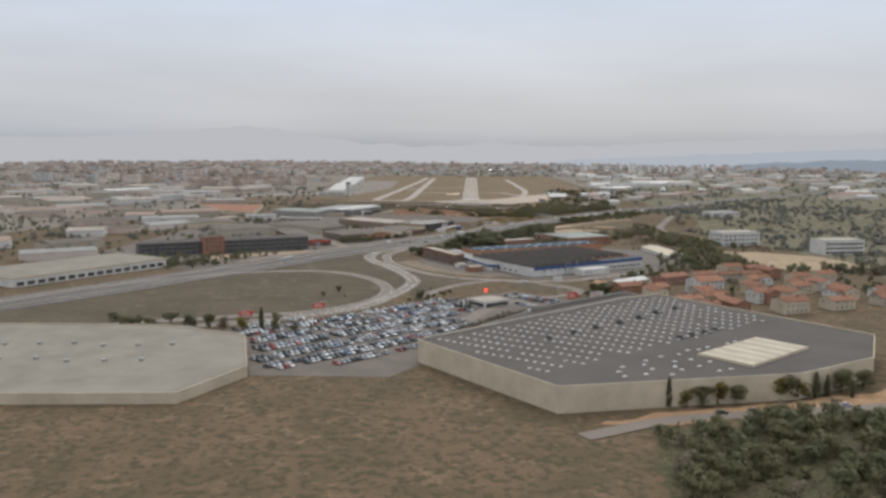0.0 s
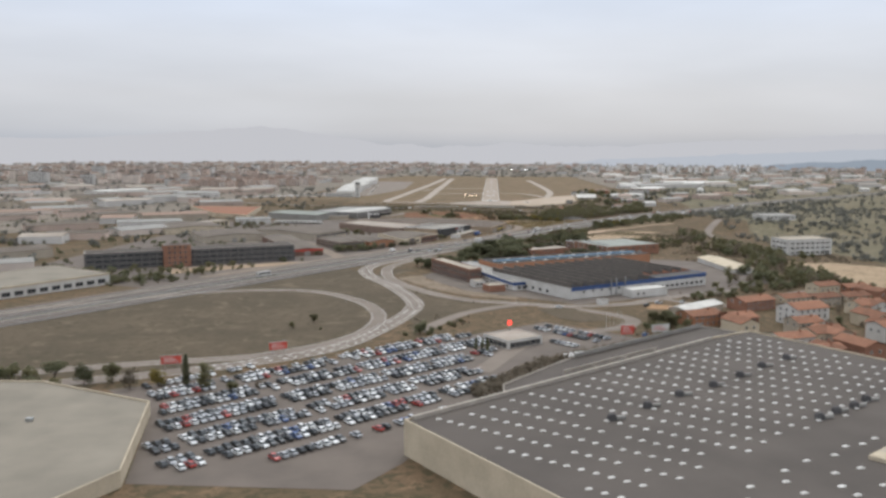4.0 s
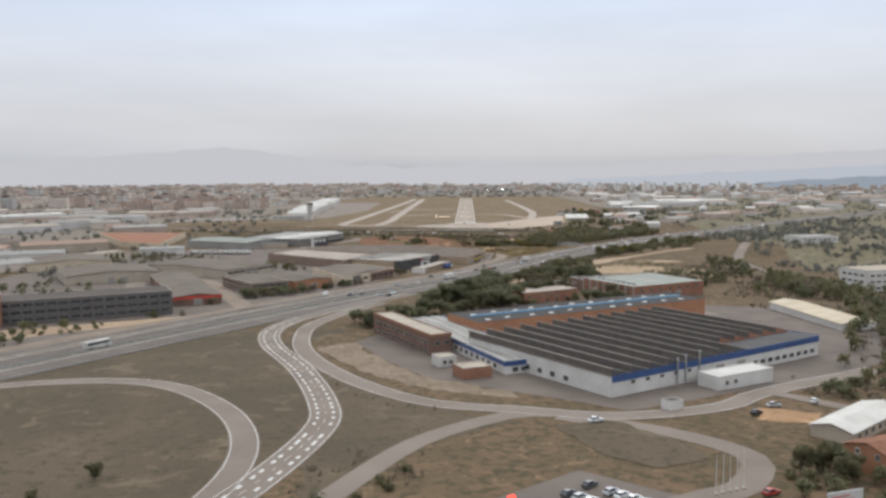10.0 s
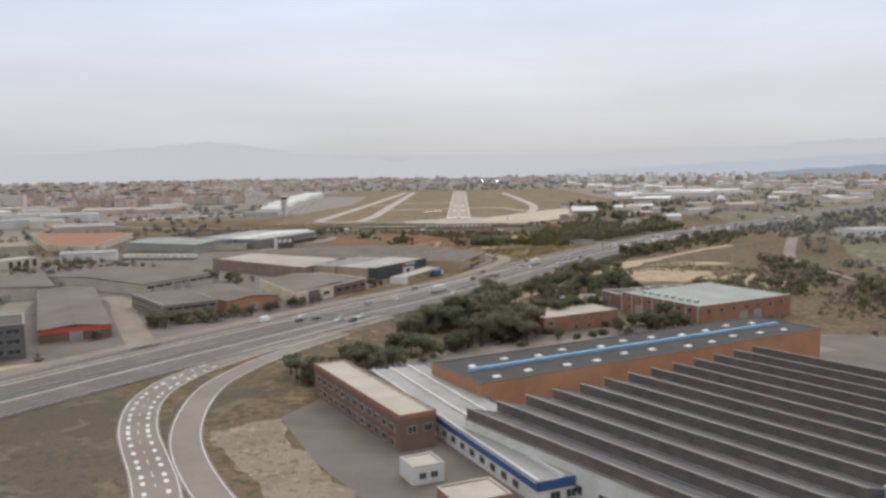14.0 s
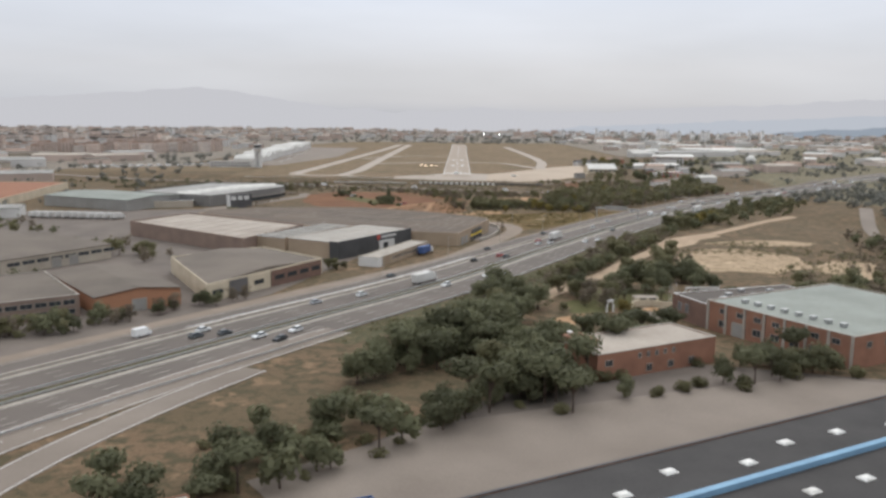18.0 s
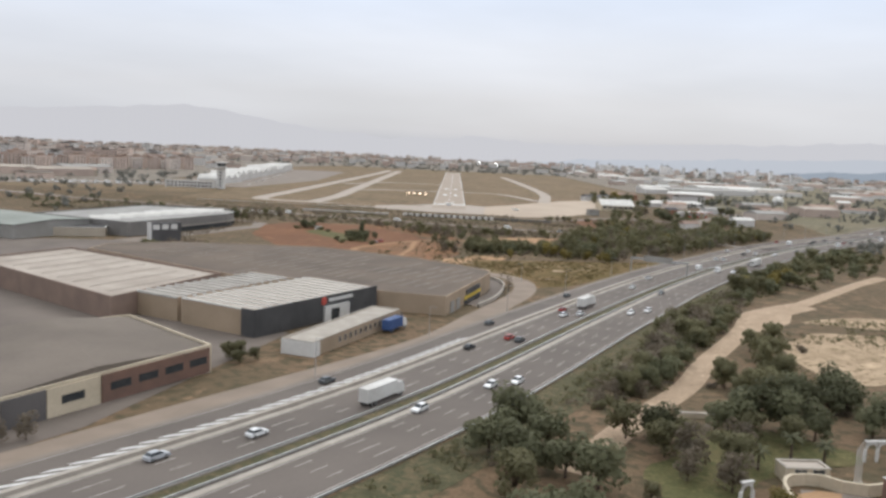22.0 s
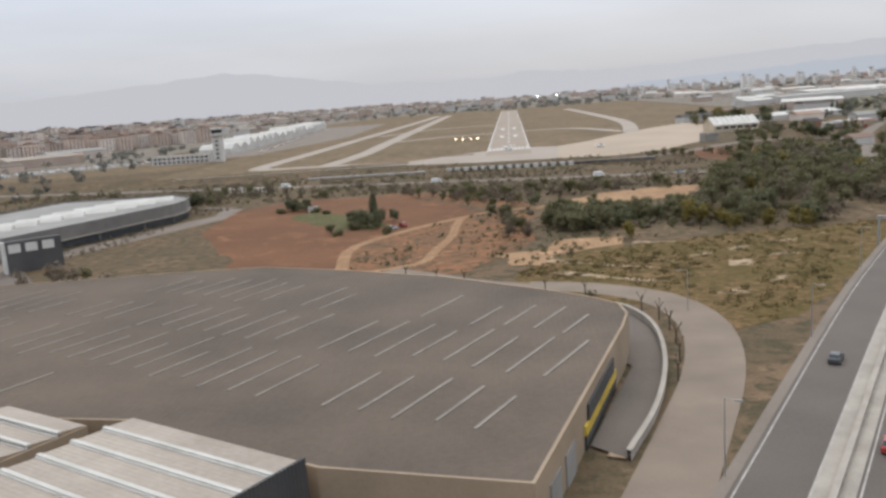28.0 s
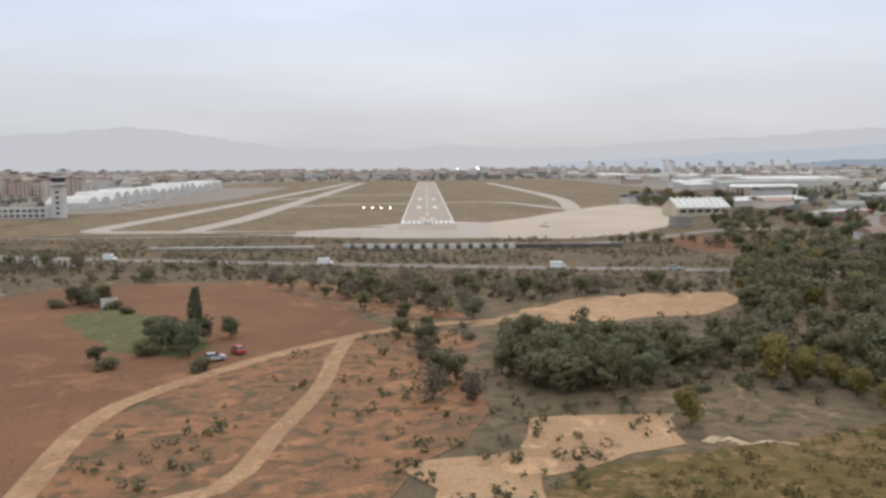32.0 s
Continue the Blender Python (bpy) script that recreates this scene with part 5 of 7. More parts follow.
billboard(-119, -1084, 20, 7.5, 3, RED, "red billboard on posts beside the slip road")
billboard(-84, -1058, 35, 7.5, 3, RED, "red billboard on posts beside the slip road")
billboard(65, -1018, 8, 6, 4, RED, "red billboard on posts by the roundabout")
billboard(81, -1011, 20, 9, 3.2, WHITE, "white billboard on posts by the roundabout")
for i in range(5):
    FP = thing("flag_pole", 58 + i * 1.8, -1000 + i * 0.9, terr(58, -1000), 0, "thin white flag pole on a stone plinth", "flag pole", "flag poles by the roundabout")
    part("pole", MB().cyl(0, 0, 0, 9, 0.09, 0.05, 6), PAINT, FP)
    part("plinth", MB().box(-0.5, -0.5, -0.3, 0.5, 0.5, 0.4), CONC, FP)

# ---------------------------------------------------------------- west side of the motorway
SH = building("showroom_hall", "tan hall with black showroom front and ribbed pale roof", -48, -553, 60, 56, 28, 7.1, TAN, PALEROOF, "saw", 0.3, 14, category="showroom", ridge_mat=WHITEROOF)
part("front_cladding", MB().box(-0.1, -0.35, 0, 56.1, -0.01, 7.7), BLACK, SH, "black cladding panels")
part("side_cladding", MB().box(-0.35, -0.35, 0, -0.01, 4.5, 7.7), BLACK, SH, "black cladding panels")
part("entrance_panel", MB().box(29, -0.9, 0, 41, -0.36, 4.6), WHITE, SH, "white entrance surround")
part("entrance_glass", MB().box(32, -0.95, 0, 36, -0.91, 3.6), GLASS, SH)
part("sign_disc", MB().cyl(29.0, 6.2, -0.55, -0.37, 1.1, 1.3, 16, 0, "y"), RED, SH, "round red and white sign")
part("sign_bar", MB().box(31.2, -0.5, 5.8, 43.0, -0.37, 6.7), PAINT, SH, "white sign lettering bar")
PH, pc_ = poly_building("store_hall", "brick-walled hall with pale weathered roof", [(-165, -483), (-92, -540), (-75, -489), (-148, -443)], 7.6, OFFICE, PALEROOF)
for k in range(9):
    a = Vector((-165 + 8 * k + 2, -483 - 6.3 * k)) + Vector((1, 3))
    d = Vector((18, 44)).normalized()
    n = Vector((d.y, -d.x))
    part("roof_seam", MB().prism([tuple(a - Vector(pc_) + q) for q in (d * 1, d * 1 + n * 0.5, d * 40 + n * 0.5, d * 40)], 6.96, 7.2), CONC, PH)
building("white_roof_hall", "low hall with pale roof and white roof strips", -74, -537, 62, 52, 17, 6.7, TAN, PALEROOF, "saw", 0.5, 14, ridge_mat=WHITEROOF)
WHO, wc = poly_building("warehouse", "wide warehouse with brown ribbed roof and pale skylight strips", [(3, -508), (18, -457), (19.6, -450), (19, -444), (14, -437.5), (5, -430), (-13, -416), (-37, -403.5), (-56, -395.5), (-90, -397.5), (-119, -401), (-144, -418), (-144, -436), (-74, -484), (-46, -488), (-19, -503)], 7.1, TAN, WROOF, parapet=0.14)
wpoly = [(1, -504), (15, -457), (16, -446), (4, -433), (-14, -419), (-56, -399), (-90, -401), (-117, -405), (-136, -435), (-73, -480), (-45, -484), (-19, -499)]
sr = random.Random(8)
for a in range(31):
    for b in range(6):
        ux, uy = dir_pt((-130, -428), -27, a * 5.3, -40 + b * 19 + sr.uniform(-1.4, 1.4))
        ex, ey = dir_pt((ux, uy), 64, 14.5 + sr.uniform(-4, 2.6), 0)
        if inside(wpoly, ux, uy) and inside(wpoly, ex, ey) and sr.random() < 0.9:
            d = (Vector((ex, ey)) - Vector((ux, uy)))
            n = Vector((d.y, -d.x)).normalized() * 0.24
            p = Vector((ux, uy)) - Vector(wc)
            part("roof_light", MB().prism([tuple(p - n), tuple(p + n), tuple(p + d + n), tuple(p + d - n)], 6.97, 7.06), STRIP, WHO)
part("sign_band", MB().box(24, -0.3, 3.6, 42, -0.02, 5.6), BLACK, WHO, "black sign band", at=pose(3 - wc[0], -508 - wc[1], 0, 0, 0, 73.6))
part("sign_band", MB().box(22, -0.34, 2.4, 43, -0.02, 3.58), YELLOW, WHO, "yellow sign band", at=pose(3 - wc[0], -508 - wc[1], 0, 0, 0, 73.6))
part("shop_window", MB().box(22, -0.3, 0.3, 43, -0.02, 2.3), GLASS, WHO, at=pose(3 - wc[0], -508 - wc[1], 0, 0, 0, 73.6))
for u in (5, 12):
    part("roller_door", MB().box(u, -0.2, 0.2, u + 4.5, -0.02, 4.4), METALROOF, WHO, at=pose(3 - wc[0], -508 - wc[1], 0, 0, 0, 73.6))
RB = building("roadside_building", "low tan stone building along the service road", -29, -571, 69, 51, 9, 3.8, TAN, CONC, "flat", wins=[("s", 14, 1.3, 1.2, 1.4, 12, 53)])
part("white_end", MB().box(-0.25, -0.25, -0.3, 3, -0.01, 3.7).box(-0.25, -0.01, -0.3, -0.01, 9.1, 3.7), WHITE, RB, "white rendered end wall")
YW, yc = poly_building("workshop", "workshop with cream front and brown roof", [(-77, -643), (-49, -589), (-78, -562), (-107, -590)], 6.4, CREAM, BROWNROOF)
wr = MB()
for q in ([(-106, -590), (-77.5, -642), (-63.5, -615.5), (-92, -576)], [(-49.6, -589), (-78, -562.7), (-92, -576), (-63.5, -615.5)]):
    wr.face([(q[0][0] - yc[0], q[0][1] - yc[1], 5.82), (q[1][0] - yc[0], q[1][1] - yc[1], 5.82), (q[2][0] - yc[0], q[2][1] - yc[1], 7.5), (q[3][0] - yc[0], q[3][1] - yc[1], 7.5)])
for q in ([(-77.5, -642), (-49.6, -589), (-63.5, -615.5)], [(-78, -562.7), (-106, -590), (-92, -576)]):
    wr.face([(q[0][0] - yc[0], q[0][1] - yc[1], 5.82), (q[1][0] - yc[0], q[1][1] - yc[1], 5.82), (q[2][0] - yc[0], q[2][1] - yc[1], 7.5)])
part("roof_fold", wr, BROWNROOF, YW, "low folded sheet roof")
for u, w_, m_ in ((0.5, 9.3, CREAM), (10, 8.8, DARKOFF), (19, 11.5, CREAM), (31, 29, BRICKD)):
    part("front_panel", MB().box(u, -0.3, 0.2, u + w_, -0.01, 5.8), m_, YW, at=pose(-77 - yc[0], -643 - yc[1], 0, 0, 0, 62.6))
for u in (2, 22, 33, 40, 47, 54):
    part("front_window", MB().box(u, -0.36, 2.4, u + 5, -0.31, 4.0), GLASS, YW, at=pose(-77 - yc[0], -643 - yc[1], 0, 0, 0, 62.6))
building("orange_hall", "orange brick hall with brown gabled roof", -104, -664, 40, 26, 50, 5.6, ORANGE, BROWNROOF, "gabley", 1.6)
building("brick_offices", "weathered brick office building with window bands", -128, -680, 38, 25, 46, 6.4, OFFICE, BROWNROOF, "flat", wins=[("s", 6, 1.0 + 2.8 * k, 3.2, 1.4, 1, 24) for k in range(2)] + [("w", 9, 1.0 + 2.8 * k, 3.2, 1.4, 1, 45) for k in range(2)])
building("red_shed", "long shed with red fascia board", -158, -730, 27, 26, 118, 5.0, BRICKD, BROWNROOF, "gabley", 1.5, fascia=RED, fascia_h=1.6, fascia_sides="s")
building("yellow_shed", "small shed with cream doors", -180, -742, 27, 18, 26, 4.4, CREAM, BROWNROOF, "flat")
building("long_shed", "wide shed with grey-brown roof and pale wall band", -167, -601, 63, 50, 88, 5.8, BEIGE, BROWNROOF, "gable", 1.8, wins=[("s", 8, 2.8, 5.2, 1.4, 2, 52)])
building("long_shed", "wide low shed with grey-brown roof", -262, -640, 32, 60, 56, 6.0, BEIGE, BROWNROOF, "gabley", 2.0)
building("long_shed", "wide low shed with weathered roof", -330, -560, 32, 60, 60, 6.0, CREAM, BROWNROOF, "gabley", 2.0)
building("panel_house", "pale building with tall window bays", -322, -497, 62, 50, 16, 7.0, CREAM, PALEROOF, "flat", wins=[("s", 8, 1.0, 3.0, 4.6, 1, 49)])
building("office_complex", "dark glazed office complex with window bands", -282, -826, 28, 150, 22, 11.5, DARKOFF, GREYROOF, "flat", wins=[("s", 28, 1.2 + 3.6 * k, 4.2, 1.7, 1, 149, METALROOF, GLASS) for k in range(3)])
building("stair_tower", "square orange brick stair tower", -233, -806, 28, 19, 12, 16, BRICK, GREYROOF, "flat", wins=[("s", 4, 2.5 + 3.6 * k, 1.6, 1.6, 2, 17) for k in range(4)])
sheet("sand_verge", [(-232, -815), (-140, -762), (-134, -770), (-214, -838)], TRACK, 0.08, "pale gravel strip before the offices", "verge")
building("supermarket", "white store with flat roof and red window band", -300, -992, 59, 124, 60, 6.2, WHITE, GRAVEL, "flat", wins=[("s", 16, 0.8, 5.0, 2.4, 2, 122)], fascia=CREAM, fascia_h=1.0)
ARC = [(-170, -328), (-161, -307), (-152, -286), (-144, -265), (-138, -250), (-137, -238), (-141, -224), (-152, -212), (-205, -212), (-236, -300)]
AS, ac = poly_building("arc_store", "low store hall with curved grey front and pale roof", ARC, 8.2, FACADE, METALROOF)
part("sign_block", MB().box(-3, -1.2, -1, 13, 2.5, 10.0), DARKROOF, AS, "dark green sign wall", at=pose(-150 - ac[0], -342 - ac[1], 0, 0, 0, 42))
part("sign_edge", MB().box(-3.8, -1.4, -1, -3.01, 2.6, 10.1), WHITE, AS, at=pose(-150 - ac[0], -342 - ac[1], 0, 0, 0, 42))
for k in range(3):
    part("sign_panel", MB().box(0, -0.2, 6.6, 3.4, -0.02, 9.2), PAINT, AS, "white sign panel", at=pose(-150 - ac[0], -342 - ac[1], 0, 0, 0, 42) @ pose(-2.2 + 4.8 * k, -1.2, 0))
for (x0, y0), (x1, y1) in zip(ARC[1:6], ARC[2:7]):
    ln, an = math.hypot(x1 - x0, y1 - y0), math.degrees(math.atan2(y1 - y0, x1 - x0))
    part("shop_glass", MB().box(0.4, -0.22, 0.3, ln - 0.4, -0.02, 2.9), GLASS, AS, at=pose(x0 - ac[0], y0 - ac[1], 0, 0, 0, an))
    part("facade_band", MB().box(-0.05, -0.5, 3.2, ln + 0.05, -0.02, 3.6), CONC, AS, at=pose(x0 - ac[0], y0 - ac[1], 0, 0, 0, an))
for k in range(9):
    vb = MB()
    ln = 8 if k < 5 else 12
    pr = [(-4.3 + 8.6 * j / 8, 1.6 * math.sin(math.pi * j / 8)) for j in range(9)]
    for (a, za), (b, zb) in zip(pr, pr[1:]):
        vb.face([(a, -ln, za), (b, -ln, zb), (b, ln, zb), (a, ln, za)])
    vb.face([(a, -ln, za) for a, za in pr[::-1]])
    vb.face([(a, ln, za) for a, za in pr])
    part("roof_vault", vb, WHITEROOF, AS, at=pose(-192 - ac[0] + 4.2 * k, -306 - ac[1] + 9.4 * k, 7.6, 0, 0, -66))
building("brick_annex", "low grey annex with dark roof and white edge", -236, -350, 18, 58, 34, 4.6, BEIGE, DARKROOF, "flat", ridge_mat=WHITE)
sheet("forecourt", [(-172, -344), (-150, -292), (-134, -250), (-126, -236), (-130, -214), (-150, -203), (-140, -200), (-120, -216), (-118, -246), (-140, -300), (-160, -350)], ASPHALT2, 0.09, "curved grey forecourt of the store", "yard")
building("green_shed", "shed with greenish roof and grey wall", -286, -330, -24, 78, 50, 7.4, METALROOF, GREENROOF, "gable", 1.5)
building("white_shed", "low white shed in the lorry yard", -300, -420, 20, 40, 22, 6, WHITE, METALROOF, "gable", 1.2)
for k in range(11):
    lorry(-254 + k * 5.2, -404 - k * 0.5, 65 + (k % 3), "white lorry parked in the yard", WHITE, WHITE, 9)
lorry(-11.5, -534.5, 66, "lorry with blue cargo box beside the stone building", WHITE, BLUE, 11)
poly_building("red_roof_hall", "long hall with dull red roof", [(-360, -320), (-308, -350), (-334, -192), (-440, -192)], 6.0, CREAM, TILE)
building("white_hall", "large white hall on the western plain", -700, 60, 62, 110, 40, 9, WHITE, WHITEROOF, "gable", 1.6)

# curved loading yard at the warehouse corner, with its retaining wall and pollards
CY = [(15, -423), (21, -421), (25, -431), (25.5, -444), (23.5, -460), (19.5, -476), (14, -490)]
yl = spline(CY, 3.0)
sheet("loading_yard", [(15, -434)] + [tuple(q) for q, n in yl[2:]] + [(10, -486), (19, -457), (15.5, -446)], YARD, 0.3, "dark sunken loading yard beside the warehouse", "yard")
RWL = thing("retaining_wall", 0, 0, 0, 0, "curved grey retaining wall round the loading yard", "wall")
part("wall", ribbon(MB(), yl, -0.2, 0.2, 1.3, 0, 2.3), CONC, RWL)
part("coping", ribbon(MB(), yl, -0.35, 0.35, 1.42, 0, 0.14), CONC, RWL, "pale concrete coping")
part("verge_strip", ribbon(MB(), yl, 0.4, 2.6, 0.28, 0, 0.2), TRACK, RWL, "gravel planting strip")
for x, y, k in ((25.5, -424, 0), (27.6, -431, 1), (28.2, -438, 2), (27.8, -446, 3), (26.6, -455, 4), (24.6, -464, 5), (-25, -383, 6), (-17, -389, 7), (-10, -395, 8), (8, -405, 9), (16, -411, 10)):
    PT = thing("pollard_tree", x, y, terr(x, y) + 0.2, 60 * k, "bare pollarded street tree with forked limbs", "tree", "pollards beside the service road")
    part("trunk", MB().cyl(0, 0, 0, 2.2, 0.17, 0.12, 7), BARK, PT)
    for m, (dx, dy, h) in enumerate(((0.9, 0.2, 3.8), (-0.8, 0.35, 3.6), (0.1, -0.7, 3.3))):
        lb = MB()
        for u in range(5):
            a0, a1 = 6.283 * u / 5, 6.283 * (u + 1) / 5
            lb.face([(0.09 * math.cos(a0), 0.09 * math.sin(a0), 2.1), (0.09 * math.cos(a1), 0.09 * math.sin(a1), 2.1), (dx + 0.06 * math.cos(a1), dy + 0.06 * math.sin(a1), h), (dx + 0.06 * math.cos(a0), dy + 0.06 * math.sin(a0), h)])
        lb.cyl(dx, dy, h - 0.08, h + 0.12, 0.12, 0.1, 6)
        part("limb", lb, BARK, PT)


def street_lamp(x, y, ang, h=8.0):
    lp = thing("street_lamp", x, y, terr(x, y), ang, "tall galvanised street lamp with single arm", "street lamp", "street lamps")
    part("pole", MB().cyl(0, 0, -0.3, h, 0.11, 0.06, 8), STEEL, lp)
    part("arm", MB().cyl(0, h - 0.05, 0, 1.4, 0.045, 0.035, 6, 0, "x"), STEEL, lp)
    part("lamp_head", MB().box(1.2, -0.16, h - 0.14, 1.95, 0.16, h + 0.02), METALROOF, lp)


street_lamp(34, -425, 160)
for q, n in spline(HW[5:11], 38.0):
    street_lamp(q.x + n.x * -24.2, q.y + n.y * -24.2, math.degrees(math.atan2(n.y, n.x)), 9)

# park among the trees
sheet("play_court", [(31, -660), (42, -653), (45, -663), (34, -671)], OCHRE, 0.12, "orange sand play court in the park", "court")
sheet("terrace", [(58, -652), (62, -642), (72, -643), (76, -648), (74, -656), (64, -658)], ASPHALT2, 0.1, "grey paved terrace behind the curved wall", "terrace")
sheet("planter", [(58.5, -649), (61, -642.5), (68, -643), (66, -648)], OCHRE, 0.14, "bare orange planting bed", "bed")
TWL = thing("terrace_wall", 0, 0, 0, 0, "curved cream garden wall round the terrace", "wall")
tline = spline([(57.5, -650), (58.5, -644), (61, -640.5), (66, -640), (68.5, -642.5), (72, -643.5), (76, -642)], 2.0)
part("wall", ribbon(MB(), tline, -0.25, 0.25, 1.9, 0, 2.2), CREAM, TWL)
part("coping", ribbon(MB(), tline, -0.3, 0.3, 2.02, 0, 0.13), CREAM, TWL)
building("pavilion", "small cream pavilion with flat pale roof", 60.5, -639.5, 4, 7.5, 4, 2.6, CREAM, PALEROOF, "flat", wins=[("s", 2, 0.6, 2.0, 1.8, 1, 7)])
def arcade(x, y, ang, bays):
    AR = thing("arcade", x, y, terr(x, y), ang, "white garden arcade with round arches", "arcade", "arcades of the park")
    for k in range(bays + 1):
        part("pillar", MB().box(k * 2.4 - 0.22, -0.22, -0.3, k * 2.4 + 0.22, 0.22, 2.3), WHITE, AR)
    for k in range(bays):
        ab = MB()
        for i in range(6):
            a0, a1 = math.pi * i / 6, math.pi * (i + 1) / 6
            x0, z0, x1, z1 = 1.2 - 0.98 * math.cos(a0), 2.3 + 0.98 * math.sin(a0), 1.2 - 0.98 * math.cos(a1), 2.3 + 0.98 * math.sin(a1)
            for yy, flip in ((-0.2, 1), (0.2, -1)):
                q = [(x0, yy, z0), (x1, yy, z1), (x1, yy, 3.7), (x0, yy, 3.7)]
                ab.face(q[::-flip])
            ab.face([(x0, -0.2, z0), (x0, 0.2, z0), (x1, 0.2, z1), (x1, -0.2, z1)])
        ab.box(0, -0.3, 3.7, 2.4, 0.3, 3.9)
        part("arch", ab, WHITE, AR, at=pose(k * 2.4, 0, 0))


arcade(79.5, -627, 8, 5), arcade(49.5, -650, 25, 1)
for k in range(4):
    FLP = thing("flag_pole", 70.5 + 1.1 * k, -642 + 1.5 * k, terr(79, -634), 0, "white flag pole beside the brick hall", "flag pole", "flag poles by the park")
    part("pole", MB().cyl(0, 0, -0.3, 7.5, 0.08, 0.05, 6), PAINT, FLP)
    part("plinth", MB().box(-0.3, -0.3, -0.3, 0.3, 0.3, 0.3), CONC, FLP)
building("garden_wall", "low rendered garden wall of the park", 52, -606, 2, 11, 0.8, 1.0, CREAM, CONC, "flat")


def palm(x, y, h):
    pm = thing("palm_tree", x, y, terr(x, y), 0, "fan palm with drooping fronds in the park lawn", "tree", "palms of the park")
    part("trunk", MB().cyl(0, 0, -0.3, h, 0.28, 0.2, 8), BARK, pm)
    r = random.Random(int(x))
    for k in range(22):
        a, up = 6.283 * k / 22 + r.uniform(-0.1, 0.1), r.uniform(-0.25, 0.9)
        fr = MB()
        pts = []
        for s in range(5):
            d = 0.55 * s
            pts.append((d * math.cos(a), d * math.sin(a), h + up * d - 0.22 * d * d))
        for s in range(4):
            w0, w1 = (0.08, 0.3, 0.34, 0.22, 0.02)[s : s + 2]
            nx, ny = -math.sin(a), math.cos(a)
            (x0, y0, z0), (x1, y1, z1) = pts[s], pts[s + 1]
            fr.face([(x0 + nx * w0, y0 + ny * w0, z0), (x1 + nx * w1, y1 + ny * w1, z1), (x1, y1, z1 + 0.05), (x0, y0, z0 + 0.05)])
            fr.face([(x0, y0, z0 + 0.05), (x1, y1, z1 + 0.05), (x1 - nx * w1, y1 - ny * w1, z1), (x0 - nx * w0, y0 - ny * w0, z0)])
        part("frond", fr, LEAF, pm)


palm(66, -628, 4.2), palm(71, -630, 3.6), palm(58, -634, 3.4)
sheet("concrete_yard", [(-30, -778), (0, -750), (28, -738), (59, -725), (85, -716), (100, -720), (122, -736), (132, -756), (104, -770), (43, -804), (6, -826)], ASPHALT2, 0.08, "worn tan concrete yard between the brick halls", "yard")

# roller doors of the halls
def doors(root, ang_side, places, w, d, width=4.2, height=3.4, m=METALROOF):
    for u in places:
        dr = part("roller_door", MB().box(-width / 2, -0.12, -0.3, width / 2, -0.01, height), m, root, at=side_pose(ang_side, u, 0.1, w, d))
        part("door_frame", MB().box(-width / 2 - 0.2, -0.2, -0.3, -width / 2, 0, height + 0.2).box(width / 2, -0.2, -0.3, width / 2 + 0.2, 0, height + 0.2).box(-width / 2, -0.2, height, width / 2, 0, height + 0.2), CONC, dr)


for root in [o for o in scene.objects if o.parent is None and o.name.split(".")[0] in ("factory_hall", "brick_hall", "orange_hall", "long_shed", "tent_hall", "green_shed", "white_shed", "red_shed")]:
    wl_ = [c for c in root.children if c.name.split(".")[0] == "wall"]
    if wl_ and min(v.co.x for v in wl_[0].data.vertices) > -0.01:
        ww = max(v.co.x for v in wl_[0].data.vertices)
        dd = max(v.co.y for v in wl_[0].data.vertices)
        doors(root, "s", [ww * 0.47, ww * 0.53 + 5] if ww > 40 else [ww * 0.5], ww, dd)
        doors(root, "w", [dd * 0.25], ww, dd)

# ---------------------------------------------------------------- airport buildings
TW = thing("control_tower", -238, 92, 0, 0, "concrete airport control tower with glazed cab", "tower")
part("shaft", MB().prism([(-3.8, -2.8), (3.8, -2.8), (3.8, 2.8), (-3.8, 2.8)], -1, 20), WHITE, TW)
for k in range(5):
    part("stair_window", MB().box(-1.2, -2.86, 2.5 + 3.4 * k, 1.2, -2.805, 4.0 + 3.4 * k), GLASS, TW)
tb = MB()
tb.cyl(0, 0, 20, 21.5, 3.4, 5.6, 8).cyl(0, 0, 21.5, 23.2, 5.6, 5.6, 8)
part("gallery", tb, WHITE, TW)
part("cab_glazing", MB().cyl(0, 0, 23.2, 26.4, 4.2, 4.9, 8), GLASS, TW)
part("cab_roof", MB().cyl(0, 0, 26.4, 27.2, 5.3, 5.0, 8), WHITE, TW)
part("mast", MB().cyl(0, 0, 27.2, 31, 0.12, 0.06, 6), STEEL, TW)
building("tower_offices", "low white terminal building beside the control tower", -296, 92, 0, 50, 14, 7, WHITE, BEIGE, "flat", wins=[("s", 12, 1.0 + 3.2 * k, 2.4, 1.5, 1, 49) for k in range(2)])
for i in range(9):
    building("hangar", "white hangar with vaulted fabric roof", -262 - i * 4.0, 196 + i * 62, 84 + (i % 3) * 2, 58, 34, 5 + (i % 2), WHITE, WHITEROOF, "barrel", 4.5 + 1.3 * ((i * 7) % 3), 3, group="row of white hangars")
CHG = building("hangar", "pale cream hangar with ribbed white pitched roof", 147, 34, 4, 32, 26, 5.5, CREAM, WHITEROOF, "gable", 5.0, wins=[("s", 6, 2.4, 3.6, 1.8, 1, 31, WHITE)])
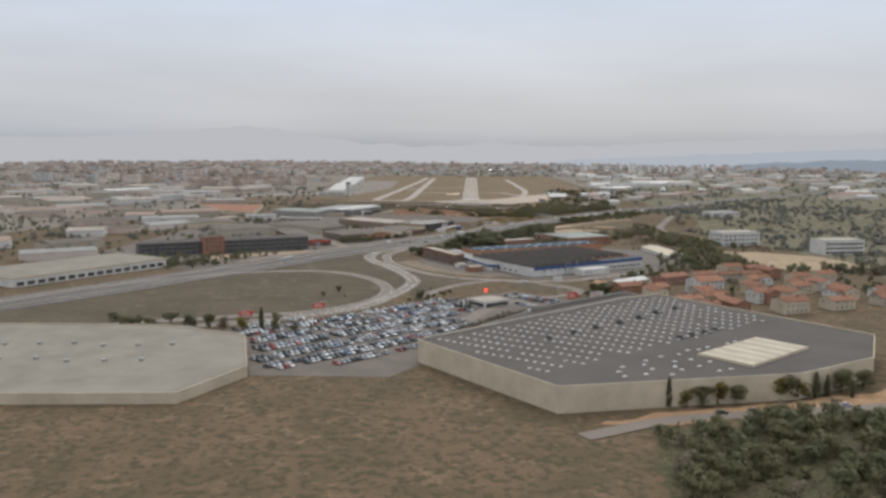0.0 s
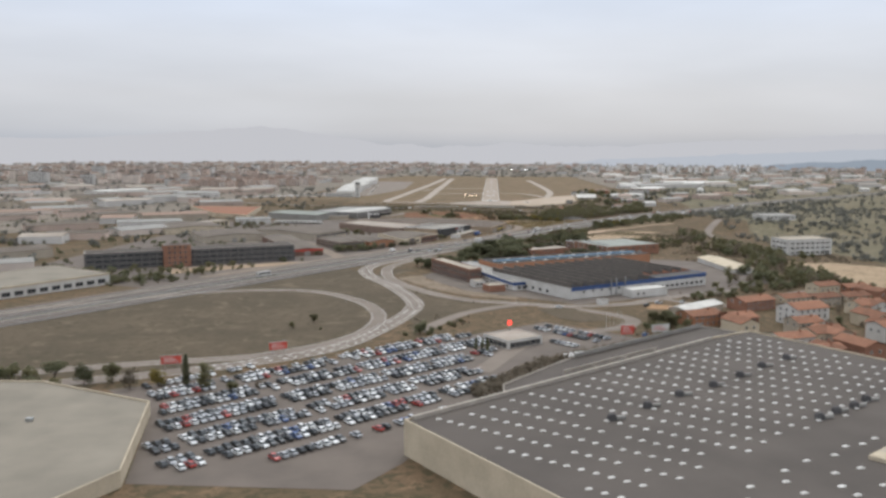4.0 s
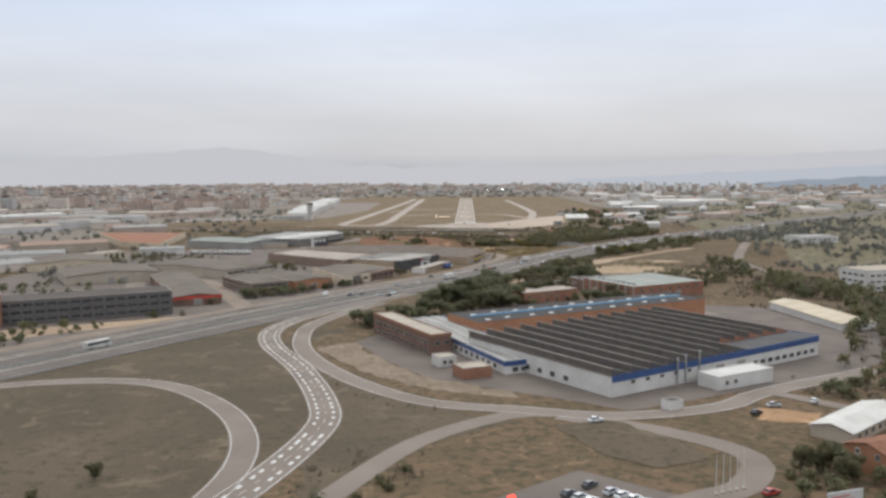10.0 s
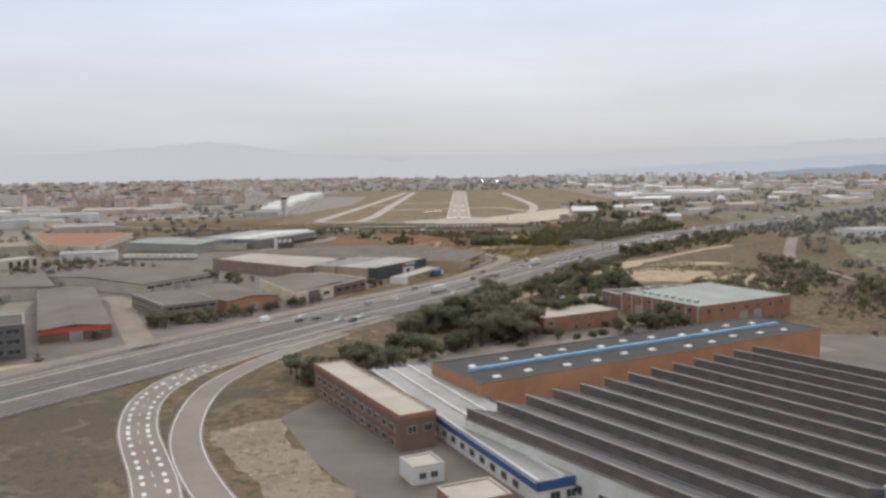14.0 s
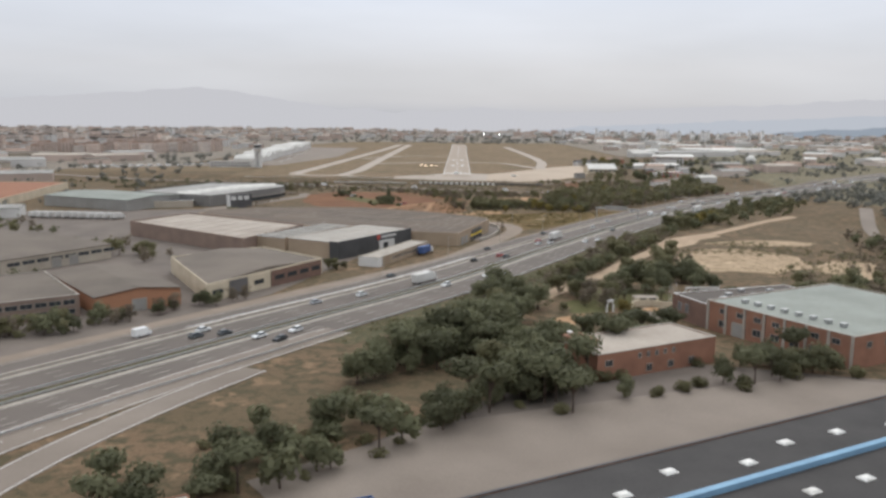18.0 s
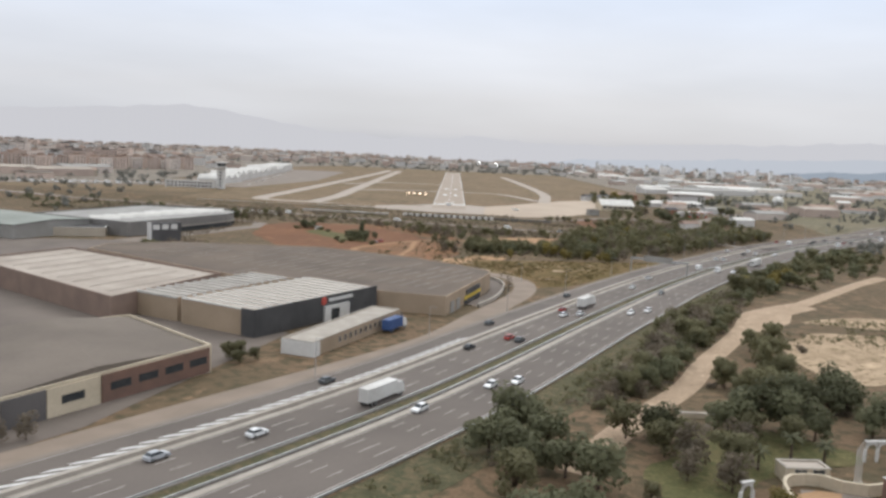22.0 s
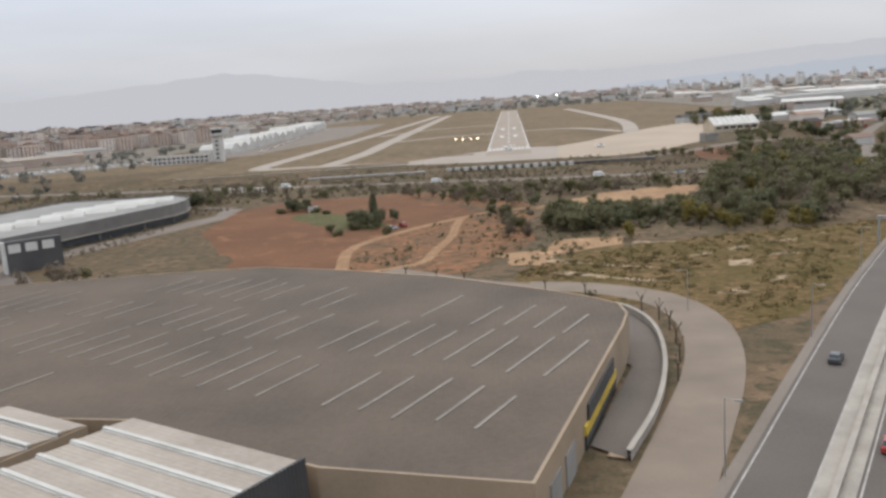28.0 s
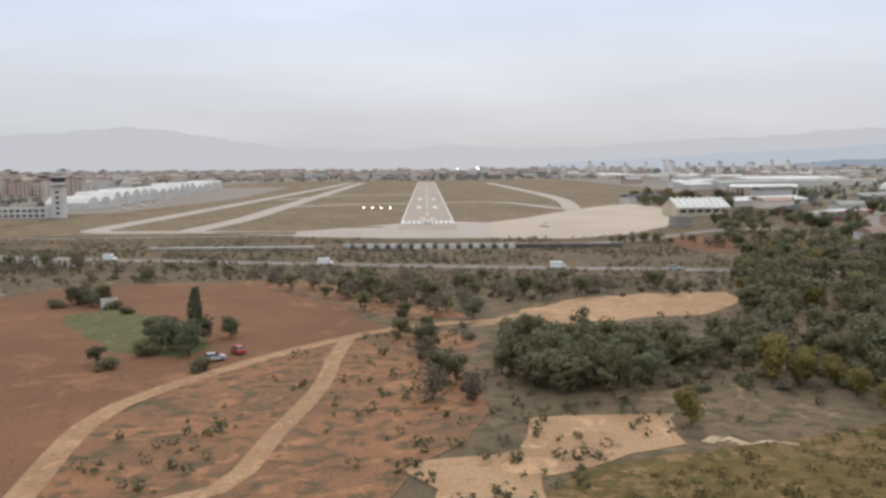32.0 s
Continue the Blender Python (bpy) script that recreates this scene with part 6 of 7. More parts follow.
for k in range(9):
    rb = MB()
    x0 = 0.2 + k * 3.85
    x1, x2 = x0, x0 + 0.7
    rb.face([(x1, -0.8, 5.6), (x2, -0.8, 5.6), (x2, 13, 11.2), (x1, 13, 11.2)])
    rb.face([(x1, -0.8, 5.0), (x1, -0.8, 5.6), (x1, 13, 11.2), (x1, 13, 10.4)])
    rb.face([(x2, -0.8, 5.6), (x2, -0.8, 5.0), (x2, 13, 10.4), (x2, 13, 11.2)])
    rb.face([(x1, -0.8, 5.0), (x2, -0.8, 5.0), (x2, -0.8, 5.6), (x1, -0.8, 5.6)])
    part("roof_rib", rb, SKYL, CHG, "white raised roof rib")
building("apron_hut", "small grey hut on the apron edge", 124, -42, 20, 9, 7, 5, METALROOF, DARKROOF, "flat")
for i in range(4):
    LB = thing("approach_light", -47 + i * 6.6, 166 - i * 2.2, 0, 0, "lit approach slope light box on short legs", "airfield light", "approach slope lights")
    part("housing", MB().box(-0.7, -0.6, 0.5, 0.7, 0.6, 1.1), ORANGE, LB)
    part("lens", MB().box(-0.62, -0.68, 0.35, 0.62, -0.6, 1.25), glow("slope_lamp", (1.0, 0.74, 0.5), 5.0) if i == 0 else bpy.data.materials["slope_lamp"], LB)
    for s in (-0.5, 0.5):
        part("leg", MB().cyl(s, 0, 0, 0.5, 0.06), STEEL, LB)

# ---------------------------------------------------------------- far city
def far_block(x, y, ang, w, d, h, wall, label, roofm=TILEF, cat="building"):
    root = thing("apartment_block" if h > 11 else "town_house", x, y, terr(x, y), ang, label, cat)
    mb = MB().box(-w / 2, -d / 2, -1, w / 2, d / 2, h)
    part("wall", mb, wall, root)
    rf = MB()
    if h > 11:
        rf.box(-w / 2 - 0.2, -d / 2 - 0.2, h, w / 2 + 0.2, d / 2 + 0.2, h + 0.5).box(-w * 0.2, -d * 0.2, h + 0.5, w * 0.1, d * 0.2, h + 3)
    else:
        rf.face([(-w / 2 - 0.4, -d / 2 - 0.4, h), (w / 2 + 0.4, -d / 2 - 0.4, h), (w / 2, 0, h + 2.2), (-w / 2, 0, h + 2.2)])
        rf.face([(w / 2 + 0.4, d / 2 + 0.4, h), (-w / 2 - 0.4, d / 2 + 0.4, h), (-w / 2, 0, h + 2.2), (w / 2, 0, h + 2.2)])
        rf.face([(w / 2 + 0.4, -d / 2 - 0.4, h), (w / 2 + 0.4, d / 2 + 0.4, h), (w / 2, 0, h + 2.2)])
        rf.face([(-w / 2 - 0.4, d / 2 + 0.4, h), (-w / 2 - 0.4, -d / 2 - 0.4, h), (-w / 2, 0, h + 2.2)])
    part("roof", rf, roofm, root)
    wn_ = MB()
    nx, nz_ = max(2, int(w / 4)), max(1, int(h / 3.1))
    for k in range(nz_):
        for i in range(nx):
            u, z = -w / 2 + w * (i + 0.5) / nx, 1.0 + k * 3.1
            wn_.face([(u - 0.9, -d / 2 - 0.05, z), (u + 0.9, -d / 2 - 0.05, z), (u + 0.9, -d / 2 - 0.05, z + 1.5), (u - 0.9, -d / 2 - 0.05, z + 1.5)])
    if h > 11:
        part("glazing", wn_, GLASS, root, kind="stuff")
    return root


def town_row(x, y, ang, w, d, h, wall, label, roofm):
    """Adds one house to the joined far town."""
    m0 = 0 if wall is CITYA else (1 if wall is CITYC else 2)
    m1 = 3 if roofm is TILEF else (4 if roofm is BROWNROOF else 5)
    mb = MB().box(-w / 2, -d / 2, -1, w / 2, d / 2, h, m0)
    for s in (1, -1):
        mb.face([(-s * (w / 2 + 0.4), -s * (d / 2 + 0.4), h + 0.05), (s * (w / 2 + 0.4), -s * (d / 2 + 0.4), h + 0.05), (s * w / 2, 0, h + 2.2), (-s * w / 2, 0, h + 2.2)], m1)
    k = len(TOWN.v)
    TOWN.v += [(*dir_pt((x, y), ang, p[0], p[1]), p[2]) for p in mb.v]
    TOWN.f += [tuple(i + k for i in f) for f in mb.f]
    TOWN.m += mb.m


cr = random.Random(21)
for _ in range(120):
    x, y = cr.uniform(-1500, -420), cr.uniform(420, 1700)
    if x > -300 - 0.25 * y:
        continue
    tall = cr.random() < 0.75
    far_block(x, y, cr.uniform(-25, 15), cr.uniform(18, 46), cr.uniform(11, 15), cr.uniform(15, 27) if tall else cr.uniform(6, 10), cr.choice([CITYA, CITYB, CITYA, CITYC]), "far block of flats with rows of dark windows" if tall else "low far town house with tiled roof", GREYROOF if tall else TILEF)
TOWN = MB()
for k in range(1500):
    x, y = (cr.uniform(-2100, -330), cr.uniform(620, 3000)) if k % 3 else (cr.uniform(-1400, 1500), cr.uniform(1250, 3000))
    if x > -330 - 0.28 * (y - 500) and y < 1250:
        continue
    town_row(x, y, cr.uniform(-30, 30), cr.uniform(10, 32), cr.uniform(9, 16), cr.uniform(6, 15), cr.choice([CITYA, CITYC, CITYB]), "low far town house with tiled roof", cr.choice([TILEF, BROWNROOF, PALEROOF]))
tagged(new("far_town", TOWN.mesh("far_town", [CITYA, CITYC, CITYB, TILEF, BROWNROOF, PALEROOF])), "hazy far town of low tiled houses", "town", kind="stuff")
for i in range(26):
    x, y = 340 + i * 24 + cr.uniform(-10, 10), 1700 + cr.uniform(-150, 150)
    far_block(x, y, cr.uniform(-20, 20), cr.uniform(8, 11), 12, cr.uniform(20, 33), TOWERW, "slim white far tower block", GREYROOF)
for _ in range(130):
    x, y = cr.uniform(230, 1300), cr.uniform(100, 1500)
    hx = np.interp(y, [-318, -205, -68, 190, 430, 720, 1500], [155, 240, 375, 630, 900, 1300, 2300])
    if abs(x - hx) < 70 or (x < 300 and y > 300):
        continue
    far_block(x, y, cr.uniform(-20, 40), cr.uniform(14, 70), cr.uniform(12, 32), cr.uniform(4, 9), cr.choice([CITYA, CITYC, CITYC, CITYB]), "low far hall or house on the eastern plain", cr.choice([TILEF, PALEROOF, METALROOF, WHITEROOF]))
for _ in range(150):
    x, y = cr.uniform(-1200, -330), cr.uniform(-900, 380)
    if x > -320 - 0.1 * (y + 900):
        continue
    far_block(x, y, cr.choice([20, 35, 50]) + cr.uniform(-5, 5), cr.uniform(25, 80), cr.uniform(18, 45), cr.uniform(5, 9), cr.choice([CITYA, CITYC, CITYB, BEIGE]), "far industrial hall with low roof", cr.choice([BROWNROOF, PALEROOF, METALROOF, BROWNROOF, TILEF]))


for i in range(15):
    x, y = -610 + i * 13.5, 285 + i * 19 + cr.uniform(-12, 12)
    far_block(x, y, 52 + cr.uniform(-8, 8), cr.uniform(15, 24), 13, cr.uniform(15, 21), cr.choice([CITYB, CITYA, CITYB]), "pinkish block of flats beyond the airfield", TILEF)
    far_block(x - 60, y + 50, 50 + cr.uniform(-8, 8), cr.uniform(15, 24), 13, cr.uniform(14, 22), cr.choice([CITYB, CITYA, CITYC]), "pinkish block of flats beyond the airfield", TILEF)
for x, y, w, d, h, wl_, rf_, lb in ((392, 520, 150, 40, 8, CITYC, METALROOF, "long pale hall east of the airfield"), (460, 640, 120, 60, 9, CITYC, WHITEROOF, "long pale hall east of the airfield"), (283, 222, 34, 16, 9, CITYC, GREYROOF, "white block east of the apron"), (214, 34, 11, 8, 4, BRICK, DARKROOF, "brick-fronted shop hall by the lane"), (170, 204, 34, 12, 5, CITYC, DARKROOF, "low white buildings behind the apron"), (214, 262, 30, 14, 6, BRICK, TILEF, "low tiled airfield buildings"), (240, 120, 22, 14, 5, CITYA, TILEF, "low house by the lane"), (262, 60, 20, 12, 5, CITYC, METALROOF, "small white hall by the lane"), (300, 20, 36, 20, 6, CITYA, METALROOF, "pale hall by the lane"), (330, 90, 28, 18, 5, CITYB, TILEF, "brick hall by the lane"), (250, -60, 18, 12, 5, CITYC, WHITEROOF, "small white house under trees"), (196, -92, 14, 10, 4, CITYC, TILEF, "small house under trees")):
    far_block(x, y, cr.uniform(5, 25), w, d, h, wl_, lb, rf_)
RD = thing("radome", 414, 288, 0, 0, "white radar dome on a drum", "dome")
part("drum", MB().cyl(0, 0, -0.5, 5, 6, 6, 20), CITYC, RD)
db = MB()
for k in range(7):
    a0, a1 = 1.57 * k / 7, 1.57 * (k + 1) / 7
    for j in range(20):
        b0, b1 = 6.2832 * j / 20, 6.2832 * (j + 1) / 20
        db.face([(7 * math.cos(a) * math.cos(b), 7 * math.cos(a) * math.sin(b), 5 + 7 * math.sin(a)) for a, b in ((a0, b0), (a0, b1), (a1, b1), (a1, b0))])
part("dome", db, SKYL, RD)
FS = thing("filling_station", 218, -14, 0, 22, "filling station with flat white and red canopy", "filling station")
part("canopy", MB().box(0, 0, 4.6, 26, 13, 5.3), WHITE, FS)
part("canopy_band", MB().box(-0.1, -0.12, 4.65, 26.1, -0.01, 5.25), RED, FS, "red canopy band")
for u in (4, 13, 22):
    part("column", MB().box(u - 0.25, 6, -0.3, u + 0.25, 6.5, 4.58), STEEL, FS)
    part("fuel_pump", MB().box(u - 0.6, 3.2, -0.3, u + 0.6, 4.2, 1.9), RED, FS)
part("shop", MB().box(2, 15, -0.3, 24, 22, 4), CITYC, FS)

# ---------------------------------------------------------------- eastern houses
HOUSE_WALLS = [CREAM, WHITE, BRICK, BEIGE, ORANGE, CREAM]
hr = random.Random(33)


def house(x, y, ang, w, d, h, wall, rise=1.8):
    rt = building("house", "two-storey house with terracotta tile roof", x, y, ang, w, d, h, wall, TILE, "gable", rise, category="house", group="houses east of the factory",
                  wins=[("s", max(2, int(w / 3.4)), 1.0, 1.2, 1.3, 0.8, w - 0.8, WHITE), ("s", max(2, int(w / 3.4)), 3.9, 1.2, 1.3, 0.8, w - 0.8, WHITE), ("w", 2, 3.9, 1.1, 1.3, 1, d - 1, WHITE)])
    part("chimney", MB().box(w * 0.7, d * 0.35, h + 0.4, w * 0.7 + 0.7, d * 0.35 + 0.7, h + rise + 0.9), BRICK, rt)
    return rt


house(100, -992, 25, 18, 13, 5.6, ORANGE), house(119, -998, 20, 12, 14, 6.2, BRICK), house(137, -950, 30, 22, 13, 5.4, BRICK)
building("house", "white three-storey house with dormer windows", 151, -986, 25, 20, 14, 8.4, WHITE, TILE, "gable", 2.4, category="house", wins=[("s", 5, 0.9 + 2.7 * k, 1.1, 1.5, 1, 19, WHITE) for k in range(3)] + [("w", 3, 0.9 + 2.7 * k, 1.1, 1.5, 1, 13, WHITE) for k in range(3)])
for j in range(6):
    for i in range(9):
        hx, hy = dir_pt((128, -1068), 20, i * 18.5 + hr.uniform(-2, 2) + (j % 2) * 6, j * 27 + hr.uniform(-3, 3))
        if (hx < 182 and -1000 < hy < -948) or hx > 275 or hx < 122 or not is_free(hx, hy) or not is_free(hx + 6, hy + 8) or not is_free(hx + 10, hy) or (hy > -925 and hx < 190) or abs(hy - (-899 + (hx - 166) * 0.66)) < 13:
            continue
        house(hx, hy, 22 + hr.choice([0, 0, 90]) + hr.uniform(-5, 5), hr.uniform(13, 18), hr.uniform(10, 12), hr.uniform(5.2, 7.4), hr.choice(HOUSE_WALLS), hr.uniform(1.5, 2.2))

# ---------------------------------------------------------------- embankment wall with white posts
EW = thing("embankment_wall", -36, -100, terr(0, -101) - 0.1, -3, "low dark retaining wall with a row of white posts", "wall")
part("wall", MB().box(0, 0.4, -1, 118, 0.9, 1.7), DARKROOF, EW)
LW = thing("low_wall", -118, -100, terr(0, -100), -2, "long pale concrete parapet beside the cutting", "wall")
part("parapet", MB().box(0, 0, -0.6, 70, 0.5, 1.3), CONC, LW)
part("coping", MB().box(-0.1, -0.2, 1.302, 70.1, 1.6, 1.5), SKYL, LW)
RF_ = thing("railing", -160, -140, terr(0, -130), -20, "white railing panels beside the road bridge", "railing")
for k in range(14):
    part("post", MB().box(k * 2.6, 0, -0.4, k * 2.6 + 0.45, 0.3, 3.2), SKYL, RF_)
for zz in (0.9, 2.9):
    part("rail", MB().box(0, 0.08, zz, 34.1, 0.22, zz + 0.22), PAINT, RF_)
part("coping", MB().box(-0.2, 0.4, 1.7, 118.2, 1.3, 1.95), CONC, EW)
for k in range(15):
    part("post", MB().box(k * 5.0, -0.25, -1, k * 5.0 + 2.9, 0.38, 2.3), SKYL, EW)
FN = thing("airfield_fence", -215, -62, -1.5, 0, "pale fence line along the airfield edge", "fence")
part("rail", MB().box(0, -0.06, 1.3, 150, 0.06, 1.5), PAINT, FN)
for k in range(31):
    part("post", MB().box(k * 5 - 0.08, -0.08, -0.5, k * 5 + 0.08, 0.08, 1.5), PAINT, FN)
for k in range(2):
    LM = thing("landing_light", 60 + k * 40, 1172, 0, 0, "bright white lamp on a mast beyond the runway", "airfield light", "far lamps")
    part("mast", MB().cyl(0, 0, 0, 21, 0.3, 0.15, 6), STEEL, LM)
    part("lamp", MB().box(-1.0, -0.3, 21, 1.0, 0.3, 22.9), glow("far_lamp", (1.0, 0.98, 0.92), 9.0) if k == 0 else bpy.data.materials["far_lamp"], LM)

# ---------------------------------------------------------------- light aircraft
def aircraft():
    root = thing("light_aircraft", 0, 0, 0, 0, "small white parked light aircraft with low wing", "aircraft", "parked light aircraft")
    fu = MB()
    hull(fu, [(-3.6, 1.0), (-3.5, 1.5), (-0.6, 1.9), (0.9, 1.85), (1.4, 1.45), (2.6, 1.3), (2.7, 0.8), (0.8, 0.6)], -0.55, 0.55, 0.2)
    part("fuselage", fu, SKYL, root)
    part("wing", MB().prism([(-0.5, -5), (0.9, -5), (1.2, 0), (0.9, 5), (-0.5, 5), (-0.7, 0)], 0.75, 0.92), SKYL, root)
    part("tailplane", MB().prism([(-3.6, -1.7), (-2.9, -1.7), (-2.7, 1.7), (-3.6, 1.7)], 1.3, 1.38), SKYL, root)
    part("fin", MB().box(-3.6, -0.06, 1.4, -2.8, 0.06, 2.7), SKYL, root)
    for x, y in ((1.9, 0), (-0.2, -1.3), (-0.2, 1.3)):
        part("wheel", WHEEL, None, root, at=pose(x, y, 0.3))
    part("canopy", MB().box(-0.5, -0.5, 1.6, 0.9, 0.5, 2.05), GLASS, root)
    return root


AC = aircraft()
AC.matrix_basis = pose(60, -28, 0.1, 0, 0, 20)
for k in range(30):
    copy_thing(AC, pose(-306 - 9.0 * (k % 15) + 3 * (k // 15), 136 - 5.2 * (k % 15) + 15 * (k // 15), 0.1, 0, 0, 60 + 7 * (k % 5)))
for k in range(8):
    copy_thing(AC, pose(-232 - 5 * k, 190 + 52 * k, 0.15, 0, 0, 100 + 20 * (k % 3)))
for k in range(12):
    car(-318 - 10 * k, 118 - 6 * k, 40 + 3 * k, rng.choice(["white van", "white"]))

# ---------------------------------------------------------------- hills
def ridge(name, radius, skyline, rough, seed, material):
    """A far range of hills; skyline: bearing in degrees and height at that bearing."""
    mb, c, pts = MB(), (0, -950), []
    a0, a1 = skyline[0][0], skyline[-1][0]
    n = int((a1 - a0) * 3)
    for i in range(n + 1):
        deg = a0 + (a1 - a0) * i / n
        u = [float(np.interp(deg + d, [p[0] for p in skyline], [p[1] for p in skyline])) for d in (-0.8, 0, 0.8)]
        h = sum(u) / 3 + rough * (noise.noise((deg * 0.55, seed, 0)) + 0.4 * noise.noise((deg * 1.9, seed, 3)))
        a = radians(deg)
        pts.append((c[0] + math.sin(a) * radius, c[1] + math.cos(a) * radius, h))
    for (x0, y0, h0), (x1, y1, h1) in zip(pts, pts[1:]):
        mb.face([(x0 * 0.94, y0 * 0.94, -5), (x1 * 0.94, y1 * 0.94, -5), (x1, y1, h1), (x0, y0, h0)])
    tagged(new(name, mb.mesh(name, material)), "far wooded ridge on the horizon with haze painted as glow", "hill", kind="structure")


# Three ranges, each farther one glowing paler to imitate haze.
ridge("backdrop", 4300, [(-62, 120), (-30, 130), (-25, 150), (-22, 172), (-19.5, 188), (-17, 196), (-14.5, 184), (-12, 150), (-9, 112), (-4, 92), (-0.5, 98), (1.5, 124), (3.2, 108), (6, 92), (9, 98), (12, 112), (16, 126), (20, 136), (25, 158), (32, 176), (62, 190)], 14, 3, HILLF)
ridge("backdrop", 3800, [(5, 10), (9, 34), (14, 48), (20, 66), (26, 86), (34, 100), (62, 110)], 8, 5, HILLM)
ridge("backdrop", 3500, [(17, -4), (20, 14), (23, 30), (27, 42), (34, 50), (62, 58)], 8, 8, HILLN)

# ---------------------------------------------------------------- parked cars and traffic
lot = [(-122, -1108), (-104, -1090), (-79, -1072), (-52, -1044), (-9, -1016), (8, -1026), (12, -1064), (2, -1106), (-14, -1136), (-44, -1170), (-76, -1188), (-92, -1176), (-100, -1140)]
back = []
for row in range(38):
    if row % 3 == 2:
        continue
    for k in range(84):
        x, y = dir_pt((-160, -1150), 46, k * 2.75, 34 - row * 5.3)
        if inside(lot, x, y) and is_free(x, y) and k % 16 != 15 and rng.random() < 0.9:
            if rng.random() < 0.2:
                car(x, y, 46 + 90 + rng.uniform(-4, 4))
            else:
                back.append((rng.choice(CAR_MIX + ["dark grey", "black", "silver"]), x, y, radians(136 + 180 * (rng.random() < 0.5) + rng.uniform(-4, 4))))


def car_rows():
    """The closely parked rest of the car lot, past counting."""
    mats_, verts, loops, mi, base = [], [], [], [], 0
    for key, x, y, a in back:
        c, s = math.cos(a), math.sin(a)
        z = terr(x, y) + 0.2
        for ob in CARS[key].children:
            me, off = ob.data, ob.matrix_basis.translation
            for m in me.materials:
                if m not in mats_:
                    mats_.append(m)
            for v in me.vertices:
                p = v.co + off
                verts.append((x + p.x * c - p.y * s, y + p.x * s + p.y * c, z + p.z))
            for f in me.polygons:
                loops.append(tuple(i + base for i in f.vertices))
                mi.append(mats_.index(me.materials[f.material_index]))
            base += len(me.vertices)
    me = bpy.data.meshes.new("parked_cars")
    me.from_pydata(verts, [], loops)
    for m in mats_:
        me.materials.append(m)
    me.polygons.foreach_set("material_index", mi)
    tagged(new("parked_cars", me), "closely parked rows of cars in the dark lot", "cars", kind="stuff")


car_rows()
for k in range(8):
    car(34 + 2.5 * k, -1060 + 1.55 * k, 122 + rng.uniform(-3, 3), "white van")
for row in range(4):
    for k in range(13):
        x, y = dir_pt((31, -996), -45, k * 2.9, -row * 7.5)
        if rng.random() < 0.85 and row != 2 and not (12 < x < 30 and y < -1020):
            car(x, y, 45 + rng.uniform(-3, 3))
for x, y, a in ((-40, -301, 30), (-37, -295, 120), (70, -1000, 30), (74, -1012, 60), (40, -946, 20), (88, -938, 40), (126, -936, 40), (96, -930, 10), (110, -925, 60)):
    car(x, y, a)
tl = spline(HW[3:12], 1.0)
tr_ = random.Random(77)
for off, way, n, a, b in ((-9.4, 1, 10, 30, 900), (-5.7, 1, 10, 20, 900), (-2.0, 1, 7, 60, 900), (8.0, -1, 7, 40, 900), (11.3, -1, 7, 60, 900), (14.7, -1, 6, 30, 900), (-19.0, 1, 7, 40, 700)):
    for k in range(n):
        i = min(len(tl) - 2, int(a + (b - a) * (k + tr_.uniform(0.1, 0.9)) / n))
        q, nn = tl[i]
        p = q + nn * off
        hd = math.degrees(math.atan2(nn.x, -nn.y)) + (0 if way > 0 else 180)
        car(p.x, p.y, hd, "white van" if tr_.random() < 0.12 else (tr_.choice(["white", "white", "silver", "dark grey", "black", "red"])), lift=0.14)
for i, off, way in ((190, -2.0, 1), (330, -5.7, 1), (520, 14.7, -1)):
    q, nn = tl[min(i, len(tl) - 1)]
    p = q + nn * off
    lorry(p.x, p.y, math.degrees(math.atan2(nn.x, -nn.y)) + (0 if way > 0 else 180), "white articulated lorry on the motorway", WHITE, WHITE, 13)
rl = spline([(-210, -106), (-99, -137), (-5, -161), (42, -172), (91, -182)], 1.0)
for i in (90, 175, 262, 300):
    q, nn = rl[min(i, len(rl) - 1)]
    car(q.x + nn.x * 1.6, q.y + nn.y * 1.6, math.degrees(math.atan2(nn.x, -nn.y)), "white van" if i != 300 else "silver", lift=0.14)

def coach(x, y, ang):
    ch = thing("coach", x, y, terr(x, y) + 0.14, ang, "white touring coach on the motorway", "bus")
    bd = MB()
    hull(bd, [(-5.9, 0.4), (-6.0, 1.2), (-5.9, 3.2), (5.6, 3.25), (6.0, 1.5), (5.95, 0.4)], -1.25, 1.25, 0.1)
    part("body", bd, WHITE, ch)
    for s in (-1, 1):
        for k in range(6):
            part("side_window", MB().box(-5.3 + 1.75 * k, s * 1.2 - 0.06, 1.7, -3.7 + 1.75 * k, s * 1.2 + 0.06, 2.7), GLASS, ch)
    part("windscreen", MB().box(5.6, -1.05, 1.5, 5.95, 1.05, 2.9), GLASS, ch)
    for xx in (-3.6, 3.9):
        for yy in (-1.15, 1.15):
            part("wheel", WHEEL, None, ch, at=pose(xx, yy, 0.5) @ Matrix.Diagonal((1.5, 1.5, 1.5, 1)))


coach(-150, -843, 60)

# motorway sign gantry
GN = thing("sign_gantry", 112, -383, terr(112, -383), -30, "grey steel sign gantry over the carriageway", "gantry")
for u in (-24, 3):
    part("post", MB().box(u - 0.25, -0.25, -0.5, u + 0.25, 0.25, 6.8), STEEL, GN)
part("beam", MB().box(-24.4, -0.3, 6.2, 3.4, 0.3, 7.0), STEEL, GN)
part("sign_panel", MB().box(-18, -0.45, 5.6, -4, -0.31, 8.4), METALROOF, GN, "grey back of a road sign")

